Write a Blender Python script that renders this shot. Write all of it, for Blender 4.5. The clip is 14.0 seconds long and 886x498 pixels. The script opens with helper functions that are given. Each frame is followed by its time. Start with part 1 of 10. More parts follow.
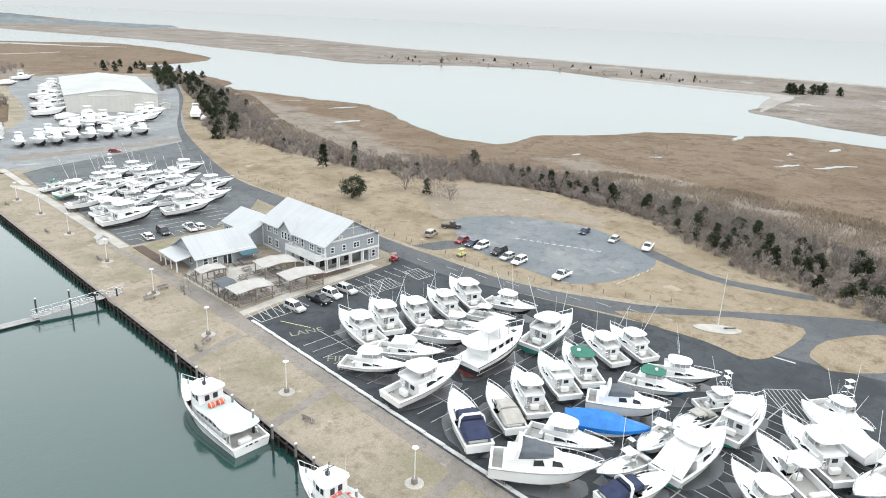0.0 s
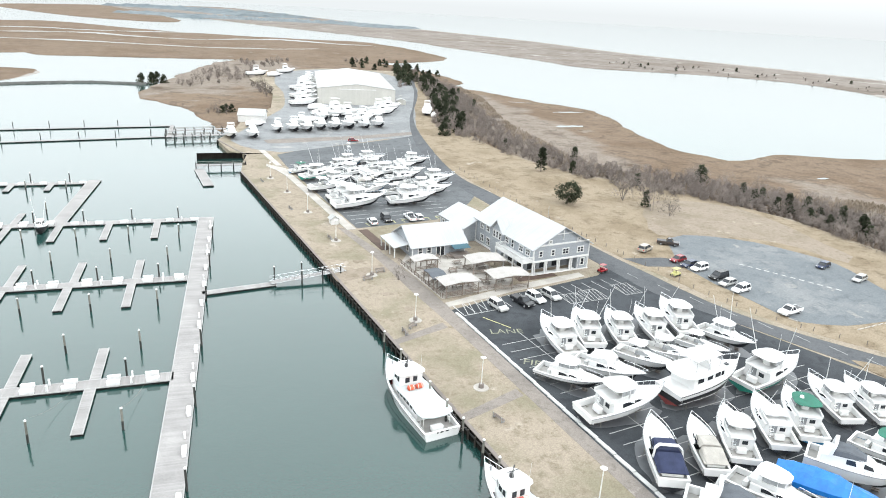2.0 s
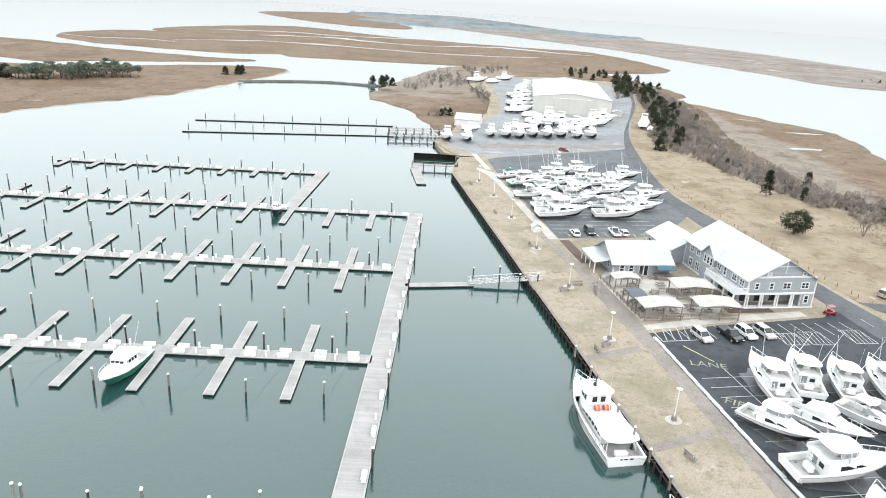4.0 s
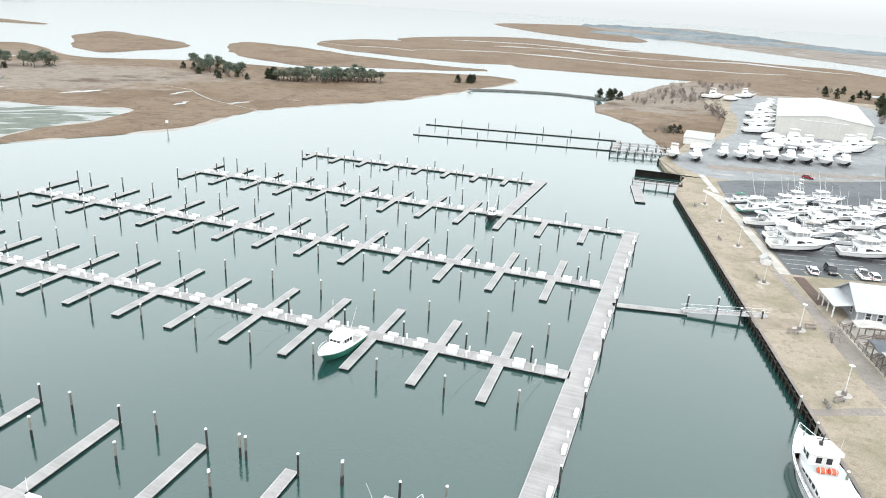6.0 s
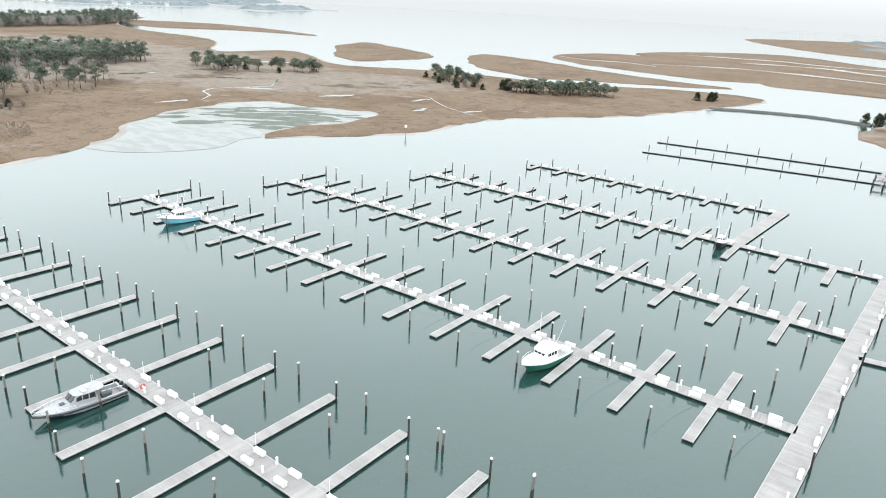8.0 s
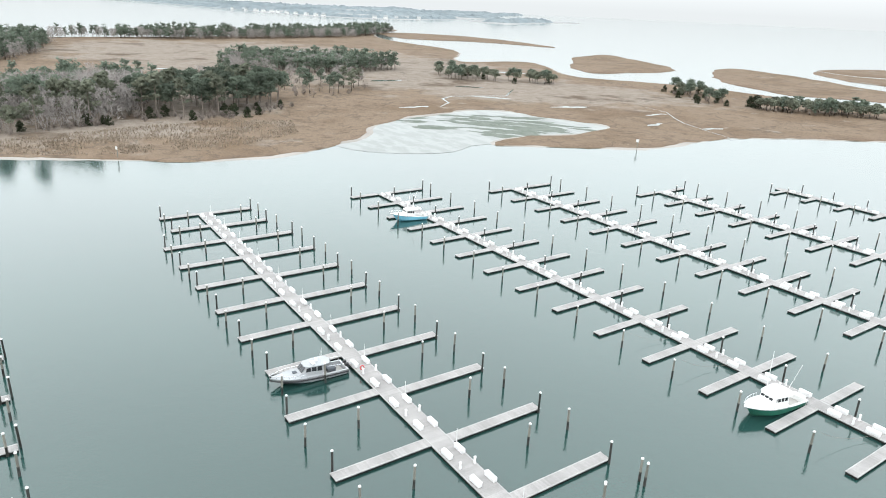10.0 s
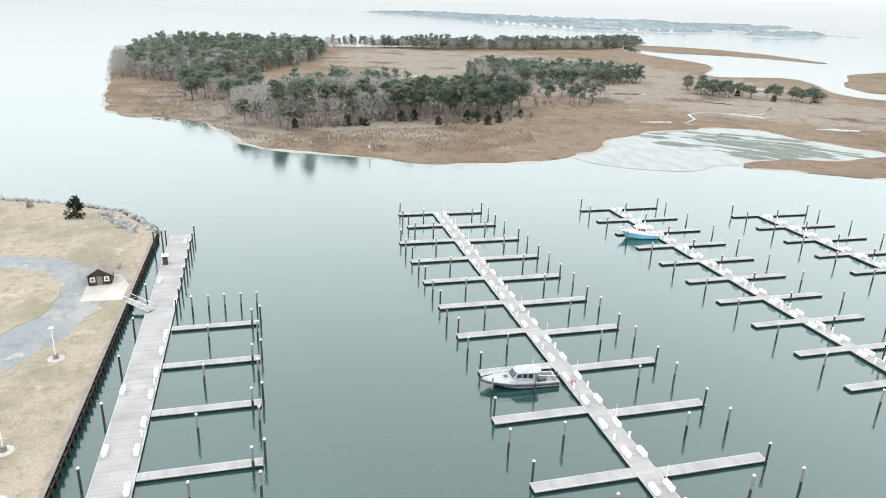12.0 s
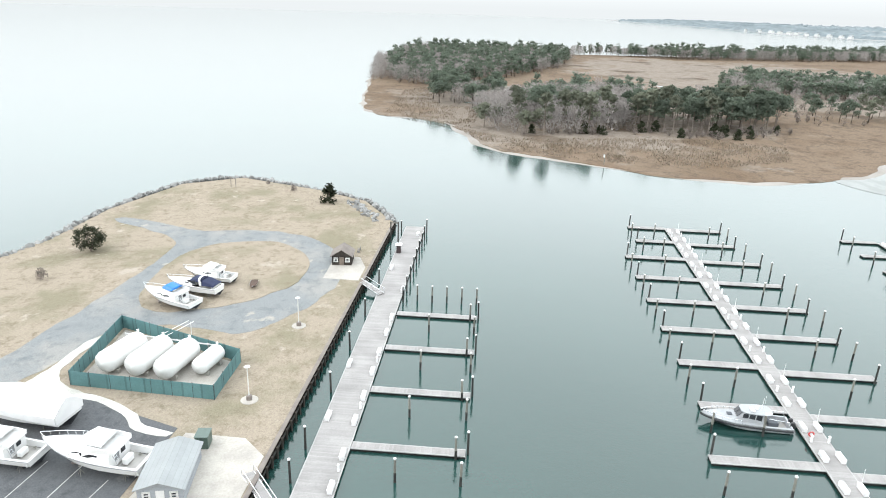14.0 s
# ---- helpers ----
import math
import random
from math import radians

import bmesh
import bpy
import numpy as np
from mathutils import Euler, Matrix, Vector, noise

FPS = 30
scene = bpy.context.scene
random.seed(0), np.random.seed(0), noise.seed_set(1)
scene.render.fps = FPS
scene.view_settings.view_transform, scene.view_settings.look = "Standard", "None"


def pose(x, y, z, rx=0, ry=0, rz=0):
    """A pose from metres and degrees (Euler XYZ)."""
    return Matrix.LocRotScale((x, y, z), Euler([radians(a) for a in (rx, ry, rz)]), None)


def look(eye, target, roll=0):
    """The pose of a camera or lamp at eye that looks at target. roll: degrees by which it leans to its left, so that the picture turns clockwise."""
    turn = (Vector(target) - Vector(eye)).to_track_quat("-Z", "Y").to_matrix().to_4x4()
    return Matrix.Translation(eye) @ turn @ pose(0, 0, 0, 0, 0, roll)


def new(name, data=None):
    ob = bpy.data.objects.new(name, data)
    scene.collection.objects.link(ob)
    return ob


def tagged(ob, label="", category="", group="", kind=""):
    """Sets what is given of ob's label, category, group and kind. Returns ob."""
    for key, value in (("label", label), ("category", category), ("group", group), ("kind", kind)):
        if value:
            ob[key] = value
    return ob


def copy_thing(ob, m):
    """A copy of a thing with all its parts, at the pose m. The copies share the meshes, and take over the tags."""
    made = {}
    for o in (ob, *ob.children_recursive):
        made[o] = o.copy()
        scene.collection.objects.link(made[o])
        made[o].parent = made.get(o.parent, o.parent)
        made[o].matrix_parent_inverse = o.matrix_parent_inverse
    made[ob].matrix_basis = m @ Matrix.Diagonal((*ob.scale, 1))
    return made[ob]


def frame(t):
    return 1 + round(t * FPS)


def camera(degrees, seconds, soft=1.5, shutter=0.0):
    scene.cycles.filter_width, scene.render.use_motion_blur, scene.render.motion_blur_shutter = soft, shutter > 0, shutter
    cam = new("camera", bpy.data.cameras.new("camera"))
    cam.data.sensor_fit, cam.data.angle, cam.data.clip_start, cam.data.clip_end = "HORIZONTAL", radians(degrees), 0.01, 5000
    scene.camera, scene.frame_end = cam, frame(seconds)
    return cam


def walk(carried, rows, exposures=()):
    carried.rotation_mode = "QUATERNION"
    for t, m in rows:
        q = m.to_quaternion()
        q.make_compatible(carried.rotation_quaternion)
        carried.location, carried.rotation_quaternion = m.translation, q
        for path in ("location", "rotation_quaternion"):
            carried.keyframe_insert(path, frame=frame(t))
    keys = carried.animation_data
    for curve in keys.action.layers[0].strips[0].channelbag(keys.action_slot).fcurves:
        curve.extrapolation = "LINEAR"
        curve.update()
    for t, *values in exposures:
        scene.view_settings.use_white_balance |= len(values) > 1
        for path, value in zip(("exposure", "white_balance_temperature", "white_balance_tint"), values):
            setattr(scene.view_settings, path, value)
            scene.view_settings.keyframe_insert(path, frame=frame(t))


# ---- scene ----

# The camera hangs about 57 m over the basin and turns to its left.
cam = camera(65.60, 14.0, soft=1.0)
PATH = [
    (0, 0.00, 0.00, 57.75, 71.06, -2.40, -36.10),
    (0.5, 0.01, 0.20, 57.74, 70.93, -2.57, -31.33),
    (1, 0.00, 0.39, 57.72, 70.78, -2.81, -26.73),
    (1.5, -0.01, 0.58, 57.70, 70.63, -2.98, -22.13),
    (2, -0.03, 0.76, 57.67, 70.50, -3.04, -17.72),
    (4.5, -0.27, 1.56, 57.41, 70.13, -3.23, 4.32),
    (5, -0.34, 1.70, 57.34, 70.11, -3.15, 8.89),
    (5.5, -0.42, 1.84, 57.26, 70.09, -3.11, 13.52),
    (6, -0.52, 1.96, 57.17, 70.13, -3.18, 18.16),
    (6.5, -0.62, 2.08, 57.08, 70.15, -3.17, 22.86),
    (7, -0.72, 2.20, 56.98, 70.15, -3.15, 27.56),
    (7.5, -0.84, 2.30, 56.88, 70.16, -3.06, 32.23),
    (8, -0.97, 2.40, 56.77, 70.18, -2.98, 36.91),
    (10.5, -1.73, 2.80, 56.10, 70.30, -2.25, 60.58),
    (11, -1.91, 2.86, 55.95, 70.37, -2.20, 65.48),
    (11.5, -2.10, 2.92, 55.79, 70.43, -2.12, 70.35),
    (12, -2.29, 2.96, 55.63, 70.46, -1.97, 75.22),
    (12.5, -2.50, 3.00, 55.45, 70.49, -1.88, 80.11),
    (13, -2.71, 3.04, 55.27, 70.50, -1.73, 84.95),
    (13.5, -2.93, 3.06, 55.09, 70.48, -1.68, 89.82),
    (14, -3.17, 3.08, 54.89, 70.51, -1.60, 94.66),
]
walk(cam, [(t, pose(*row)) for t, *row in PATH], exposures=[(0, -0.19), (1.0, -0.08), (2.0, 0.04), (4.5, 0.05), (6.5, 0.0), (10.5, 0.0), (14.0, 0.04)])

# ---- light: an even overcast sky, brighter overhead, and a weak wide sun ----
SUN_HEIGHT, SUN_TURN = radians(38), radians(150)
world = bpy.data.worlds.new("overcast_sky")
scene.world = world
world.use_nodes = True
wn, wl = world.node_tree.nodes, world.node_tree.links
wn.clear()
w_out, w_bg = wn.new("ShaderNodeOutputWorld"), wn.new("ShaderNodeBackground")
sky = wn.new("ShaderNodeTexSky")
sky.sky_type, sky.sun_disc, sky.sun_elevation, sky.sun_rotation = "NISHITA", False, SUN_HEIGHT, SUN_TURN
sky.dust_density, sky.air_density, sky.altitude = 6.0, 1.0, 0.0
sky_soft = wn.new("ShaderNodeMixRGB")
sky_soft.inputs[0].default_value = 0.93
w_geo, w_sep = wn.new("ShaderNodeTexCoord"), wn.new("ShaderNodeSeparateXYZ")
w_ramp = wn.new("ShaderNodeValToRGB")
w_ramp.color_ramp.elements[0].position, w_ramp.color_ramp.elements[0].color = 0.0, (6.0, 6.3, 6.42, 1)
w_ramp.color_ramp.elements[1].position, w_ramp.color_ramp.elements[1].color = 1.0, (16.4, 17.6, 18.2, 1)
for at_z, tone in ((0.03, (6.9, 7.25, 7.4, 1)), (0.12, (11.6, 12.2, 12.5, 1)), (0.25, (17.4, 18.4, 18.9, 1)), (0.42, (18.4, 19.5, 20.0, 1))):
    w_ramp.color_ramp.elements.new(at_z).color = tone
wl.new(w_geo.outputs["Generated"], w_sep.inputs[0])
wl.new(w_sep.outputs["Z"], w_ramp.inputs[0])
wl.new(sky.outputs[0], sky_soft.inputs[1])
wl.new(w_ramp.outputs[0], sky_soft.inputs[2])
wl.new(sky_soft.outputs[0], w_bg.inputs[0])
w_bg.inputs[1].default_value = 0.15
wl.new(w_bg.outputs[0], w_out.inputs[0])

sun = new("sun", bpy.data.lights.new("sun", "SUN"))
sun.data.energy, sun.data.angle, sun.data.color = 0.9, radians(25), (1.0, 0.97, 0.93)
sun.matrix_world = look((0, 0, 300), (300 * -math.sin(SUN_TURN), 300 * -math.cos(SUN_TURN), 300 - 300 * math.tan(SUN_HEIGHT)))

from mathutils.geometry import delaunay_2d_cdt


# ---- helpers for materials and meshes ----
def mat(name, col, col2=None, rough=0.6, metal=0.0, big=0.15, fine=3.0, bump=0.0, spec=0.5, world_size=False, stretch=(1, 1, 1), detail=6.0, mix=(0.35, 0.65), speck=0.12, shade=0.0):
    """A procedural surface: two colours mixed by large and fine noise, with relief. big and fine are noise scales per metre.
    shade: how far single objects differ in brightness."""
    m = bpy.data.materials.new(name)
    m.use_nodes = True
    n, l = m.node_tree.nodes, m.node_tree.links
    b = n["Principled BSDF"]
    b.inputs["Roughness"].default_value, b.inputs["Metallic"].default_value = rough, metal
    b.inputs["Specular IOR Level"].default_value = spec
    col2 = col2 or tuple(c * 0.8 for c in col)
    if world_size:
        src = n.new("ShaderNodeNewGeometry").outputs["Position"]
    else:
        src = n.new("ShaderNodeTexCoord").outputs["Object"]
    mp = n.new("ShaderNodeMapping")
    mp.inputs["Scale"].default_value = stretch
    l.new(src, mp.inputs[0])
    n1, n2 = n.new("ShaderNodeTexNoise"), n.new("ShaderNodeTexNoise")
    n1.inputs["Scale"].default_value, n1.inputs["Detail"].default_value = big, detail
    n2.inputs["Scale"].default_value, n2.inputs["Detail"].default_value = fine, 7
    for k in (n1, n2):
        l.new(mp.outputs[0], k.inputs[0])
    ramp = n.new("ShaderNodeValToRGB")
    ramp.color_ramp.elements[0].position, ramp.color_ramp.elements[1].position = mix
    ramp.color_ramp.elements[0].color, ramp.color_ramp.elements[1].color = (*col, 1), (*col2, 1)
    l.new(n1.outputs[0], ramp.inputs[0])
    hs = n.new("ShaderNodeHueSaturation")
    l.new(ramp.outputs[0], hs.inputs["Color"])
    rng = n.new("ShaderNodeMapRange")
    rng.inputs["To Min"].default_value, rng.inputs["To Max"].default_value = 1 - speck * 2, 1 + speck * 2
    l.new(n2.outputs[0], rng.inputs[0])
    val = rng.outputs[0]
    if shade:
        info, mul, r2 = n.new("ShaderNodeObjectInfo"), n.new("ShaderNodeMath"), n.new("ShaderNodeMapRange")
        mul.operation = "MULTIPLY"
        r2.inputs["To Min"].default_value, r2.inputs["To Max"].default_value = 1 - shade, 1 + shade
        l.new(info.outputs["Random"], r2.inputs[0])
        l.new(r2.outputs[0], mul.inputs[0])
        l.new(val, mul.inputs[1])
        val = mul.outputs[0]
    l.new(val, hs.inputs["Value"])
    l.new(hs.outputs[0], b.inputs["Base Color"])
    if bump:
        bp = n.new("ShaderNodeBump")
        bp.inputs["Strength"].default_value, bp.inputs["Distance"].default_value = bump, 0.05
        l.new(n2.outputs[0], bp.inputs["Height"])
        l.new(bp.outputs[0], b.inputs["Normal"])
    return m


def banded(m, per_metre, axis, depth=0.5, dark=0.75):
    """Adds narrow joints across a surface (boards, seams) in its own axes."""
    n, l = m.node_tree.nodes, m.node_tree.links
    b = n["Principled BSDF"]
    tc, sp, mu, fr, lt = n.new("ShaderNodeTexCoord"), n.new("ShaderNodeSeparateXYZ"), n.new("ShaderNodeMath"), n.new("ShaderNodeMath"), n.new("ShaderNodeMath")
    mu.operation, fr.operation, lt.operation = "MULTIPLY", "FRACT", "GREATER_THAN"
    mu.inputs[1].default_value, lt.inputs[1].default_value = per_metre, 0.1
    l.new(tc.outputs["Object"], sp.inputs[0])
    l.new(sp.outputs[axis], mu.inputs[0])
    l.new(mu.outputs[0], fr.inputs[0])
    l.new(fr.outputs[0], lt.inputs[0])
    # every board its own tone
    fl, wh, r = n.new("ShaderNodeMath"), n.new("ShaderNodeTexWhiteNoise"), n.new("ShaderNodeMapRange")
    fl.operation, wh.noise_dimensions = "FLOOR", "1D"
    l.new(mu.outputs[0], fl.inputs[0])
    l.new(fl.outputs[0], wh.inputs["W"])
    r.inputs["To Min"].default_value, r.inputs["To Max"].default_value = 1 - depth * 0.3, 1 + depth * 0.2
    l.new(wh.outputs["Value"], r.inputs[0])
    jn, mul, mx = n.new("ShaderNodeMapRange"), n.new("ShaderNodeMath"), n.new("ShaderNodeMixRGB")
    jn.inputs["To Min"].default_value, jn.inputs["To Max"].default_value = dark, 1.0
    l.new(lt.outputs[0], jn.inputs[0])
    mul.operation, mx.blend_type = "MULTIPLY", "MULTIPLY"
    l.new(jn.outputs[0], mul.inputs[0])
    l.new(r.outputs[0], mul.inputs[1])
    mx.inputs[0].default_value = 1
    was = b.inputs["Base Color"].links[0].from_socket
    l.new(was, mx.inputs[1])
    l.new(mul.outputs[0], mx.inputs[2])
    l.new(mx.outputs[0], b.inputs["Base Color"])
    return m


def link_mesh(name, bm, material, smooth=False):
    me = bpy.data.meshes.new(name)
    bm.to_mesh(me)
    bm.free()
    me.materials.append(material)
    if smooth:
        me.shade_smooth()
    return new(name, me)


def part(name, bm, material, parent, label="", smooth=False):
    """Links a bmesh as one mesh object under a thing or a part."""
    ob = link_mesh(name, bm, material, smooth)
    ob.parent = parent
    return tagged(ob, label)


def thing(name, label, category, group="", kind=""):
    return tagged(new(name), label, category, group, kind)


def box(bm, c, s, rz=0.0, bevel=0.0, taper=(1, 1)):
    """A box with centre c and size s, turned by rz degrees; taper narrows its top."""
    r = bmesh.ops.create_cube(bm, size=1.0)["verts"]
    for v in r:
        k = taper if v.co.z > 0 else (1, 1)
        v.co = Vector((v.co.x * s[0] * k[0], v.co.y * s[1] * k[1], v.co.z * s[2]))
    if bevel:
        edges = list({e for v in r for e in v.link_edges})
        out = bmesh.ops.bevel(bm, geom=edges, offset=bevel, segments=1, affect="EDGES", clamp_overlap=True)
        r = list({v for f in out["faces"] for v in f.verts} | {v for v in r if v.is_valid})
    bmesh.ops.transform(bm, matrix=pose(*c, 0, 0, rz), verts=r)
    return bm


def rod(bm, a, b, r0, r1=None, n=6):
    """A tapered round bar from a to b."""
    a, b = Vector(a), Vector(b)
    d = b - a
    if d.length < 1e-5:
        return bm
    m = Matrix.Translation((a + b) / 2) @ d.to_track_quat("Z", "Y").to_matrix().to_4x4()
    bmesh.ops.create_cone(bm, cap_ends=True, segments=n, radius1=r0, radius2=r0 if r1 is None else r1, depth=d.length, matrix=m)
    return bm


def pipe(bm, pts, r, n=5):
    for a, b in zip(pts, pts[1:]):
        rod(bm, a, b, r, r, n)
    return bm


def slab(bm, pts, z0, z1):
    """A plate over an outline, from z0 up to z1."""
    top = [bm.verts.new((x, y, z1)) for x, y in pts]
    low = [bm.verts.new((x, y, z0)) for x, y in pts]
    area = sum(a[0] * b[1] - b[0] * a[1] for a, b in zip(pts, pts[1:] + pts[:1]))
    f1 = bm.faces.new(top if area > 0 else top[::-1])
    bm.faces.new(low[::-1] if area > 0 else low)
    for i in range(len(pts)):
        j = (i + 1) % len(pts)
        q = (low[i], low[j], top[j], top[i])
        bm.faces.new(q if area > 0 else q[::-1])
    bmesh.ops.triangulate(bm, faces=[f for f in bm.faces if len(f.verts) > 4])
    return bm


def loft(bm, rings, close=False, caps=True):
    """Skins rings of equally many points."""
    vs = [[bm.verts.new(p) for p in r] for r in rings]
    k = len(vs[0])
    for a, b in zip(vs, vs[1:]):
        for i in range(k if close else k - 1):
            j = (i + 1) % k
            q = [a[i], a[j], b[j], b[i]]
            q = [v for n, v in enumerate(q) if v not in q[:n]]
            if len(q) > 2:
                bm.faces.new(q)
    if caps and close:
        bm.faces.new(vs[0][::-1])
        bm.faces.new(vs[-1])
    bmesh.ops.remove_doubles(bm, verts=bm.verts, dist=1e-4)
    bmesh.ops.recalc_face_normals(bm, faces=bm.faces)
    return bm


def curve_round(pts, step, amp=0.0, seed=0, closed=True):
    """A smooth outline through the points, with natural wobble."""
    out, n = [], len(pts)
    for i in range(n if closed else n - 1):
        p0, p1, p2, p3 = (Vector(pts[(i + k) % n]) if closed else Vector(pts[min(max(i + k, 0), n - 1)]) for k in (-1, 0, 1, 2))
        cuts = max(1, int((p2 - p1).length / step))
        for c in range(cuts):
            t = c / cuts
            p = 0.5 * (2 * p1 + (p2 - p0) * t + (2 * p0 - 5 * p1 + 4 * p2 - p3) * t * t + (3 * p1 - p0 - 3 * p2 + p3) * t**3)
            if amp:
                q = Vector((p.x / (step * 3), p.y / (step * 3), seed * 7.3))
                q2 = q * 3.1
                p = p + Vector((noise.noise(q) + 0.5 * noise.noise(q2), noise.noise(q + Vector((31, 7, 3))) + 0.5 * noise.noise(q2 + Vector((9, 5, 2))))) * amp
            out.append((p.x, p.y))
    return out


def sheet(name, pts, z, material, bank=0.0, drop=0.0, kind="structure", label="", category="", parent=None):
    """Ground over an outline at height z, with a bank that falls by drop over its width."""
    n = len(pts)
    area = sum(a[0] * b[1] - b[0] * a[1] for a, b in zip(pts, pts[1:] + pts[:1]))
    sign = 1 if area > 0 else -1
    low = []
    for i in range(n):
        d = Vector(pts[(i + 1) % n]) - Vector(pts[i - 1])
        d = d.normalized() if d.length > 1e-6 else Vector((1, 0))
        low.append((pts[i][0] + sign * d.y * bank, pts[i][1] - sign * d.x * bank, z - drop))
    ring = list(range(n)) if sign > 0 else list(range(n))[::-1]
    flat, _, faces, _, _, _ = delaunay_2d_cdt([Vector(p) for p in pts], [], [ring], 1, 1e-5)
    bm = bmesh.new()
    top = [bm.verts.new((p.x, p.y, z)) for p in flat]
    for f in faces:
        area = sum(flat[f[k - 1]].x * flat[f[k]].y - flat[f[k]].x * flat[f[k - 1]].y for k in range(len(f)))
        if abs(area) > 1e-7:
            bm.faces.new([top[k] for k in (f if area > 0 else f[::-1])])
    if drop:
        up = [bm.verts.new((*p, z)) for p in pts]
        dn = [bm.verts.new(p) for p in low]
        for i in range(n):
            j = (i + 1) % n
            q = (dn[i], dn[j], up[j], up[i])
            bm.faces.new(q if sign > 0 else q[::-1])
    ob = link_mesh(name, bm, material)
    if parent:
        ob.parent = parent
    return tagged(ob, label, category, kind=kind)


def turf(name, tones, patch_size=0.07, clump=0.55, fine=6.0, spots=0.0, bump=0.5, zones=(), ditch=None):
    """Grown ground: tones are (straw, green, dark, bare); broad patches, clumps and fine blades in noise of rising scale.
    zones are (x, y, half length, half width, degrees) of paler growth with ragged borders, its colours in the last two tones."""
    m = bpy.data.materials.new(name)
    m.use_nodes = True
    n, l = m.node_tree.nodes, m.node_tree.links
    b = n["Principled BSDF"]
    b.inputs["Roughness"].default_value, b.inputs["Specular IOR Level"].default_value = 0.95, 0.08
    pos = n.new("ShaderNodeNewGeometry").outputs["Position"]

    def grain(scale, detail, rough, shift=0.0, warp=0.0):
        k, mp = n.new("ShaderNodeTexNoise"), n.new("ShaderNodeMapping")
        mp.inputs["Location"].default_value = (shift, shift * 1.7, shift * 0.3)
        k.inputs["Scale"].default_value, k.inputs["Detail"].default_value, k.inputs["Roughness"].default_value = scale, detail, rough
        k.inputs["Distortion"].default_value = warp
        l.new(pos, mp.inputs[0])
        l.new(mp.outputs[0], k.inputs[0])
        return k.outputs[0]

    def span(src, lo, hi, to0=0.0, to1=1.0):
        r = n.new("ShaderNodeMapRange")
        for key, v in zip(("From Min", "From Max", "To Min", "To Max"), (lo, hi, to0, to1)):
            r.inputs[key].default_value = v
        l.new(src, r.inputs[0])
        return r.outputs[0]

    def blend(f, a, c):
        x = n.new("ShaderNodeMixRGB")
        l.new(f, x.inputs[0])
        for i, v in ((1, a), (2, c)):
            if isinstance(v, tuple):
                x.inputs[i].default_value = (*v, 1)
            else:
                l.new(v, x.inputs[i])
        return x.outputs[0]

    def calc(op, a, c):
        x = n.new("ShaderNodeMath")
        x.operation = op
        for i, v in enumerate((a, c)):
            if isinstance(v, (int, float)):
                x.inputs[i].default_value = v
            else:
                l.new(v, x.inputs[i])
        return x.outputs[0]

    broad, mid, small = grain(patch_size, 9, 0.62), grain(clump, 10, 0.72, 31.0), grain(fine, 6, 0.75, 77.0)
    col = blend(span(broad, 0.47, 0.62), tones[0], tones[1])
    col = blend(span(mid, 0.5, 0.68), col, tones[2])
    if spots:
        col = blend(span(grain(patch_size * 2.2, 8, 0.66, 140.0), 0.66 - spots, 0.72 - spots), col, tones[3])
    if zones:
        near = None
        edge = span(grain(0.03, 9, 0.62, 210.0), 0.2, 0.8, -0.55, 0.55)
        for x, y, a, w, turn in zones:
            mp, ln = n.new("ShaderNodeMapping"), n.new("ShaderNodeVectorMath")
            mp.vector_type, ln.operation = "TEXTURE", "LENGTH"
            mp.inputs["Location"].default_value, mp.inputs["Rotation"].default_value, mp.inputs["Scale"].default_value = (x, y, 0), (0, 0, radians(turn)), (a, w, 1000)
            l.new(pos, mp.inputs[0])
            l.new(mp.outputs[0], ln.inputs[0])
            near = ln.outputs["Value"] if near is None else calc("MINIMUM", near, ln.outputs["Value"])
        pale = blend(span(mid, 0.42, 0.68), tones[4], tones[5])
        pale = blend(span(broad, 0.56, 0.66), pale, tones[2])
        col = blend(span(calc("ADD", near, edge), 1.08, 0.86), col, pale)
    if ditch:
        line = calc("ABSOLUTE", calc("SUBTRACT", grain(0.021, 5, 0.5, 300.0, 0.6), 0.5), 0.0)
        col = blend(span(line, 0.004, 0.0085, 0.4, 0.0), col, ditch)
    hs = n.new("ShaderNodeHueSaturation")
    l.new(col, hs.inputs["Color"])
    l.new(span(small, 0.25, 0.75, 0.66, 1.34), hs.inputs["Value"])
    l.new(hs.outputs[0], b.inputs["Base Color"])
    bp = n.new("ShaderNodeBump")
    bp.inputs["Strength"].default_value, bp.inputs["Distance"].default_value = bump, 0.12
    l.new(calc("ADD", mid, calc("MULTIPLY", small, 0.4)), bp.inputs["Height"])
    l.new(bp.outputs[0], b.inputs["Normal"])
    return m


def leafy(m, share=0.4):
    """Lets light through thin leaves in their own colour."""
    n, l = m.node_tree.nodes, m.node_tree.links
    b, out = n["Principled BSDF"], n["Material Output"]
    tl, mix = n.new("ShaderNodeBsdfTranslucent"), n.new("ShaderNodeMixShader")
    l.new(b.inputs["Base Color"].links[0].from_socket, tl.inputs[0])
    mix.inputs[0].default_value = share
    l.new(b.outputs[0], mix.inputs[1])
    l.new(tl.outputs[0], mix.inputs[2])
    l.new(mix.outputs[0], out.inputs["Surface"])
    return m


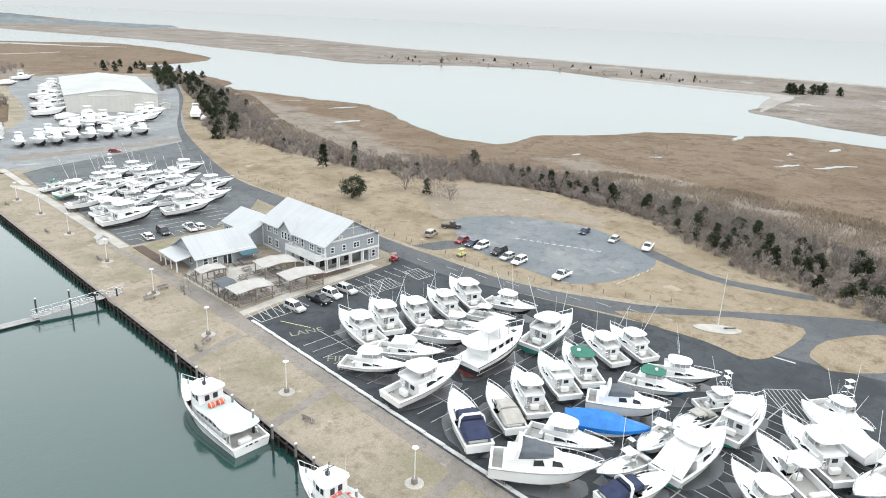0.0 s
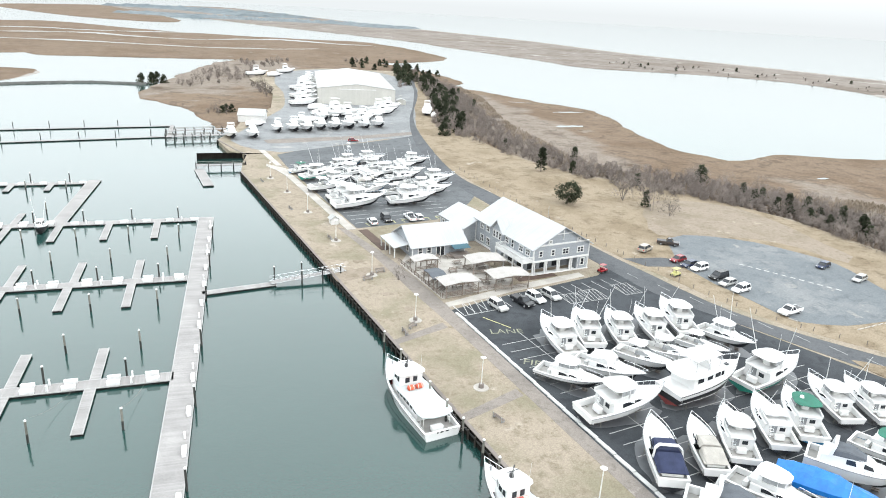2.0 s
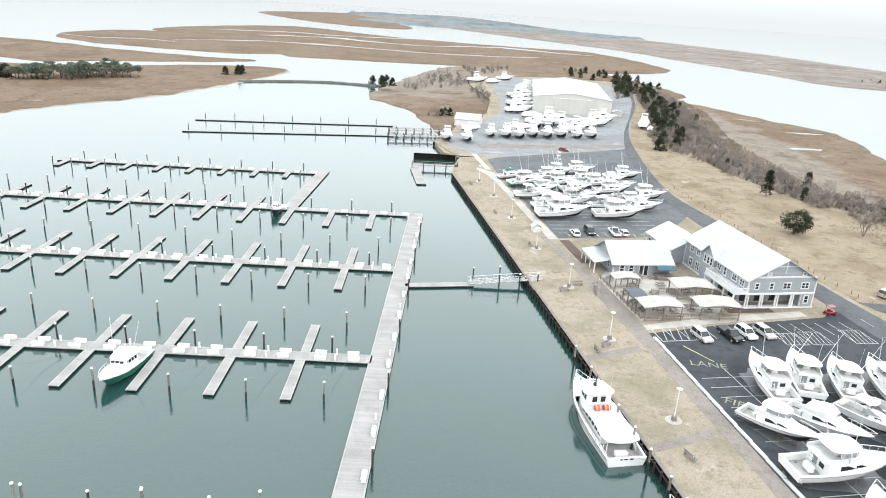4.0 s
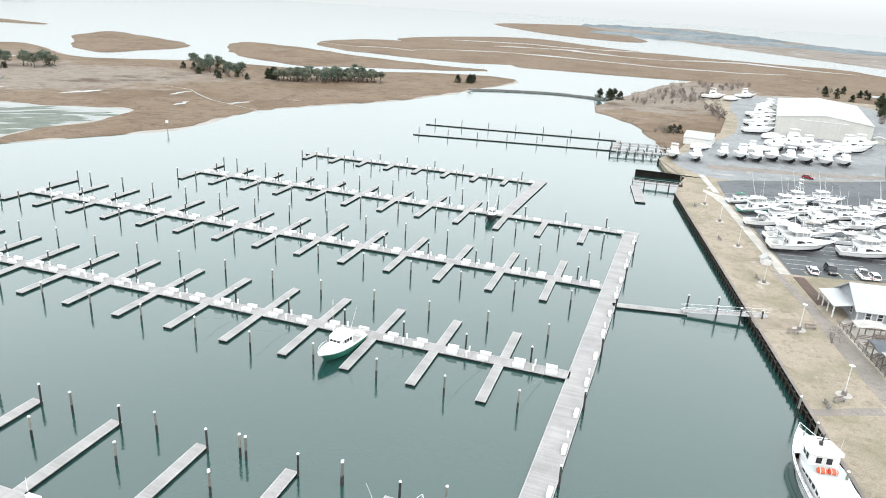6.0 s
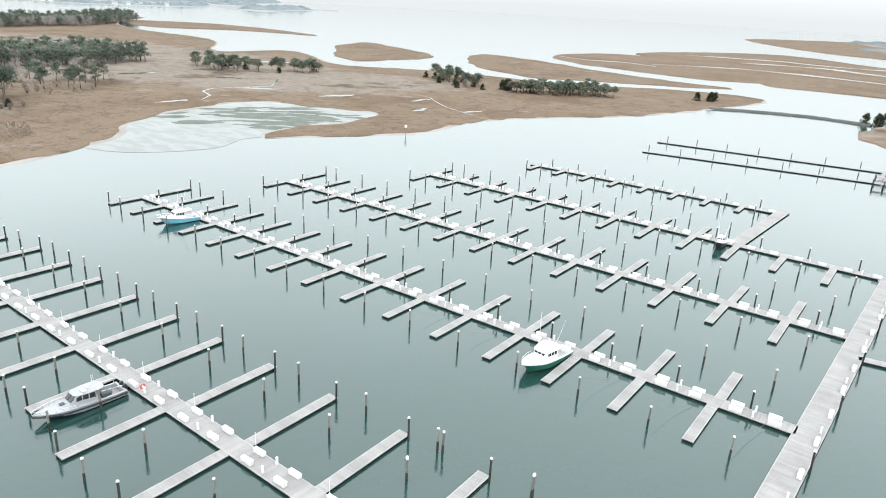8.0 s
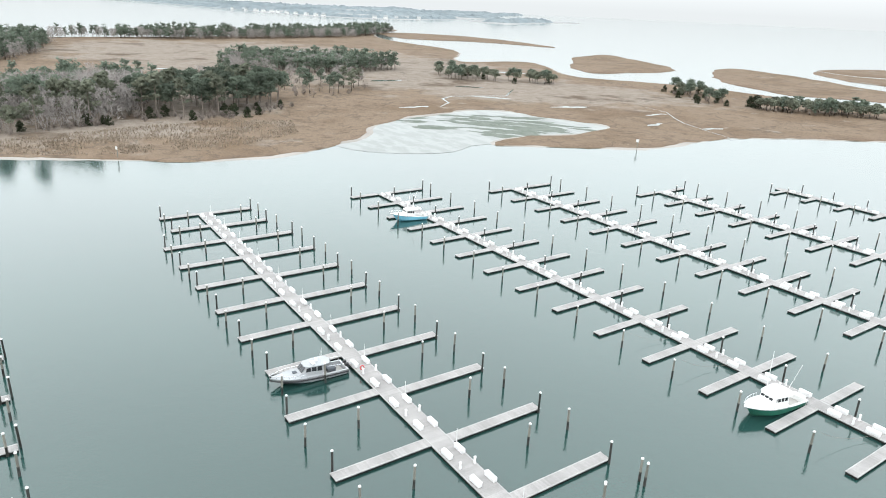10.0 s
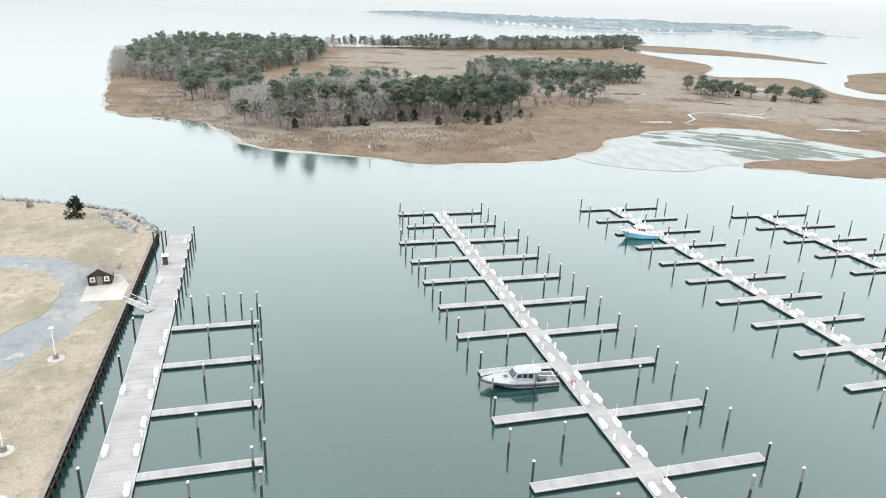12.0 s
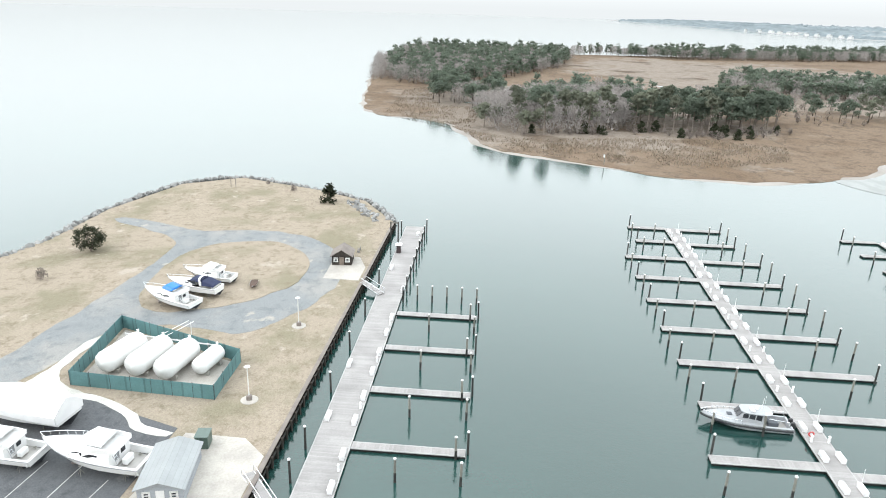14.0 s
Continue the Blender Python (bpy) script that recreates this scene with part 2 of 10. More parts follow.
def rippled(m, wide=0.35, small=2.2, lift=0.55):
    """Gives water a swell and small broken ripples in place of its plain relief."""
    n, l = m.node_tree.nodes, m.node_tree.links
    pos = n.new("ShaderNodeNewGeometry").outputs["Position"]
    out = []
    for scale, detail in ((wide, 3), (small, 4)):
        k = n.new("ShaderNodeTexNoise")
        k.inputs["Scale"].default_value, k.inputs["Detail"].default_value, k.inputs["Distortion"].default_value = scale, detail, 0.4
        l.new(pos, k.inputs[0])
        out.append(k.outputs[0])
    mix = n.new("ShaderNodeMixRGB")
    mix.inputs[0].default_value = 0.45
    l.new(out[0], mix.inputs[1])
    l.new(out[1], mix.inputs[2])
    bp = n.new("ShaderNodeBump")
    bp.inputs["Strength"].default_value, bp.inputs["Distance"].default_value = lift, 0.06
    l.new(mix.outputs[0], bp.inputs["Height"])
    l.new(bp.outputs[0], n["Principled BSDF"].inputs["Normal"])
    return m


# ---- materials ----
M_WATER = rippled(mat("harbour_water", (0.0165, 0.049, 0.0435), (0.012, 0.039, 0.035), rough=0.09, spec=0.8, big=0.012, fine=0.9, world_size=True, speck=0.03))
MARSH_TONES = [(0.162, 0.12, 0.087), (0.128, 0.09, 0.061), (0.09, 0.066, 0.048), (0.2, 0.172, 0.145), (0.21, 0.178, 0.15), (0.148, 0.12, 0.097)]
M_MARSH = turf("brown_marsh_grass", MARSH_TONES, 0.018, 0.16, 1.2, 0.04, 0.7, ditch=(0.06, 0.05, 0.04))
M_MARSH_WEST = turf("brown_marsh_and_tan_reeds", MARSH_TONES, 0.02, 0.16, 1.2, 0.04, 0.7, ((-412, 40, 120, 96, 20), (-640, 250, 260, 170, 20), (-380, 330, 120, 70, 40), (-330, -10, 50, 40, 0)), (0.06, 0.05, 0.04))
M_MARSH_EAST = turf("brown_marsh_and_reed_belt", MARSH_TONES, 0.02, 0.16, 1.2, 0.04, 0.7, ((148, 330, 180, 26, 86), (204, 105, 95, 22, 82), (10, 560, 130, 60, 70)), (0.06, 0.05, 0.04))
M_BLADE = leafy(mat("tan_reed_blades", (0.32, 0.265, 0.21), (0.24, 0.195, 0.15), rough=0.95, big=0.05, fine=1.5, world_size=True, speck=0.25, spec=0.05), 0.5)
M_GRASS = turf("dry_winter_grass", [(0.275, 0.234, 0.186), (0.2, 0.18, 0.13), (0.17, 0.142, 0.104), (0.325, 0.285, 0.24)], 0.075, 0.6, 5.0, 0.05)
M_DUNE = turf("dry_grass_bank", [(0.25, 0.205, 0.15), (0.195, 0.155, 0.108), (0.125, 0.096, 0.064), (0.31, 0.27, 0.22)], 0.06, 0.32, 3.0, 0.03)
M_SAND = mat("pale_sand", (0.311, 0.292, 0.272), (0.250, 0.229, 0.209), rough=0.95, big=0.06, fine=1.0, bump=0.3, world_size=True, spec=0.1)
M_BARRIER = turf("grey_dune_grass", [(0.2, 0.175, 0.155), (0.15, 0.125, 0.105), (0.105, 0.09, 0.075), (0.3, 0.285, 0.265)], 0.012, 0.05, 0.3, 0.07)
M_YARD = turf("pale_worn_asphalt", [(0.23, 0.236, 0.24), (0.19, 0.196, 0.2), (0.155, 0.161, 0.166), (0.31, 0.3, 0.285)], 0.04, 0.3, 2.5, 0.05, 0.15)
M_MUD = mat("wet_mud_flat", (0.165, 0.177, 0.17), (0.115, 0.128, 0.118), rough=0.35, big=0.09, fine=0.4, bump=0.1, world_size=True, stretch=(1, 2.2, 1), mix=(0.44, 0.56), spec=0.5)
M_ASPHALT = turf("grey_asphalt", [(0.06, 0.065, 0.071), (0.044, 0.048, 0.053), (0.036, 0.039, 0.043), (0.1, 0.106, 0.112)], 0.06, 0.4, 8.0, 0.0, 0.15)
M_LOT = turf("faded_grey_asphalt", [(0.125, 0.131, 0.137), (0.1, 0.105, 0.11), (0.082, 0.087, 0.092), (0.17, 0.172, 0.175)], 0.05, 0.35, 6.0, 0.02, 0.15)
M_DRIVE = turf("pale_damp_gravel_drive", [(0.2, 0.21, 0.214), (0.245, 0.243, 0.235), (0.145, 0.156, 0.163), (0.3, 0.285, 0.26)], 0.09, 0.35, 4.0, 0.05, 0.3)
M_ROAD = turf("road_asphalt", [(0.105, 0.109, 0.115), (0.086, 0.09, 0.095), (0.07, 0.073, 0.078), (0.145, 0.145, 0.147)], 0.06, 0.5, 6.0, 0.03, 0.15)
M_PATH = turf("worn_path", [(0.225, 0.2, 0.18), (0.185, 0.165, 0.15), (0.15, 0.133, 0.12), (0.27, 0.245, 0.222)], 0.12, 0.9, 6.0, 0.03, 0.2)
M_TRACK = turf("trodden_pale_earth", [(0.245, 0.205, 0.165), (0.205, 0.17, 0.13), (0.16, 0.135, 0.1), (0.3, 0.26, 0.21)], 0.12, 0.8, 5.0, 0.04, 0.3)
M_GRAVEL = turf("wet_gravel_lot", [(0.15, 0.163, 0.172), (0.2, 0.207, 0.21), (0.108, 0.12, 0.13), (0.26, 0.255, 0.243)], 0.06, 0.28, 3.0, 0.05, 0.3)
M_CONCRETE = mat("pale_concrete", (0.4, 0.375, 0.34), (0.31, 0.29, 0.265), rough=0.85, big=0.3, fine=4.0, bump=0.2, world_size=True)
M_SHELL = mat("white_crushed_shell", (0.52, 0.51, 0.48), (0.4, 0.39, 0.36), rough=0.95, big=0.5, fine=6.0, bump=0.4, world_size=True, speck=0.2, spec=0.1)
M_PAINT = mat("white_road_paint", (0.408, 0.408, 0.396), (0.300, 0.300, 0.294), rough=0.7, big=0.8, fine=5.0, world_size=True)
M_YELLOW = mat("yellow_road_paint", (0.496, 0.480, 0.200), (0.400, 0.384, 0.176), rough=0.7, big=0.8, fine=5.0, world_size=True)
M_WET = mat("damp_asphalt_patch", (0.112, 0.119, 0.126), (0.081, 0.084, 0.091), rough=0.5, big=0.3, fine=2.0, world_size=True)
M_DECK = banded(mat("weathered_grey_decking", (0.3, 0.288, 0.282), (0.24, 0.23, 0.226), rough=0.85, big=0.25, fine=5.0, bump=0.2, stretch=(1, 1, 1)), 3.6, "X", 0.35, 0.86)
M_FASCIA = mat("dark_dock_side", (0.012, 0.012, 0.012), (0.02, 0.02, 0.019), rough=0.9, big=0.6, fine=4, spec=0.0)
M_RUB = mat("grey_dock_edge", (0.37, 0.365, 0.36), (0.29, 0.285, 0.28), rough=0.7, big=0.5, fine=4)
M_PILE = mat("dark_wet_piling", (0.028, 0.029, 0.028), (0.05, 0.05, 0.046), rough=0.8, big=1.5, fine=8, bump=0.4, shade=0.3, spec=0.1)
M_PILE_DRY = mat("weathered_piling", (0.180, 0.174, 0.153), (0.120, 0.120, 0.102), rough=0.85, big=1.0, fine=8, bump=0.4, shade=0.25)
M_CAP = mat("white_plastic", (0.656, 0.656, 0.656), (0.608, 0.608, 0.608), rough=0.4, big=1, fine=6, speck=0.03)
M_BULK = banded(mat("dark_timber_bulkhead", (0.010, 0.009, 0.008), (0.018, 0.016, 0.014), rough=0.9, big=0.4, fine=4, bump=0.4, spec=0.0), 3.0, "X", 0.8, 0.5)
M_ROOFGREY = mat("pale_blue_grey_deck_paint", (0.46, 0.5, 0.5), (0.4, 0.44, 0.44), rough=0.6, big=0.5, fine=4, speck=0.05)
M_RAFT = mat("faded_red_and_white_float", (0.5, 0.09, 0.07), (0.62, 0.55, 0.52), rough=0.6, big=1.6, fine=4, mix=(0.48, 0.56))
M_TIMBER = mat("weathered_timber", (0.201, 0.174, 0.155), (0.146, 0.126, 0.116), rough=0.85, big=0.8, fine=6, bump=0.3)
M_BROWN = mat("brown_timber", (0.19, 0.155, 0.127), (0.135, 0.108, 0.09), rough=0.8, big=0.8, fine=6, bump=0.3)
M_GEL = mat("white_gelcoat", (0.681, 0.681, 0.676), (0.640, 0.640, 0.635), rough=0.22, big=0.5, fine=3, speck=0.02)
M_GEL_OFF = mat("off_white_gelcoat", (0.623, 0.619, 0.599), (0.574, 0.570, 0.549), rough=0.3, big=0.5, fine=3, speck=0.03)
M_NONSKID = mat("pale_nonskid_deck", (0.37, 0.36, 0.34), (0.31, 0.3, 0.285), rough=0.7, big=1, fine=8, speck=0.04)
M_WRAP = mat("white_shrink_wrap", (0.714, 0.714, 0.714), (0.663, 0.663, 0.663), rough=0.35, big=0.6, fine=2, bump=0.5, speck=0.03)
M_GLASS = mat("dark_tinted_window", (0.018, 0.02, 0.024), (0.03, 0.034, 0.04), rough=0.06, big=0.5, fine=2)
M_CLEAR = mat("clear_vinyl_curtain", (0.3, 0.315, 0.32), (0.2, 0.21, 0.22), rough=0.15, big=1.2, fine=4)
M_NAVY = mat("navy_canvas", (0.012, 0.018, 0.05), (0.02, 0.028, 0.07), rough=0.85, big=1, fine=10, bump=0.2)
M_BLACK = mat("black_paint", (0.015, 0.015, 0.017), (0.025, 0.025, 0.027), rough=0.4, big=1, fine=6)
M_GREYC = mat("charcoal_canvas", (0.09, 0.1, 0.115), (0.07, 0.078, 0.09), rough=0.85, big=1, fine=10, bump=0.2)
M_BEIGE = mat("taupe_canvas", (0.36, 0.34, 0.31), (0.3, 0.285, 0.26), rough=0.85, big=1, fine=10, bump=0.2)
M_BLUE = mat("bright_blue_tarpaulin", (0.013, 0.170, 0.527), (0.010, 0.136, 0.425), rough=0.4, big=0.7, fine=2, bump=0.6)
M_GREEN = mat("green_canvas", (0.012, 0.13, 0.085), (0.01, 0.1, 0.065), rough=0.7, big=1, fine=8)
M_TEAL = mat("teal_paint", (0.03, 0.09, 0.115), (0.025, 0.075, 0.1), rough=0.7, big=1, fine=6)
M_ANTI_B = mat("blue_bottom_paint", (0.02, 0.1, 0.2), (0.03, 0.14, 0.25), rough=0.85, big=0.8, fine=5, speck=0.15)
M_ANTI_K = mat("black_bottom_paint", (0.022, 0.024, 0.028), (0.04, 0.042, 0.046), rough=0.9, big=0.8, fine=5, speck=0.15, spec=0.1)
M_ANTI_G = mat("green_bottom_paint", (0.015, 0.16, 0.12), (0.02, 0.21, 0.16), rough=0.85, big=0.8, fine=5, speck=0.15)
M_ANTI_R = mat("red_bottom_paint", (0.16, 0.03, 0.03), (0.22, 0.05, 0.045), rough=0.85, big=0.8, fine=5, speck=0.15)
M_STEEL = mat("polished_metal_tube", (0.72, 0.73, 0.74), (0.62, 0.63, 0.64), rough=0.25, metal=0.8, big=1, fine=5)
M_GALV = mat("galvanised_metal", (0.375, 0.383, 0.390), (0.300, 0.307, 0.315), rough=0.45, metal=0.5, big=1, fine=6)
M_TEAK = mat("varnished_teak", (0.28, 0.13, 0.06), (0.2, 0.09, 0.04), rough=0.4, big=1, fine=10)
M_RED = mat("red_paint", (0.5, 0.03, 0.03), (0.4, 0.025, 0.025), rough=0.35, big=1, fine=5)
M_ORANGE = mat("orange_red_plastic", (0.62, 0.1, 0.04), (0.52, 0.08, 0.03), rough=0.45, big=1, fine=5)
M_ROOF = banded(mat("white_standing_seam_roof", (0.39, 0.40, 0.41), (0.355, 0.365, 0.375), rough=0.5, big=0.2, fine=2, speck=0.03), 2.2, "X", 0.15, 0.86)
M_ROOF_LONG = banded(mat("white_standing_seam_roof_long", (0.39, 0.40, 0.41), (0.355, 0.365, 0.375), rough=0.5, big=0.2, fine=2, speck=0.03), 2.2, "Y", 0.15, 0.86)
M_SIDING = banded(mat("grey_clapboard", (0.287, 0.308, 0.329), (0.260, 0.280, 0.301), rough=0.7, big=0.3, fine=4, speck=0.05), 5.5, "Z", 0.2, 0.72)
M_TRIM = mat("white_painted_trim", (0.600, 0.600, 0.593), (0.555, 0.555, 0.547), rough=0.5, big=0.6, fine=5, speck=0.04)
M_SHEDROOF = banded(mat("pale_metal_shed_roof", (0.355, 0.355, 0.345), (0.300, 0.300, 0.290), rough=0.5, big=0.06, fine=1, speck=0.05), 0.9, "Y", 0.12, 0.88)
M_SHEDWALL = banded(mat("cream_metal_cladding", (0.5, 0.49, 0.455), (0.45, 0.44, 0.41), rough=0.55, big=0.1, fine=1, speck=0.05), 2.0, "X", 0.15, 0.82)
M_CANOPY = mat("pale_shade_roof", (0.38, 0.36, 0.34), (0.31, 0.295, 0.28), rough=0.8, big=0.5, fine=4, bump=0.3)
M_FENCE = banded(mat("teal_fence_screen", (0.085, 0.185, 0.19), (0.07, 0.155, 0.16), rough=0.7, big=0.4, fine=4, bump=0.2), 0.35, "X", 0.25, 0.7)
M_TANK = mat("white_tank_paint", (0.640, 0.640, 0.628), (0.592, 0.592, 0.576), rough=0.35, big=0.5, fine=3, speck=0.03)
M_ROCK = mat("grey_riprap_rock", (0.252, 0.252, 0.246), (0.162, 0.162, 0.159), rough=0.9, big=0.8, fine=4, bump=0.5, shade=0.35)
M_TYRE = mat("tyre_rubber", (0.02, 0.02, 0.021), (0.03, 0.03, 0.031), rough=0.8, big=2, fine=10)
M_BARK = mat("grey_brown_bark", (0.21, 0.175, 0.15), (0.14, 0.118, 0.1), rough=0.95, big=1, fine=6, bump=0.5)
M_PINE = leafy(mat("pine_needles", (0.158, 0.19, 0.145), (0.128, 0.156, 0.122), rough=0.9, big=0.35, fine=1.6, speck=0.25, shade=0.3, spec=0.1), 0.5)
M_PINE_PALE = leafy(mat("pale_olive_pine_needles", (0.19, 0.2, 0.15), (0.15, 0.165, 0.125), rough=0.9, big=0.35, fine=1.6, speck=0.25, shade=0.3, spec=0.1))
M_CEDAR = leafy(mat("dark_cedar_foliage", (0.046, 0.055, 0.035), (0.062, 0.07, 0.044), rough=0.9, big=0.5, fine=2.2, speck=0.3, shade=0.25, spec=0.1))
M_TWIG = mat("bare_grey_twigs", (0.205, 0.177, 0.16), (0.14, 0.12, 0.108), rough=0.95, big=0.3, fine=1.5, speck=0.3, shade=0.3, spec=0.1)
M_TWIG_PALE = mat("pale_grey_twigs", (0.33, 0.305, 0.29), (0.245, 0.225, 0.213), rough=0.95, big=0.3, fine=1.5, speck=0.3, spec=0.1)
# both far woods carry distance haze in their blue-grey base colours
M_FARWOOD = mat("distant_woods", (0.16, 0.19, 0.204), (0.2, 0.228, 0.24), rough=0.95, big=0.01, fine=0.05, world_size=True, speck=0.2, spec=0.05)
M_HAZEWOOD = mat("haze_tinted_barrier_woods", (0.13, 0.152, 0.164), (0.17, 0.192, 0.202), rough=0.95, big=0.01, fine=0.05, world_size=True, speck=0.2, spec=0.05)
M_MULCH = mat("brown_mulch", (0.064, 0.042, 0.032), (0.090, 0.058, 0.045), rough=0.95, big=0.5, fine=4, world_size=True)
# far land: its pale grey has the distance haze mixed in
M_FARLAND = mat("haze_paled_far_marsh", (0.29, 0.29, 0.285), (0.24, 0.245, 0.245), rough=0.95, big=0.008, fine=0.05, world_size=True, spec=0.05)
M_FADED = mat("faded_yellow_lettering", (0.26, 0.26, 0.17), (0.13, 0.135, 0.11), rough=0.8, big=1.2, fine=5.0, world_size=True)
M_KERB = mat("white_painted_kerb", (0.55, 0.55, 0.54), (0.42, 0.42, 0.41), rough=0.8, big=0.5, fine=4.0, world_size=True)
M_GREYROOF = banded(mat("grey_metal_roof", (0.27, 0.285, 0.29), (0.235, 0.25, 0.255), rough=0.5, big=0.3, fine=3, speck=0.05), 1.6, "X", 0.15, 0.86)
M_POST = mat("grey_timber_post", (0.055, 0.048, 0.042), (0.034, 0.03, 0.027), rough=0.9, big=0.8, fine=6, bump=0.3, spec=0.1)

M_ALGAE = mat("green_grey_mud", (0.095, 0.112, 0.09), (0.14, 0.155, 0.135), rough=0.8, big=0.15, fine=0.8, world_size=True, speck=0.15, spec=0.2)

# ---- the large structure: water, marshes, beach and the marina's made ground ----
bm = bmesh.new()
bmesh.ops.create_circle(bm, cap_ends=True, segments=96, radius=4990)
ob = link_mesh("water", bm, M_WATER)
tagged(ob, "calm grey-green harbour water under an overcast sky", "water", kind="structure")

WEST = [(-119, 559), (-132, 466), (-147, 405), (-164, 366), (-185, 332), (-196, 304), (-197, 275), (-195, 246), (-212, 213), (-228, 187),
        (-236, 205), (-232, 240), (-240, 272), (-275, 262), (-312, 244), (-302, 189), (-285, 158), (-262, 140), (-248, 108), (-244, 82),
        (-253, 55), (-263, 36), (-276, 12), (-293, -4), (-322, -12), (-352, -26), (-378, -66), (-501, -88), (-707, -112), (-885, -106),
        (-925, 60), (-965, 260), (-1050, 420), (-1250, 600), (-1250, 740), (-1067, 590), (-910, 532), (-728, 516), (-592, 425), (-575, 494),
        (-530, 488), (-441, 443), (-356, 492), (-254, 504), (-183, 560)]
EAST = [(190, 564), (175, 503), (189, 463), (205, 426), (223, 390), (217, 340), (202, 284), (205, 260), (219, 243), (248, 256), (279, 244),
        (324, 235), (351, 214), (386, 194), (396, 168), (405, 110), (420, -60), (330, -220), (0, -200), (-60, -120), (40, -30), (55, 60), (25, 250), (8, 300),
        (-1, 342), (-16, 392), (-41, 432), (-32, 494), (6, 656), (68, 706), (148, 709)]
BARRIER = [(382, 809), (330, 1000), (282, 1172), (25, 1696), (-300, 2600), (42, 3245), (250, 2600), (421, 1808), (588, 1345), (635, 1000), (716, 810),
           (790, 561), (862, 340), (900, 60), (700, -200), (480, -100), (454, 173), (468, 238), (472, 265), (560, 300), (622, 326), (610, 375), (604, 427),
           (590, 487), (590, 587), (535, 654), (441, 694), (397, 721)]
ISLANDS = {
    "a": [(-402, 589), (-470, 704), (-398, 702), (-303, 658), (-213, 629), (-161, 615), (-262, 548), (-305, 527)],
    "b": [(-391, 750), (-425, 860), (-371, 952), (-177, 801), (-161, 704), (-271, 695)],
    "c": [(-155, 702), (-240, 860), (-397, 1019), (-271, 1317), (-71, 1151), (115, 1064), (214, 1044), (261, 826), (224, 738), (119, 689), (14, 695), (-96, 688)],
    "d": [(-527, 2132), (-420, 2500), (-295, 2600), (-150, 2000), (-60, 1560), (-130, 1480), (-300, 1650)],
    "e": [(-605, 607), (-646, 696), (-576, 674), (-497, 640), (-458, 585), (-462, 530), (-465, 490), (-509, 510), (-560, 560)],
    "f": [(-960, 590), (-917, 655), (-850, 708), (-780, 730), (-860, 752), (-1033, 760), (-1130, 680), (-1096, 620)],
}
tagged(sheet("sand_fringe", curve_round(WEST, 6, 3.6, 8), 0.25, M_SAND, 4.0, 0.4), "pale sand along the marsh edge", "sand")
tagged(sheet("marsh_west", curve_round(WEST, 5, 3.2, 1), 0.45, M_MARSH_WEST, 1.0, 0.5), "brown salt marsh point with sandy edge and pools", "marsh")
tagged(sheet("marsh_east", curve_round(EAST, 5, 3.6, 2), 0.45, M_MARSH_EAST, 2.0, 0.7), "brown salt marsh behind the marina", "marsh")
tagged(sheet("barrier_beach", curve_round(BARRIER, 14, 5.0, 3), 0.6, M_BARRIER, 6.0, 0.9), "low barrier beach with dune grass before the ocean", "beach")
for k, (key, pts) in enumerate(ISLANDS.items()):
    tagged(sheet("marsh_island", curve_round(pts, 12, 6.0, 4 + k), 0.4 + 0.05 * k, M_MARSH, 3.0, 0.6), "low brown marsh island between creeks", "marsh")


def creek(pts, w, z):
    """A winding tidal creek of uneven width, just above the marsh."""
    mid = curve_round(pts, 14, 9, 71, closed=False)
    left, right = [], []
    for i, p in enumerate(mid):
        d = (Vector(mid[min(i + 1, len(mid) - 1)]) - Vector(mid[max(i - 1, 0)])).normalized()
        h = w * (0.6 + 0.8 * noise.noise(Vector((p[0] * 0.02, p[1] * 0.02, 5.0)))) * min(1.0, 0.15 + min(i, len(mid) - 1 - i) / 5)
        left.append((p[0] - d.y * h, p[1] + d.x * h))
        right.append((p[0] + d.y * h, p[1] - d.x * h))
    tagged(sheet("tidal_creek", left + right[::-1], z, M_WATER), "pale tidal creek winding through the marsh", "water")


creek([(-250, 990), (-158, 1030), (-89, 985), (-16, 968), (91, 1030), (161, 977), (225, 960)], 11, 0.53)
creek([(-300, 803), (-257, 850), (-185, 880), (-100, 860), (20, 830), (130, 870)], 8, 0.53)
creek([(-340, 1060), (-236, 1110), (-130, 1092), (-20, 1130), (60, 1075)], 12, 0.53)
creek([(-420, 800), (-372, 780), (-330, 800), (-270, 770)], 6, 0.48)
creek([(-330, 225), (-360, 262), (-352, 300), (-390, 330)], 2.2, 0.49)
creek([(-196, 300), (-232, 318), (-262, 344), (-300, 350)], 2.0, 0.49)
OCEAN_SIDE = [(432, 1808), (588, 1352), (640, 1000), (722, 810), (796, 561), (868, 340), (905, 60), (880, 60), (845, 340), (775, 555), (700, 800), (622, 990), (572, 1335), (415, 1795)]
tagged(sheet("ocean_beach", curve_round(OCEAN_SIDE, 20, 2.0, 11), 0.72, M_SAND), "pale sand beach along the ocean", "beach")
LAGOON_SAND = [(590, 500), (606, 425), (612, 375), (624, 322), (560, 296), (478, 266), (500, 277), (560, 306), (609, 331), (602, 378), (597, 430), (582, 492)]
tagged(sheet("lagoon_beach", curve_round(LAGOON_SAND, 9, 2.0, 12), 0.74, M_SAND, 5.0, 0.85), "pale sand at the lagoon's edge", "beach")
MUD = [(-230, 184), (-198, 240), (-225, 285), (-262, 290), (-318, 262), (-322, 215), (-300, 160), (-262, 125), (-236, 130), (-222, 160)]
tagged(sheet("mud_flat", curve_round(MUD, 6, 1.5, 13), 0.06, M_MUD), "pale wet mud flat with green algae", "mud")
random.seed(19)
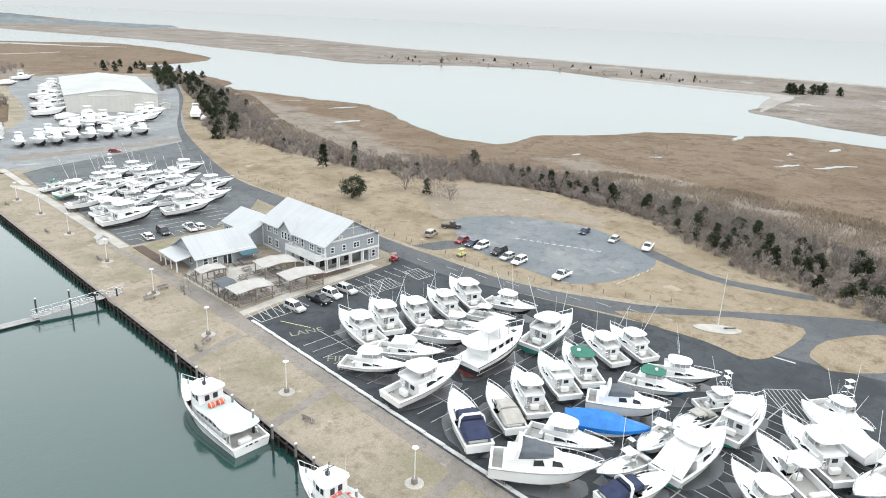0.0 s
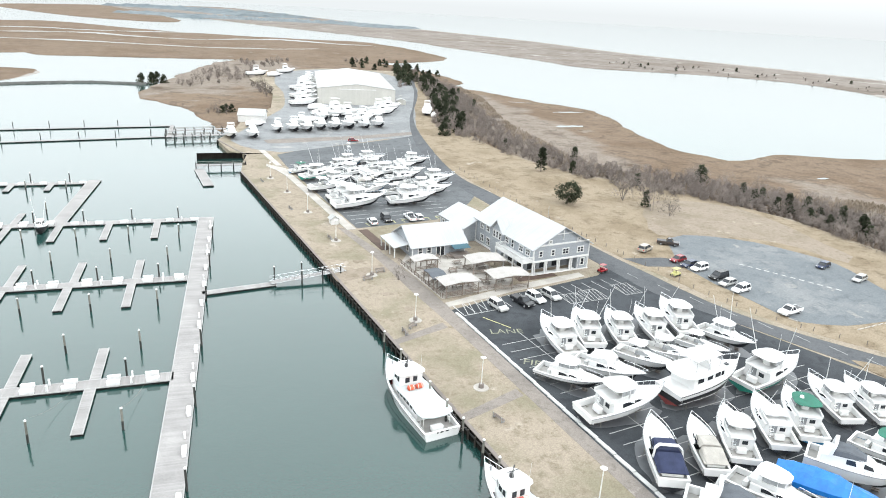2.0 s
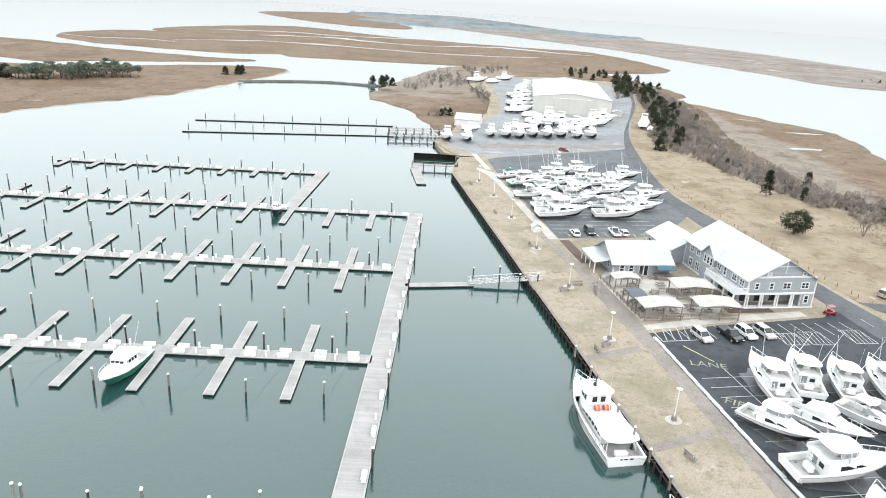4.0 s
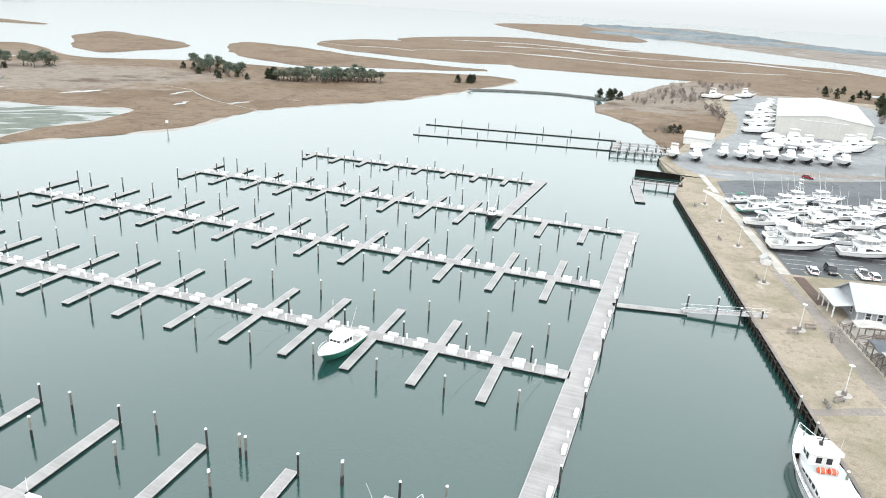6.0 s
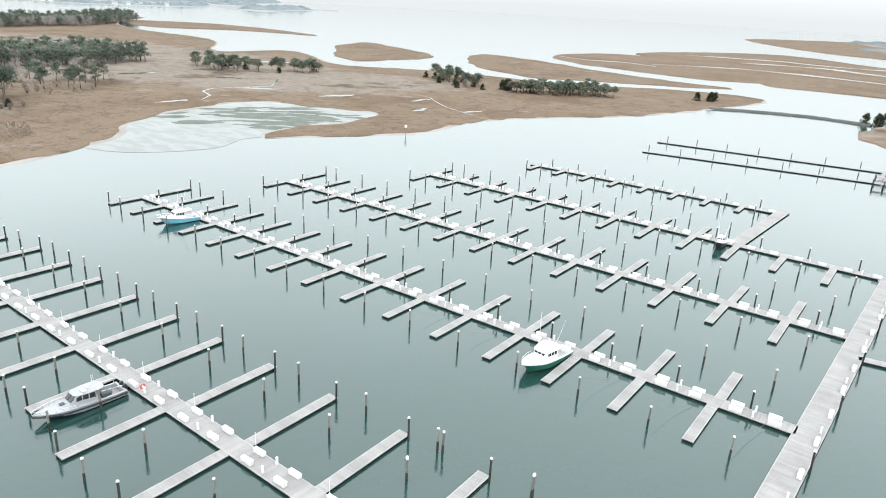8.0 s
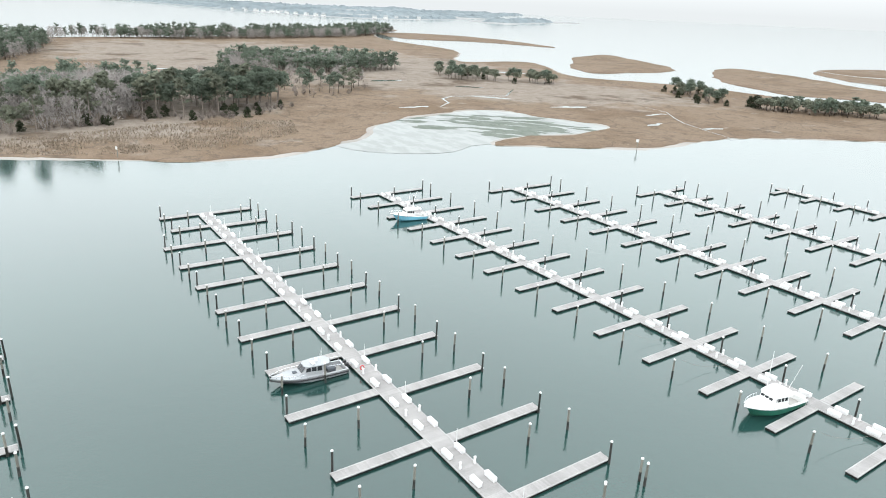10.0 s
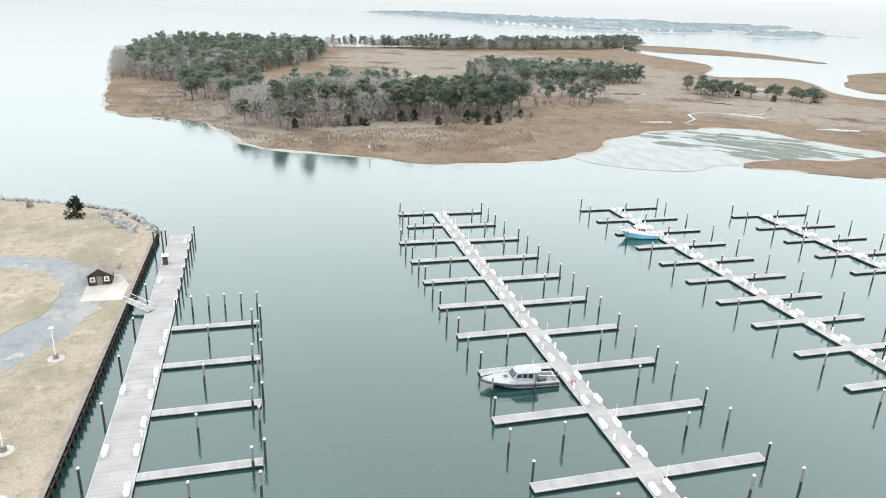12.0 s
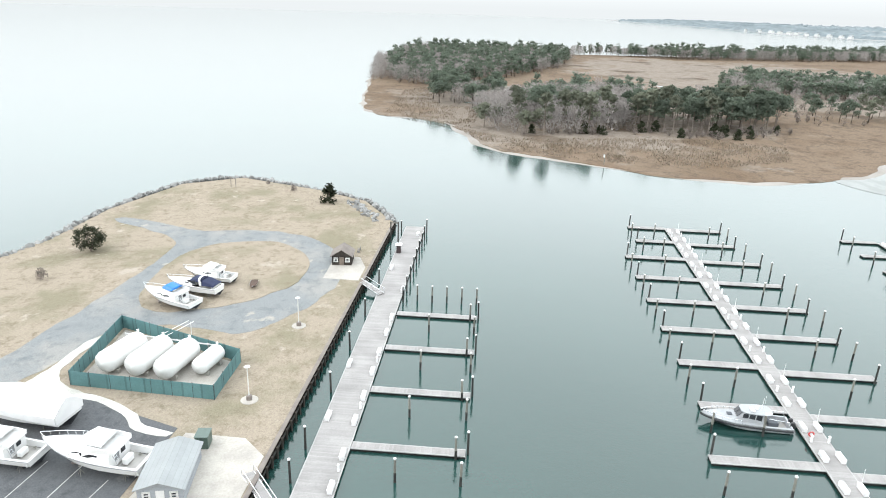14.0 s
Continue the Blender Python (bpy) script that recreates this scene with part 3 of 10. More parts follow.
for k in range(60):
    f, g = random.uniform(0, 1), random.uniform(-1, 1)
    x, y = -238 - 62 * f + 8 * g, 262 - 18 * f + (-64 - 22 * f) * random.uniform(0.05, 0.9)
    a, n, w = 0.55 + 0.5 * f + random.uniform(-0.3, 0.3), random.uniform(5, 17), random.uniform(1.2, 3.6)
    ring = [(x + n * math.cos(q) * math.cos(a) - w * math.sin(q) * math.sin(a), y + n * math.cos(q) * math.sin(a) + w * math.sin(q) * math.cos(a)) for q in (i * math.tau / 9 for i in range(9))]
    tagged(sheet("mud_bar", curve_round(ring, 2.0, 1.6, k), 0.075 + 0.001 * k, M_ALGAE), "low green-grey mud bar at low tide", "mud")
# made ground of the marina, behind its bulkheads
GROUND_Z = 1.6
MARINA = [(48, -24), (7, 236), (8, 250), (10, 262), (4, 270), (0, 292), (8, 318), (12, 345), (28, 380), (34, 440), (24, 520), (40, 575), (90, 610), (150, 600), (150, 522),
          (136, 426), (113, 317), (112, 270), (122, 225), (150, 192), (166, 160), (170, 120), (166, 60), (168, -20), (150, -110), (40, -130), (-60, -112),
          (-132, -101), (-147, -98), (-171, -98), (-200, -91), (-211, -76), (-201, -50), (-191, -33), (-172, -22)]
tagged(sheet("ground", MARINA, GROUND_Z, M_GRASS, 0.0, 2.4), "dry straw-coloured winter grass on the marina's made ground", "ground")


def patch(name, pts, dz, material, label, category, smooth=0.0, seed=0, amp=0.0):
    pts = curve_round(pts, smooth, amp, seed) if smooth else pts
    return tagged(sheet(name, pts, GROUND_Z + dz, material, 0.02, dz + 0.02), label, category)


# along the quay the plan follows the bulkhead, which leans 9.4 degrees from north
def quay(u, v, base=(48.0, -24.0)):
    """u metres along the western bulkhead, v metres inland."""
    return (base[0] - 0.1633 * u + 0.9866 * v, base[1] + 0.9866 * u + 0.1633 * v)


patch("dry_bank", [(84, 196), (80, 262), (92, 322), (96, 420), (150, 520), (136, 426), (114, 320), (113, 270), (122, 230), (148, 195), (164, 162), (168, 120), (162, 60), (160, 0), (148, 30), (120, 76), (103, 100), (95, 130), (90, 150)],
      0.02, M_DUNE, "sandy dry grass bank beside the road", "bank", 6, 21, 1.0)
patch("boat_yard", [(50.5, 50), (56, 16), (64, -23), (110, -70), (150, -60), (150, 30), (124, 37), (108, 72), (97, 96), (88.5, 115), (86, 133), (81, 128), (63, 123), (58, 122), (41.8, 116.5)], 0.03, M_ASPHALT, "grey asphalt boat yard with painted bays", "asphalt")
patch("parking_lot", [(33.5, 170), (45, 172), (63, 176), (77, 198), (76, 222), (79, 262), (86, 300), (70, 290), (28, 268), (21, 262), (22.5, 244)], 0.03, M_LOT, "grey asphalt car park with painted bays", "asphalt")
patch("shed_yard", [(12, 318), (5, 290), (14, 272), (23, 266), (70, 292), (86, 303), (110, 390), (140, 500), (130, 590), (88, 600), (50, 565), (40, 500), (40, 440), (34, 380)], 0.025, M_YARD, "pale grey yard round the storage shed", "yard", 8, 22, 0.6)
patch("yard_verge", [(19, 284), (40, 287.5), (62, 293), (86, 302.5), (89, 309), (60, 299.5), (36, 295), (18, 291)], 0.04, M_PATH, "pale sandy verge between car park and yard", "verge", 4, 28, 0.6)
ROAD_R = [(160, 560), (146, 520), (126, 440), (104, 370), (92, 322), (83, 262), (80, 222), (84, 195), (90, 146), (93.5, 127), (97, 110), (102, 98), (110, 86), (119, 76), (150, 50), (175, 20)]
ROAD_L = [(168, 10), (140, 38), (122, 60), (108, 76), (98, 95), (88, 116), (85, 135), (77, 190), (75, 222), (78, 265), (84, 300), (95, 345), (112, 400), (134, 480), (148, 560)]
patch("road", curve_round(ROAD_R, 6, closed=False) + curve_round(ROAD_L, 6, closed=False), 0.05, M_ROAD, "grey asphalt access road", "road")
patch("road_link", [(104, 51), (112, 59), (121, 56.5), (138, 52), (150, 49), (152, 28), (118, 30), (104, 40)], 0.026, M_ROAD, "grey asphalt between the grass islands", "road")
patch("gravel_lot", [(105, 131), (109, 139), (114, 149), (121, 151), (133, 146), (140.5, 138), (146.5, 124), (144.5, 111), (141, 99), (134, 94.5), (126, 94), (118, 94), (109.5, 97.5), (107, 109), (105, 123)], 0.045, M_GRAVEL, "wet grey gravel overflow car park", "car park", 4, 23, 0.6)
patch("lot_entrance", [(93, 137), (96, 131), (106, 129), (108, 133), (103, 136)], 0.055, M_ROAD, "short asphalt lane into the gravel lot", "road")
patch("lane", curve_round([(142, 104), (140, 92), (141, 78), (150, 62), (152, 64), (144, 80), (143.5, 92), (146, 103)], 4), 0.047, M_ROAD, "narrow asphalt lane through dry grass", "road")
patch("sand_patch", [(128, 180), (140, 185), (156, 174), (158, 150), (156, 128), (150, 124), (147, 136), (140, 145), (124, 150), (114, 152), (118, 165)], 0.035, M_TRACK, "bare pale sand and thin grass by the brush", "sand", 5, 24, 1.5)
patch("grass_island", [(106, 82), (113.6, 75.5), (124.7, 67), (132.5, 56.5), (120, 53.5), (111, 54.5), (110, 64), (107, 74)], 0.12, M_DUNE, "kerbed island of dry grass in the road", "grass", 3, 25, 0.3)
patch("grass_island", [(119, 45), (121, 49.5), (131, 51), (144, 45.5), (136, 38), (126, 39.5)], 0.12, M_DUNE, "kerbed island of dry grass in the road", "grass", 3, 26, 0.3)
patch("promenade", [quay(u, v) for u, v in ((-2, 15.0), (40, 15.0), (74, 15.1), (100, 15.6), (126, 16.6), (140, 17.0), (160, 17.2), (176, 16.4), (194, 14.6), (196, 12.8), (172, 13.8), (150, 13.4), (132, 13.6), (100, 12.9), (74, 12.3), (40, 12.0), (-2, 12.0))],
      0.02, M_PATH, "worn grey-brown promenade along the quay", "path")
patch("pale_walk", [quay(u, v) for u, v in ((193, 16.9), (255, 17.0), (264, 17.3), (268, 15.2), (272, 12.6), (269, 11.8), (262, 13.6), (254, 14.6), (193, 14.4))], 0.12, M_CONCRETE, "pale concrete walk beside the car park", "walk")
patch("pale_walk", [quay(u, v) for u, v in ((268, 17.2), (296, 17.6), (296, 15.4), (269, 15.2))], 0.08, M_CONCRETE, "pale concrete walk beside the car park", "walk")
for u0, u1 in ((77.5, 79.6), (105.0, 107.6), (130.2, 133.0)):
    patch("cross_path", [quay(u0, 0.9), quay(u0 + 1.7, 0.9), quay(u1 + 2.2, 12.6), quay(u1, 12.6)], 0.015, M_PATH, "worn grey path across the quay grass", "path")
patch("quay_landing", [quay(u, v) for u, v in ((160.5, 0.8), (164.5, 0.8), (166.5, 5), (167, 13.8), (163, 13.8), (161, 6))], 0.018, M_TRACK, "worn landing at the head of the gangway", "path")
for x, y, turn in ((34.0, 118.6, 8), (31.4, 126.6, 12), (29.2, 146.0, 5)):
    c, s = math.cos(radians(turn)), math.sin(radians(turn))
    patch("ground_slab", [(x + a * c - b * s, y + a * s + b * c) for a, b in ((-1.1, -0.8), (1.1, -0.8), (1.1, 0.8), (-1.1, 0.8))], 0.03, M_TRACK, "small pale slab set in the grass", "slab")
# white kerb between promenade and boat yard
for k in range(34):
    u0 = 4 + k * 4.0
    v0 = 15.3 + max(0, (u0 - 74)) * 0.028
    bm = bmesh.new()
    box(bm, (0, 0, 0.12), (0.6, 3.9, 0.24), 0, 0.05)
    ob = link_mesh("kerb_stone", bm, M_KERB) if k == 0 else new("kerb_stone", bpy.data.meshes["kerb_stone"])
    x, y = quay(u0, v0)
    ob.matrix_basis = pose(x, y, GROUND_Z + 0.01, 0, 0, 9.4)
    tagged(ob, "white painted kerb block beside the promenade", "kerb", "kerb blocks", "structure")

# pools and creeks in the marshes
random.seed(77)
for x, y, a, w in ((352, 205, 16, 4), (300, 150, 12, 2), (318, 138, 16, 3), (330, 165, 6, 2), (260, 190, 5, 1.5), (365, 160, 10, 3), (205, 380, 14, 4), (180, 330, 12, 5), (190, 420, 10, 2), (230, 210, 5, 2),
                   (-300, 300, 12, 3), (-260, 330, 9, 2), (-350, 280, 14, 3), (-236, 300, 8, 2), (-400, 300, 10, 3), (-330, 210, 10, 2.5), (-215, 320, 8, 2), (-450, 260, 14, 4), (-480, 400, 16, 5), (-420, -10, 10, 4), (-560, 130, 10, 3), (-620, 350, 18, 5), (-720, 300, 20, 5)):
    t0 = random.uniform(-0.5, 0.5) + (0 if x > 0 else 1.2)
    a, w = (a * 0.8, w * 0.5) if x > 0 else (a, w * 0.8)
    pts = [(x + a * math.cos(k * math.tau / 8) * math.cos(t0) - w * math.sin(k * math.tau / 8) * math.sin(t0), y + a * math.cos(k * math.tau / 8) * math.sin(t0) + w * math.sin(k * math.tau / 8) * math.cos(t0)) for k in range(8)]
    tagged(sheet("marsh_pool", curve_round(pts, 1.6, 2.2, x), 0.5, M_WATER), "shallow pool in the marsh grass", "water")

# ---- bulkheads ----
def bulkhead(name, a, b, label):
    """Timber sheeting with a cap and a post every 2 m, from a to b, water on its left."""
    a, b = Vector((*a, 0)), Vector((*b, 0))
    d = b - a
    wall = thing(name, label, "bulkhead", kind="structure")
    wall.matrix_basis = Matrix.Translation(a) @ Matrix.Rotation(math.atan2(d.y, d.x), 4, "Z")
    n = d.length
    bm = bmesh.new()
    box(bm, (n / 2, 0.16, 0.45), (n, 0.25, 2.3))
    part("sheeting", bm, M_BULK, wall)
    bm = bmesh.new()
    box(bm, (n / 2, -0.02, GROUND_Z + 0.06), (n, 0.6, 0.14), 0, 0.03)
    part("cap_board", bm, M_TIMBER, wall)
    bm = bmesh.new()
    box(bm, (n / 2, 0.36, 1.05), (n, 0.18, 0.25), 0, 0.03)
    part("wale", bm, M_PILE, wall)
    bm = bmesh.new()
    rod(bm, (0, 0.52, -1.0), (0, 0.52, GROUND_Z + 0.05), 0.16, 0.15, 7)
    me = None
    for k in range(int(n / 2.0)):
        if me is None:
            ob = part("fender_post", bm, M_POST, wall)
            me = ob.data
        else:
            ob = new("fender_post", me)
            ob.parent = wall
        ob.location = (1 + k * 2.0, 0, 0)
    return wall


bulkhead("bulkhead_west", (48, -24), (7, 236), "dark timber bulkhead with posts along the quay")
bulkhead("bulkhead_south", (-172, -22.0), (48, -24), "dark timber bulkhead with posts along the quay")
bulkhead("bulkhead_ramp", (10, 262), (0, 292), "dark timber bulkhead by the boat ramp")


# ---- floating docks ----
DOCK_Z = 0.46


def floating_walk(name, a, b, w, label):
    """A floating walkway from a to b: deck boards, edge boards, dark floats."""
    a, b = Vector((*a, 0)), Vector((*b, 0))
    d = b - a
    n = d.length
    dock = thing(name, label, "dock")
    dock.matrix_basis = Matrix.Translation(a) @ Matrix.Rotation(math.atan2(d.y, d.x), 4, "Z")
    bm = bmesh.new()
    box(bm, (n / 2, 0, DOCK_Z - 0.06), (n, w - 0.16, 0.12), 0, 0.01)
    part("deck", bm, M_DECK, dock)
    for s in (-1, 1):
        bm = bmesh.new()
        box(bm, (n / 2, s * (w / 2 - 0.05), DOCK_Z - 0.06), (n + 0.04, 0.15, 0.17), 0, 0.02)
        part("edge_board", bm, M_RUB, dock)
    bm = bmesh.new()
    box(bm, (n / 2, 0, DOCK_Z / 2 - 0.2), (n - 0.1, w - 0.06, DOCK_Z + 0.16))
    part("float", bm, M_FASCIA, dock)
    return dock


FINGER_MASTERS = {}


def finger(x, y0, y1, w=1.6):
    """A finger float from the walkway at y0 to its tip at y1."""
    n = round(abs(y1 - y0), 1)
    turn = 90 if y1 > y0 else -90
    key = (n, w)
    if key not in FINGER_MASTERS:
        FINGER_MASTERS[key] = floating_walk("finger_dock", (0, 0), (n, 0), w, "narrow grey finger dock between boat slips")
        FINGER_MASTERS[key]["group"] = "finger docks"
        FINGER_MASTERS[key].matrix_basis = pose(x, y0, -0.02, 0, 0, turn)
        return FINGER_MASTERS[key]
    return copy_thing(FINGER_MASTERS[key], pose(x, y0, -0.02, 0, 0, turn))


def rooted(name, bm, material, label, category, group):
    """A thing whose main mesh is the thing itself."""
    return tagged(link_mesh(name, bm, material), label, category, group)


def make_piling(dry):
    bm = bmesh.new()
    rod(bm, (0, 0, 1.4 if dry else -1.5), (0, 0, 3.35), 0.165, 0.15, 8)
    p = rooted("piling", bm, M_PILE_DRY if dry else M_PILE, "weathered grey mooring piling with a white cap" if dry else "dark mooring piling with a white cap", "piling", "mooring pilings")
    if dry:
        bm = bmesh.new()
        rod(bm, (0, 0, -1.5), (0, 0, 1.4), 0.18, 0.166, 8)
        part("wet_foot", bm, M_PILE, p, "dark wet foot")
    bm = bmesh.new()
    rod(bm, (0, 0, 3.33), (0, 0, 3.45), 0.2, 0.2, 8)
    rod(bm, (0, 0, 3.45), (0, 0, 3.6), 0.2, 0.05, 8)
    part("cap", bm, M_CAP, p)
    return p


PILES = {True: make_piling(True), False: make_piling(False)}
used_pile = set()


def pile(x, y, dry=False, h=1.0):
    m = pose(x, y, (h - 1) * 3.0, random.uniform(-1.2, 1.2), random.uniform(-1.2, 1.2), random.uniform(0, 360))
    if dry not in used_pile:
        used_pile.add(dry)
        PILES[dry].matrix_basis = m
        return PILES[dry]
    return copy_thing(PILES[dry], m)


def make_dock_box():
    bm = bmesh.new()
    box(bm, (0, 0, 0.27), (1.9, 0.62, 0.54), 0, 0.05)
    t = rooted("dock_box", bm, M_CAP, "white dock storage box on the walkway", "dock box", "dock boxes")
    bm = bmesh.new()
    box(bm, (0, 0.03, 0.62), (1.98, 0.7, 0.17), 0, 0.06, (0.97, 0.8))
    part("lid", bm, M_CAP, t)
    return t


def make_pedestal():
    bm = bmesh.new()
    box(bm, (0, 0, 0.45), (0.32, 0.32, 0.9), 0, 0.04, (0.8, 0.8))
    t = rooted("power_pedestal", bm, M_CAP, "white power pedestal on the dock", "pedestal", "power pedestals")
    bm = bmesh.new()
    box(bm, (0, 0, 1.0), (0.4, 0.4, 0.24), 0, 0.06, (0.6, 0.6))
    part("head", bm, M_CAP, t)
    return t


def make_fire_pole():
    bm = bmesh.new()
    rod(bm, (0, 0, 0), (0, 0, 2.6), 0.045, 0.035, 6)
    t = rooted("dock_pole", bm, M_CAP, "slim white pole on the dock edge", "pole", "dock poles")
    bm = bmesh.new()
    box(bm, (0, 0, 0.03), (0.2, 0.2, 0.06))
    part("foot", bm, M_GALV, t)
    return t


MASTERS = {"box": make_dock_box(), "ped": make_pedestal(), "pole": make_fire_pole()}
used_master = set()


def put(key, x, y, z, rz=0.0):
    m = pose(x, y, z, 0, 0, rz)
    if key not in used_master:
        used_master.add(key)
        MASTERS[key].matrix_basis = m
        return MASTERS[key]
    return copy_thing(MASTERS[key], m)


def pier(name, y, x_land, x_head, w, north, south, first, step, tip_n, tip_s, mid_pile, wide=1.6, skip_n=0, head=True, side_pile=True, poles=False, xs_n=None, xs_s=None, skew=0.0, tip_pile=True):
    """A walkway along x with finger docks on both sides, pilings, boxes and pedestals."""
    y_mid, x_mid = y, (x_land + x_head) / 2
    floating_walk(name, (x_land, y + skew * (x_land - x_mid)), (x_head, y + skew * (x_head - x_mid)), w, "long grey floating walkway with white dock boxes")
    for i in range(max(north, south)):
        x = xs_n[i] if xs_n else first - i * step
        xs = xs_s[i] if xs_s else x - 0.6
        y = y_mid + skew * (x - x_mid)
        if skip_n <= i < north:
            finger(x, y + w / 2, tip_n(i), wide)
            if tip_pile or i == north - 1:
                pile(x + wide / 2 + 0.25, tip_n(i) - 0.5)
        if i < south:
            finger(xs, y - w / 2, tip_s(i), wide)
            if tip_pile or i == south - 1:
                pile(xs - wide / 2 - 0.25, tip_s(i) + 0.5)
        xm = x + step / 2
        if skip_n <= i < north:
            pile(xm, tip_n(i) + random.uniform(-0.6, 0.3), True)
            if mid_pile:
                pile(xm - 0.2, y + w / 2 + (tip_n(i) - y) * 0.5, True)
        if i < south:
            pile(xs + step / 2, tip_s(i) + random.uniform(-0.3, 0.6), True)
            if mid_pile:
                pile(xs + step / 2, y - w / 2 - (y - tip_s(i)) * 0.5 + 1.5, True)
        if side_pile:
            pile(xm - 1.2, y + w / 2 + 0.3)
        for s in (1, -1):
            if (s > 0 and i < north and i >= skip_n) or (s < 0 and i < south):
                for off in (-0.27, 0.24):
                    put("box", xm + off * step + random.uniform(-0.25, 0.25), y + s * (w / 2 - 0.45), DOCK_Z, 0 if s < 0 else 180)
                put("ped", xm - 0.3, y + s * (w / 2 - 0.4), DOCK_Z)
        if poles:
            put("pole", x + step * 0.14, y + w / 2 - 0.15, DOCK_Z)


floating_walk("main_dock", (-9.2, 44), (-4.0, 189), 3.9, "wide grey timber main dock joining the piers")
for k in range(14):
    yy = 54 + k * 9.6
    put("box", -7.75 + (yy - 44) * 0.0359, yy, DOCK_Z, 89)
    if k % 2:
        put("ped", -7.9 + (yy + 3 - 44) * 0.0359, yy + 3.4, DOCK_Z, 0)
    if k % 2 == 0:
        pile(-7.0 + (yy + 2 - 44) * 0.0359, yy + 2.4)
pier("pier_walk", 49.2, -9.2, -183, 3.1, 11, 11, -51.8, 13.1, lambda i: 65.8 if i < 9 else 63.8, lambda i: (33.0 if i < 3 else 35.2) if i < 9 else 39.8, True, 1.75, poles=True, side_pile=False, skew=-0.02,
     xs_n=(-51.6, -65.5, -79.2, -92.6, -105.7, -118.9, -131.8, -144.5, -157.6, -170.0, -182.0), xs_s=(-52.4, -66.2, -80.9, -94.2, -107.3, -120.0, -133.0, -145.6, -158.7, -171.2, -182.6))
for x in (-38.2, -24.6):
    finger(x, 49.4, 65.6, 1.75)
    pile(x + 1.1, 65.2)
    pile(x - 6.8, 65.8, True)
    pile(x - 6.8, 58.3, True)
    put("box", x - 3, 49.1, DOCK_Z, 180)
    put("box", x + 3.2, 49.0, DOCK_Z, 180)
pile(-31.4, 66.1, True)
pile(-18.0, 66.5, True)
pile(-52.0 + 6, 66.0, True)
def stations(first, step, k, step2, n):
    """Places along a pier: k bays of one width, the rest of another."""
    return [first - i * step if i <= k else first - k * step - (i - k) * step2 for i in range(n)]


ROW = stations(-20.0, 11.53, 7, 11.2, 15)
pier("pier_walk", 103.8, -8.6, -179, 2.7, 15, 15, 0, 11.4, lambda i: 115.6 + 0.2 * i, lambda i: 90.5 + 0.22 * i, False, xs_n=ROW, xs_s=[x - 0.3 for x in ROW], tip_pile=False)
ROW = stations(-17.8, 11.75, 3, 11.3, 14)
pier("pier_walk", 145.4, -7.6, -166, 2.7, 14, 14, 0, 11.4, lambda i: 158.1 + 0.22 * i, lambda i: 132.6 + 0.26 * i, False, xs_n=ROW, xs_s=[x - 0.6 for x in ROW], tip_pile=False)
pier("pier_walk", 187.6, -6.6, -142, 2.7, 12, 12, -15.5, 11.42, lambda i: 198.6, lambda i: 173.5 + 0.32 * i, False, skip_n=3, tip_pile=False)
floating_walk("cross_dock", (-39.6, 189), (-37.2, 233.6), 3.6, "wide grey cross dock between two piers")
pier("pier_walk", 230.2, -40, -126, 2.5, 0, 8, -48, 10.6, lambda i: 238, lambda i: 222.0, False, tip_pile=False)

# service dock along the southern bulkhead
floating_walk("service_dock", (-58, -16.0), (-173, -16.4), 5.0, "wide grey timber service dock by the bulkhead")
for k, x in enumerate((-78.3, -92.4, -106.0, -119.6)):
    finger(x, -13.5, 1.4, 1.5)
    pile(x - 0.4, 1.7)
    pile(x + 0.9, 0.2, True)
    pile(x + 6.2, -6.9, True)
    pile(x + 6.0, 1.1, True)
    put("box", x + 2.6, -14.1, DOCK_Z, 180)
    put("box", x + 9.0, -14.1, DOCK_Z, 180)
    put("ped", x + 5.6, -14.0, DOCK_Z)
    pile(x + 1.0, -19.4)
for k in range(5):
    pile(-126.5, -10.5 + k * 2.9, True)
for k in range(9):
    pile(-125.5 - k * 5.6, -13.2)
for x, y in ((-130, -13.9), (-142, -18.0), (-166, -15), (-99, -18.2), (-84, -18.0)):
    put("box", x, y, DOCK_Z, 0)
for x in (-70.5, -134, -168):
    pile(x, -19.4)

# fixed timber dock and floating breakwater north of the piers
def trestle(name, a, b, w, z, label):
    a, b = Vector((*a, 0)), Vector((*b, 0))
    d = b - a
    n = d.length
    t = thing(name, label, "dock")
    t.matrix_basis = Matrix.Translation(a) @ Matrix.Rotation(math.atan2(d.y, d.x), 4, "Z")
    bm = bmesh.new()
    box(bm, (n / 2, 0, z - 0.1), (n, w, 0.2))
    part("deck", bm, M_DECK, t)
    for k in range(max(2, int(n / 3.4)) + 1):
        for s in (-1, 1):
            bm = bmesh.new()
            rod(bm, (0, 0, -1.5), (0, 0, z + 0.9), 0.16, 0.15, 7)
            o = part("post", bm, M_PILE, t)
            o.location = (k * n / max(2, int(n / 3.4)), s * (w / 2 + 0.1), 0)
    for s in (-1, 1):
        bm = bmesh.new()
        box(bm, (n / 2, s * w / 2, z + 0.85), (n, 0.1, 0.12))
        part("rail", bm, M_TIMBER, t)
    return t


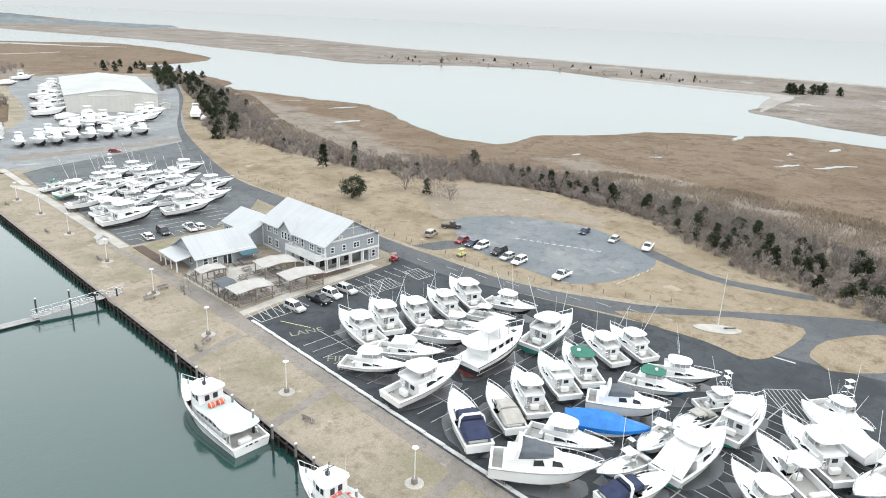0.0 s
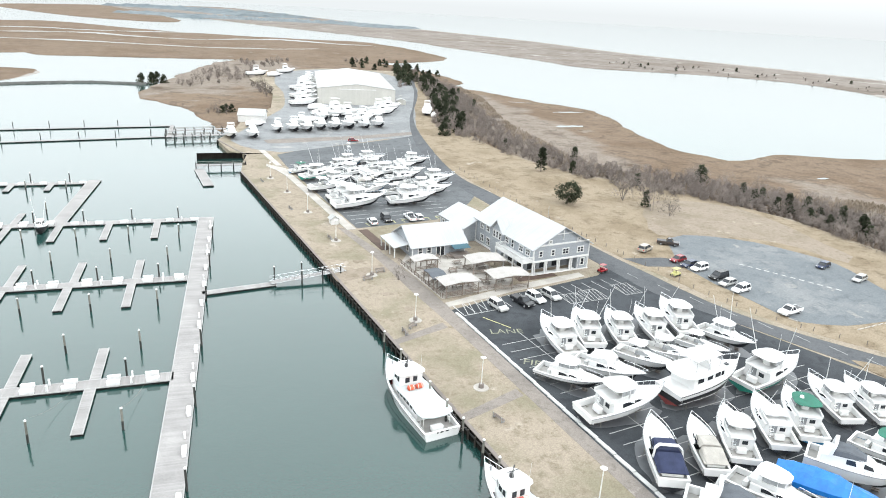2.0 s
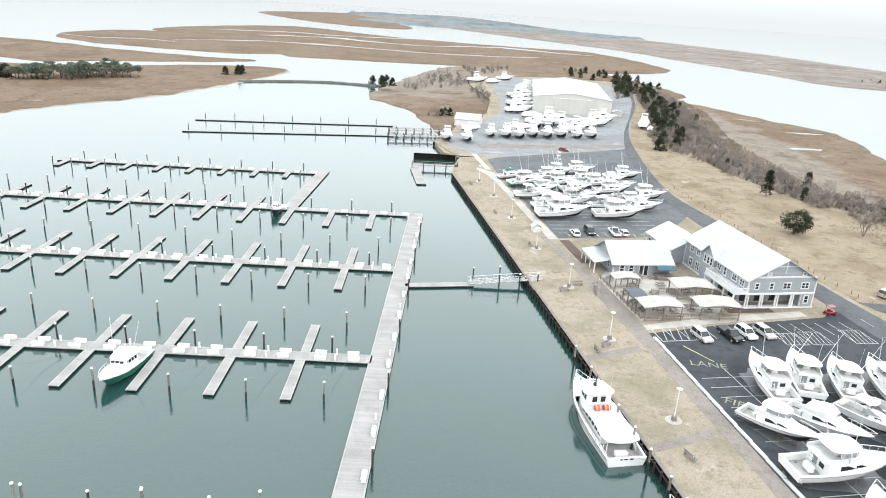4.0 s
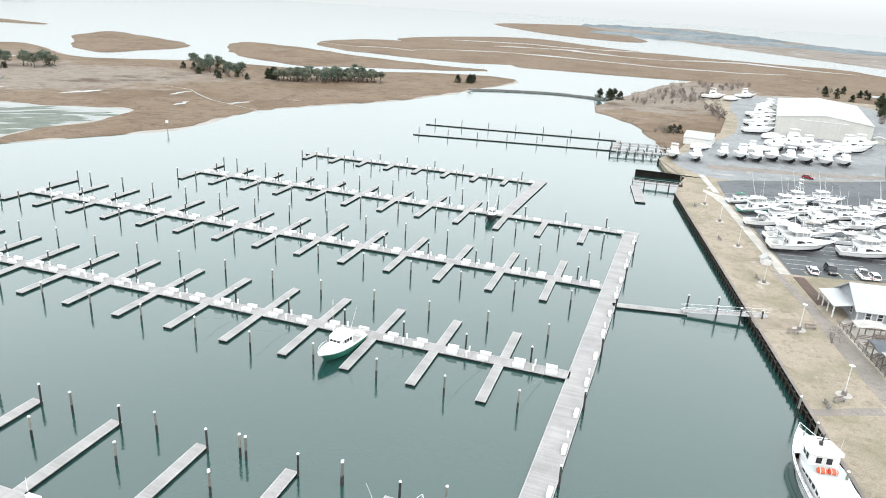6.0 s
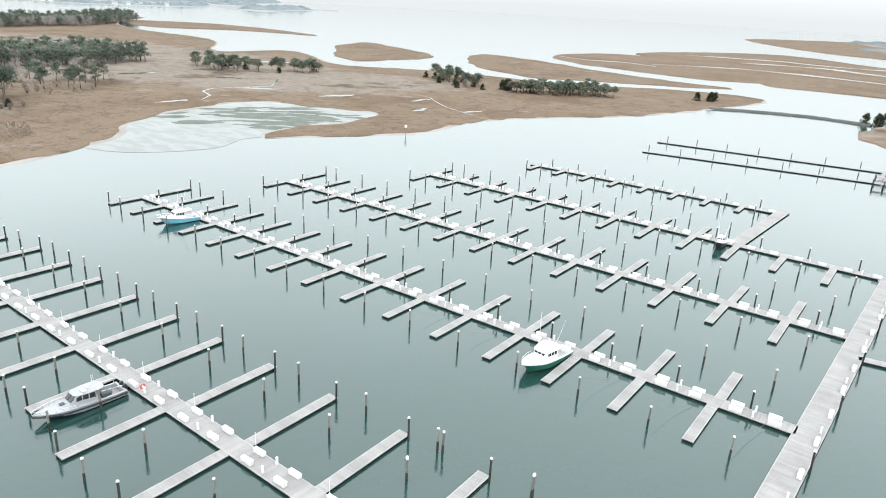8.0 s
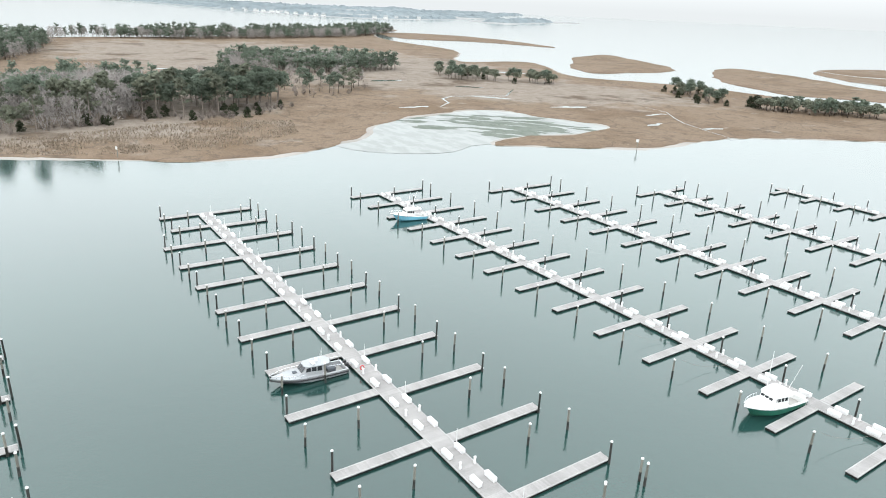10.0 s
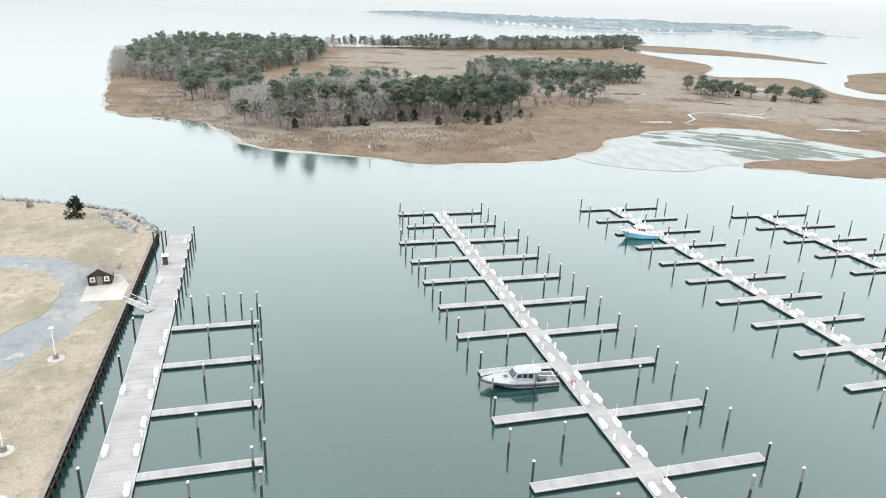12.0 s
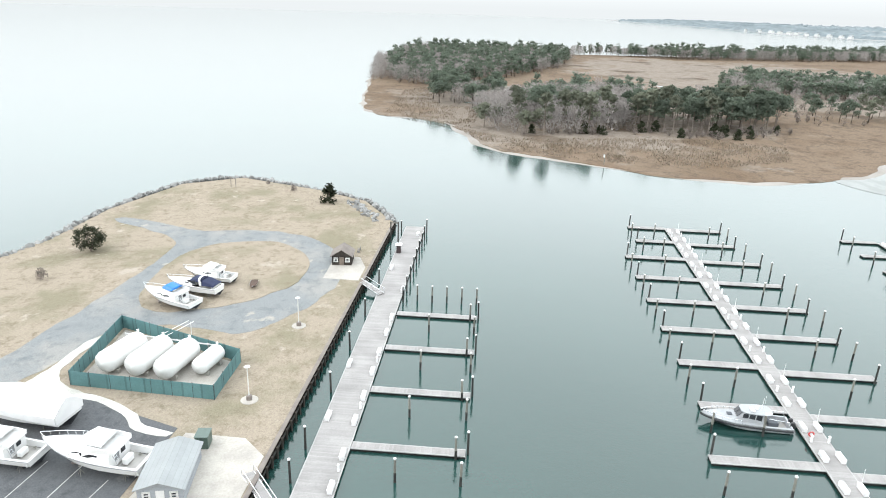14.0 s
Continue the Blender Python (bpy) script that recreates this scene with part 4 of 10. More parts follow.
floating_walk("narrow_dock", (-18, 306.5), (-106, 291), 1.4, "long low dark dock on the open basin")
floating_walk("narrow_dock", (-18, 332), (-110, 319.5), 1.4, "long low dark dock on the open basin")
floating_walk("narrow_dock", (-19, 305.6), (-19, 332), 1.6, "long low dark dock on the open basin")
for k in range(7):
    pile(-26 - k * 13, 306.4 - k * 2.25)
    pile(-28 - k * 13, 332 - k * 1.75)
trestle("timber_trestle", (-20, 299), (4, 303), 2.6, 1.8, "timber trestle dock on posts")
trestle("timber_trestle", (-20.5, 312), (6, 317.5), 2.2, 1.8, "timber trestle dock on posts")
trestle("timber_trestle", (-7.5, 247), (9, 247.4), 2.4, 1.6, "timber trestle dock on posts")
floating_walk("small_float", (-3.4, 223), (-6.5, 246), 3.2, "small grey float by the ramp")
bm = bmesh.new()
loft(bm, [[Vector((x, y, z)) for y, z in ((-0.25, -1.0), (-0.25, h), (0.25, h), (0.25, -1.0))] for x, h in ((0, 2.3), (9, 2.2), (17, 1.9), (25, 1.65))], close=True)
ob = link_mesh("ramp_wall", bm, M_BULK)
ob.matrix_basis = pose(-7.5, 263.0, 0, 0, 0, 4)
tagged(ob, "dark sheet-pile wall beside the boat ramp", "wall", kind="structure")
WALL = [(-131, 468), (-108, 482), (-74, 492), (-40, 486)]


def rock_wall(name, pts, label):
    """A low loaf of dark rubble along a line."""
    t = bmesh.new()
    line = curve_round(pts, 1.6, 0.4, 61, closed=False)
    rings = []
    for i, p in enumerate(line):
        q = line[min(i + 1, len(line) - 1)]
        o = line[max(i - 1, 0)]
        d = Vector((q[0] - o[0], q[1] - o[1])).normalized()
        n = Vector((-d.y, d.x))
        jit = [random.uniform(-0.3, 0.3) for _ in range(7)]
        rings.append([Vector((p[0] + n.x * (w + j), p[1] + n.y * (w + j), z + j * 0.6)) for (w, z), j in zip(((-3.0, -0.5), (-1.9, 0.5), (-0.9, 1.0), (0, 1.15), (0.9, 1.0), (1.9, 0.5), (3.0, -0.5)), jit)])
    loft(t, rings)
    return tagged(link_mesh(name, t, M_WALLROCK), label, "breakwater", kind="structure")


M_WALLROCK = mat("dark_wet_rubble", (0.09, 0.09, 0.085), (0.05, 0.052, 0.048), rough=0.9, big=0.5, fine=2.5, bump=0.6, world_size=True)
rock_wall("breakwater", WALL, "low dark rubble breakwater between the marshes")


def gangway(a, za, b, zb, w, label):
    """A sloping aluminium bridge with truss rails."""
    a, b = Vector((*a, za)), Vector((*b, zb))
    d = b - a
    g = thing("gangway", label, "gangway")
    g.matrix_basis = Matrix.Translation(a) @ d.to_track_quat("X", "Z").to_matrix().to_4x4()
    n = d.length
    bm = bmesh.new()
    box(bm, (n / 2, 0, -0.05), (n, w, 0.1))
    part("deck", bm, M_DECK, g)
    for s in (-1, 1):
        bm = bmesh.new()
        y = s * w / 2
        k = int(n / 1.6)
        rod(bm, (0, y, 1.05), (n, y, 1.05), 0.05)
        rod(bm, (0, y, 0.0), (n, y, 0.0), 0.06)
        for i in range(k + 1):
            rod(bm, (i * n / k, y, 0), (i * n / k, y, 1.05), 0.035)
            if i < k:
                rod(bm, (i * n / k, y, 0), ((i + 1) * n / k, y, 1.05), 0.03)
        part("truss_rail", bm, M_STEEL, g)
    return g


floating_walk("gangway_float", (-4.6, 136.5), (10, 139.0), 1.9, "grey float under the gangway's foot")
gangway((25.2, 141.2), 1.75, (9.0, 138.8), 0.8, 1.8, "pale aluminium gangway with truss rails")
for x, y in ((10, 141.2), (15.5, 138), (20, 138.7), (24, 139.4), (16, 142.7)):
    pile(x, y)
gangway((-130.8, -22.2), 1.75, (-127.5, -17.8), 0.7, 1.5, "pale aluminium gangway with truss rails")
gangway((-69.5, -24.2), 1.75, (-62, -17.5), 0.7, 1.5, "pale aluminium gangway with truss rails")
# heavy mooring posts along the quay
for u in (80, 84.5, 88, 93, 97, 102.5, 107.5, 113, 118, 124, 131):
    x, y = (48.0 - 0.1633 * u - 0.9866 * 0.95, -24.0 + 0.9866 * u - 0.1633 * 0.95)
    pile(x, y, True, 1.25)

# ---- boats ----
def hull_lines(L, B, zs, zb, keel=0.45, rake=1.1, full=0.45):
    """Half-sections of a hull from stern to bow: keel, chine and sheer points."""
    out = []
    for k in range(15):
        t = k / 14
        fwd = max(0.0, (t - full) / (1 - full))
        hb = B / 2 * (0.93 + 0.07 * min(1, t / 0.3)) * (1 - fwd**2.7) + 0.03
        hc = hb * (0.88 - 0.45 * fwd**1.6)
        sheer = zs + (zb - zs) * t**1.7
        kz = keel + 0.95 * (zb - zs + 0.6) * max(0, (t - 0.6) / 0.4) ** 3.0
        cz = kz + (0.7 + 0.5 * fwd) * min(1.0, (sheer - kz) * 0.6)
        x = L * (t - 0.5)
        out.append(((x - rake * 1.3 * fwd**2, 0.0, kz), (x - rake * 0.75 * fwd**2, hc, cz), (x, hb, sheer)))
    return out


def at(lines, x):
    """Half-beam and sheer height at a place along the boat."""
    for a, b in zip(lines, lines[1:]):
        if a[2][0] <= x <= b[2][0]:
            f = (x - a[2][0]) / (b[2][0] - a[2][0])
            return a[2][1] + (b[2][1] - a[2][1]) * f, a[2][2] + (b[2][2] - a[2][2]) * f
    return (lines[0][2][1], lines[0][2][2]) if x < lines[0][2][0] else (lines[-1][2][1], lines[-1][2][2])


def strip(lines, i, j, f0=0.0, f1=1.0, out=0.0):
    """Rings for one side of the hull between two of its lines, over a share of their distance."""
    rings = []
    for s in lines:
        a, b = Vector(s[i]), Vector(s[j])
        p, q = a.lerp(b, f0), a.lerp(b, f1)
        rings.append([p + Vector((0, out, 0)), p.lerp(q, 0.5) + Vector((0, out + 0.02, 0)), q + Vector((0, out, 0))])
    return rings


def both(bm, rings):
    loft(bm, rings)
    loft(bm, [[Vector((p[0], -p[1], p[2])) for p in r] for r in rings])
    return bm


def mirrored(p):
    return Vector((p[0], -p[1], p[2]))


def house(bm, st):
    """A cabin skinned over stations (x, half-width low, half-width high, z low, z high), with softened roof edges."""
    rings = []
    for x, wb, wt, z0, z1 in st:
        e = min(0.12, (z1 - z0) * 0.3)
        rings.append([Vector(p) for p in ((x, -wb, z0), (x, -wt, z1 - e), (x, -wt + e * 1.4, z1), (x, 0, z1 + 0.05), (x, wt - e * 1.4, z1), (x, wt, z1 - e), (x, wb, z0))])
    loft(bm, rings)
    for r in (rings[0], rings[-1]):
        vs = [bm.verts.new(p) for p in r]
        bm.faces.new(vs)
    bmesh.ops.remove_doubles(bm, verts=bm.verts, dist=1e-4)
    bmesh.ops.recalc_face_normals(bm, faces=bm.faces)
    return bm


def panes(boat, st, spans, lo, hi, material=None, slant=0.0, name="window"):
    """Side windows on a cabin: each span (x0, x1) gets a pane on both sides between height shares lo and hi."""
    def wall(x, f):
        for a, b in zip(st, st[1:]):
            if min(a[0], b[0]) <= x <= max(a[0], b[0]):
                k = (x - a[0]) / (b[0] - a[0] or 1)
                row = [a[i] + (b[i] - a[i]) * k for i in range(5)]
                return Vector((x, row[1] + (row[2] - row[1]) * f + 0.025, row[3] + (row[4] - row[3]) * f))
        return Vector((x, st[0][1], st[0][3]))
    for x0, x1 in spans:
        for s in (1, -1):
            bm = bmesh.new()
            q = [wall(x0, lo), wall(x1, lo), wall(x1 - slant, hi), wall(x0, hi)]
            inner = [p - Vector((0, 0.05, 0)) for p in q]
            q, inner = [[Vector((p.x, p.y * s, p.z)) for p in r] for r in (q, inner)]
            loft(bm, [inner, q], close=True)
            part(name, bm, material or M_GLASS, boat)


def bow_rail(boat, lines, x0, h=0.62):
    xs = [x0 + (lines[-1][2][0] - x0) * k / 6 for k in range(7)]
    top = []
    bm = bmesh.new()
    for x in xs:
        w, z = at(lines, x)
        top.append(Vector((x + 0.1, max(w - 0.1, 0.06), z + h)))
        rod(bm, (x, max(w - 0.12, 0.05), z), top[-1], 0.035, 0.03, 4)
        rod(bm, (x, -max(w - 0.12, 0.05), z), mirrored(top[-1]), 0.035, 0.03, 4)
    pipe(bm, top, 0.04, 5)
    pipe(bm, [mirrored(p) for p in top], 0.04, 5)
    rod(bm, top[-1], mirrored(top[-1]), 0.026, 0.026, 5)
    part("bow_rail", bm, M_STEEL, boat, "polished bow rail")


def hull_parts(boat, lines, anti, topside=None, stripe=None, cockpit=0.3, L=12.0, share=0.33, rail=None, deck_m=None):
    """Bottom, topside, deck, coaming and sole; stripe paints the lowest share of the topside."""
    topside = topside or M_GEL
    share = share if stripe is not None else 0.0
    s = lines[0]
    bm = bmesh.new()
    both(bm, strip(lines, 0, 1))
    vs = [bm.verts.new(p) for p in (s[0], s[1], mirrored(s[1]))]
    bm.faces.new(vs)
    part("bottom", bm, anti, boat, "painted bottom", True)
    for f0, f1, name, m in ((0.0, share, "boot_stripe", stripe), (share, 1.0, "hull", topside)):
        if f1 <= f0:
            continue
        bm = bmesh.new()
        both(bm, strip(lines, 1, 2, f0, f1))
        lo, hi = Vector(s[1]).lerp(Vector(s[2]), f0), Vector(s[1]).lerp(Vector(s[2]), f1)
        bm.faces.new([bm.verts.new(p) for p in (lo, hi, mirrored(hi), mirrored(lo))])
        bmesh.ops.remove_doubles(bm, verts=bm.verts, dist=1e-4)
        bmesh.ops.recalc_face_normals(bm, faces=bm.faces)
        part(name, bm, m, boat, "dark painted lower topside" if name == "boot_stripe" else "", False)
    bm = bmesh.new()
    for sgn in (1, -1):
        loft(bm, [[Vector((p[2][0], sgn * (p[2][1] + o), p[2][2] + h)) for o, h in ((-0.03, -0.1), (0.05, -0.1), (0.05, -0.02), (-0.03, -0.02))] for p in lines], close=True)
    part("rub_rail", bm, rail or M_GALV, boat)
    # deck forward of the cockpit, and the cockpit's sole and coaming
    xc = L * (cockpit - 0.5)
    fore = [p for p in lines if p[2][0] > xc]
    w0, z0 = at(lines, xc)
    rings = [[Vector((xc, -w0 + 0.02, z0)), Vector((xc, 0, z0 + 0.1)), Vector((xc, w0 - 0.02, z0))]]
    for p in fore:
        w = max(p[2][1] - 0.02, 0.01)
        rings.append([Vector((p[2][0] - 0.02, -w, p[2][2])), Vector((p[2][0] - 0.02, 0, p[2][2] + 0.06 + 0.05 * w)), Vector((p[2][0] - 0.02, w, p[2][2]))])
    bm = bmesh.new()
    loft(bm, rings)
    part("deck", bm, deck_m or M_GEL, boat)
    aft = [p for p in lines if p[2][0] < xc]
    ends = [(p[2][0], p[2][1], p[2][2]) for p in aft] + [(xc, w0, z0)]
    bm = bmesh.new()
    for sgn in (1, -1):
        loft(bm, [[Vector((x, sgn * w, z)), Vector((x, sgn * (w - 0.28), z + 0.03)), Vector((x, sgn * (w - 0.3), z - 0.85))] for x, w, z in ends])
    x, w, z = ends[0]
    loft(bm, [[Vector((x, y, z)), Vector((x + 0.3, y, z + 0.03)), Vector((x + 0.32, y, z - 0.85))] for y in (-w, w)])
    part("coaming", bm, deck_m or M_GEL, boat)
    bm = bmesh.new()
    loft(bm, [[Vector((x, -w + 0.2, z - 0.84)), Vector((x, w - 0.2, z - 0.84))] for x, w, z in ends])
    part("cockpit_sole", bm, M_NONSKID, boat, "pale cockpit sole")
    return boat


def hatch(boat, lines, x):
    w, z = at(lines, x)
    bm = bmesh.new()
    box(bm, (x, 0, z + 0.2), (0.6, 0.6, 0.08), 0, 0.03)
    part("hatch", bm, M_GLASS, boat, "dark deck hatch")


def outriggers(boat, x, w, z, n=8.0, lean=0.22):
    for s in (1, -1):
        bm = bmesh.new()
        rod(bm, (x, s * w, z), (x - n * 0.22, s * (w + n * lean), z + n * 0.93), 0.06, 0.025, 4)
        part("outrigger", bm, M_CAP, boat)


def convertible(L=12.0, anti=None, stripe=None, top=True, canvas=None, tower=False, rig=True, label="", drape=False):
    """A sport fishing boat with saloon, flying bridge and hard top."""
    b = thing("sport_fishing_boat", label, "boat", "boats stored on land")
    B = 4.3 * L / 12
    lines = hull_lines(L, B, 1.8, 2.95, full=0.36)
    hull_parts(b, lines, anti or M_ANTI_K, None, stripe, 0.265, L)
    k = L / 12
    xs = [-2.85 * k, 0.5 * k, 1.7 * k, 3.1 * k]
    zd = [at(lines, x)[1] for x in xs]
    st = [(xs[0], 1.92 * k, 1.8 * k, zd[0] - 0.8, zd[0] + 1.06), (xs[1], 1.88 * k, 1.7 * k, zd[1] - 0.02, zd[0] + 1.1), (xs[2], 1.66 * k, 1.3 * k, zd[2] - 0.02, zd[0] + 0.95), (xs[3], 1.05 * k, 0.75 * k, zd[3] - 0.02, zd[3] + 0.36)]
    bm = bmesh.new()
    house(bm, st)
    part("saloon", bm, M_GEL, b)
    panes(b, st, [(-1.5 * k, 0.2 * k), (0.26 * k, 1.68 * k)], 0.52, 0.88, slant=0.85)
    bm = bmesh.new()
    tr = [(2.2 * k, 1.12 * k, 0.95 * k, at(lines, 2.2 * k)[1] - 0.02, at(lines, 2.2 * k)[1] + 0.42), (3.6 * k, 0.8 * k, 0.6 * k, at(lines, 3.6 * k)[1] - 0.02, at(lines, 3.6 * k)[1] + 0.34), (4.5 * k, 0.35 * k, 0.2 * k, at(lines, 4.5 * k)[1] - 0.02, at(lines, 4.5 * k)[1] + 0.1)]
    house(bm, tr)
    part("trunk_cabin", bm, M_GEL, b)
    hatch(b, lines, 3.2 * k)
    # saloon bulkhead towards the cockpit
    for y in (-0.62, 0.5):
        bm = bmesh.new()
        box(bm, (xs[0] - 0.015, y * k, zd[0] + 0.3), (0.05, 0.75 * k, 1.15 if y > 0 else 0.55), 0, 0.01)
        part("door" if y > 0 else "aft_window", bm, M_CLEAR if y > 0 else M_GLASS, b)
    bm = bmesh.new()
    box(bm, (xs[0] - 0.9, 0, zd[0] - 0.35), (0.6, 1.3 * k, 0.75), 0, 0.06)
    part("engine_box", bm, M_GEL, b)
    zr = zd[0] + 1.1
    # flying bridge
    fb = [(-3.35 * k, 1.62 * k, 1.66 * k, zr, zr + 0.5), (-2.0 * k, 1.7 * k, 1.74 * k, zr, zr + 0.62), (0.1 * k, 1.62 * k, 1.62 * k, zr, zr + 0.8), (0.95 * k, 1.0 * k, 0.95 * k, zr - 0.15, zr + 0.62)]
    bm = bmesh.new()
    loft(bm, [[Vector((x, -wb, z0)), Vector((x, -wt, z1)), Vector((x, -wt + 0.1, z1)), Vector((x, -wb + 0.1, z0 + 0.12)), Vector((x, wb - 0.1, z0 + 0.12)), Vector((x, wt - 0.1, z1)), Vector((x, wt, z1)), Vector((x, wb, z0))] for x, wb, wt, z0, z1 in fb], close=True)
    part("flying_bridge", bm, M_GEL, b)
    bm = bmesh.new()
    box(bm, (-0.1 * k, 0, zr + 0.5), (0.7, 0.95, 0.85), 0, 0.08, (0.7, 0.9))
    box(bm, (-1.05 * k, 0, zr + 0.42), (0.6, 1.0, 0.7), 0, 0.1)
    part("helm", bm, M_GEL_OFF, b)
    if top:
        cl = [(-1.75 * k, 1.66 * k, 1.48 * k, zr + 0.74, zr + 1.42), (0.05 * k, 1.55 * k, 1.42 * k, zr + 0.8, zr + 1.42), (0.8 * k, 0.95 * k, 0.9 * k, zr + 0.6, zr + 1.4)]
        bm = bmesh.new()
        loft(bm, [[Vector((x, -wb, z0)), Vector((x, -wt, z1))] for x, wb, wt, z0, z1 in cl] + [[Vector((x, wb, z0)), Vector((x, wt, z1))] for x, wb, wt, z0, z1 in reversed(cl)])
        part("clear_curtain", bm, M_CLEAR, b, "cloudy clear vinyl curtain")
        bm = bmesh.new()
        for x, wb, wt, z0, z1 in cl:
            for s in (1, -1):
                rod(bm, (x, s * wb * 1.01, z0 - 0.1), (x, s * wt * 1.01, z1), 0.035, 0.035, 5)
        part("top_frame", bm, M_GEL, b)
        bm = bmesh.new()
        slab(bm, curve_round([(-2.5 * k, -1.58 * k), (0.5 * k, -1.42 * k), (1.15 * k, 0), (0.5 * k, 1.42 * k), (-2.5 * k, 1.58 * k)], 0.4), zr + 1.42, zr + 1.5)
        part("hard_top", bm, canvas or M_GEL, b)
        bm = bmesh.new()
        rod(bm, (-0.5 * k, 0.4, zr + 1.5), (-0.5 * k, 0.4, zr + 1.78), 0.3, 0.24, 10)
        part("radar_dome", bm, M_CAP, b)
        if tower:
            bm = bmesh.new()
            legs = [(-1.6 * k, 1.3 * k), (0.4 * k, 1.2 * k)]
            for x, w in legs:
                for s in (1, -1):
                    rod(bm, (x, s * w, zr + 1.48), (x * 0.45 - 0.3, s * 0.6, zr + 4.3), 0.035, 0.03, 5)
            for z, w in ((2.9, 0.95), (4.3, 0.6)):
                f = (z - 1.9) / 2.4
                pts = [(-1.6 * k * (1 - 0.55 * f) - 0.3 * f, s, zr + z) for s in (-w, w)] + [(0.4 * k * (1 - 0.55 * f) - 0.3 * f, s, zr + z) for s in (w, -w)]
                pipe(bm, pts + pts[:1], 0.03, 4)
            part("tower_frame", bm, M_STEEL, b)
            bm = bmesh.new()
            box(bm, (-0.5 * k, 0, zr + 4.34), (1.0, 1.3, 0.07), 0, 0.03)
            box(bm, (-0.5 * k, 0, zr + 5.5), (1.1, 1.4, 0.06), 0, 0.03)
            for sx in (-0.4, 0.4):
                for sy in (-0.5, 0.5):
                    rod(bm, (-0.5 * k + sx, sy, zr + 4.3), (-0.5 * k + sx, sy, zr + 5.5), 0.025, 0.025, 4)
            part("tower_top", bm, M_GEL, b)
    elif canvas:
        bm = bmesh.new()
        house(bm, [(-1.9 * k, 1.52 * k, 1.2 * k, zr + 0.7, zr + 1.05), (-0.2 * k, 1.45 * k, 1.0 * k, zr + 0.78, zr + 1.5), (0.95 * k, 0.95 * k, 0.6 * k, zr + 0.6, zr + 0.85)])
        part("bridge_cover", bm, canvas, b, "fitted canvas bridge cover")
    if drape:
        bm = bmesh.new()
        xa, za = -5.7 * k, at(lines, -5.7 * k)[1] + 0.15
        loft(bm, [[Vector((x, y * w, z - 0.12 * (1 - abs(y)) * (i == 1))) for y in (-1, -0.5, 0, 0.5, 1)] for i, (x, w, z) in enumerate(((-1.8 * k, 1.45 * k, zr + 1.4), (-3.7 * k, 1.75 * k, (zr + 1.5 + za) / 2), (xa, 1.85 * k, za)))])
        loft(bm, [[Vector((-1.8 * k, s * 1.45 * k, zr + 1.4)), Vector((-1.9 * k, s * 1.7 * k, zd[0] + 0.05))] if j == 0 else [Vector((xa, s * 1.85 * k, za)), Vector((xa, s * 1.9 * k, za - 0.12))] for s in (1,) for j in (0, 1)])
        bmesh.ops.solidify(bm, geom=bm.faces[:], thickness=0.03)
        part("cockpit_drape", bm, M_WRAP, b, "white cloth drawn from bridge to stern")
    bm = bmesh.new()
    for s in (0.28, -0.28):
        rod(bm, (xs[0] - 0.55, 0.9 * k + s, zd[0] - 0.8), (xs[0] + 0.2, 0.9 * k + s, zr + 0.1), 0.03, 0.03, 5)
    for i in range(6):
        f = (i + 0.5) / 6
        rod(bm, (xs[0] - 0.55 + 0.75 * f, 0.9 * k - 0.28, zd[0] - 0.8 + (zr + 0.9 - zd[0]) * f), (xs[0] - 0.55 + 0.75 * f, 0.9 * k + 0.28, zd[0] - 0.8 + (zr + 0.9 - zd[0]) * f), 0.025, 0.025, 4)
    part("ladder", bm, M_STEEL, b)
    bow_rail(b, lines, 1.6 * k)
    if rig:
        outriggers(b, -0.6 * k, 1.65 * k, zr + 0.1, 7.6)
        bm = bmesh.new()
        rod(bm, (-1.2 * k, -1.2 * k, zr + 0.8), (-1.5 * k, -1.25 * k, zr + 5.2), 0.025, 0.012, 4)
        part("antenna", bm, M_CAP, b)
    return b


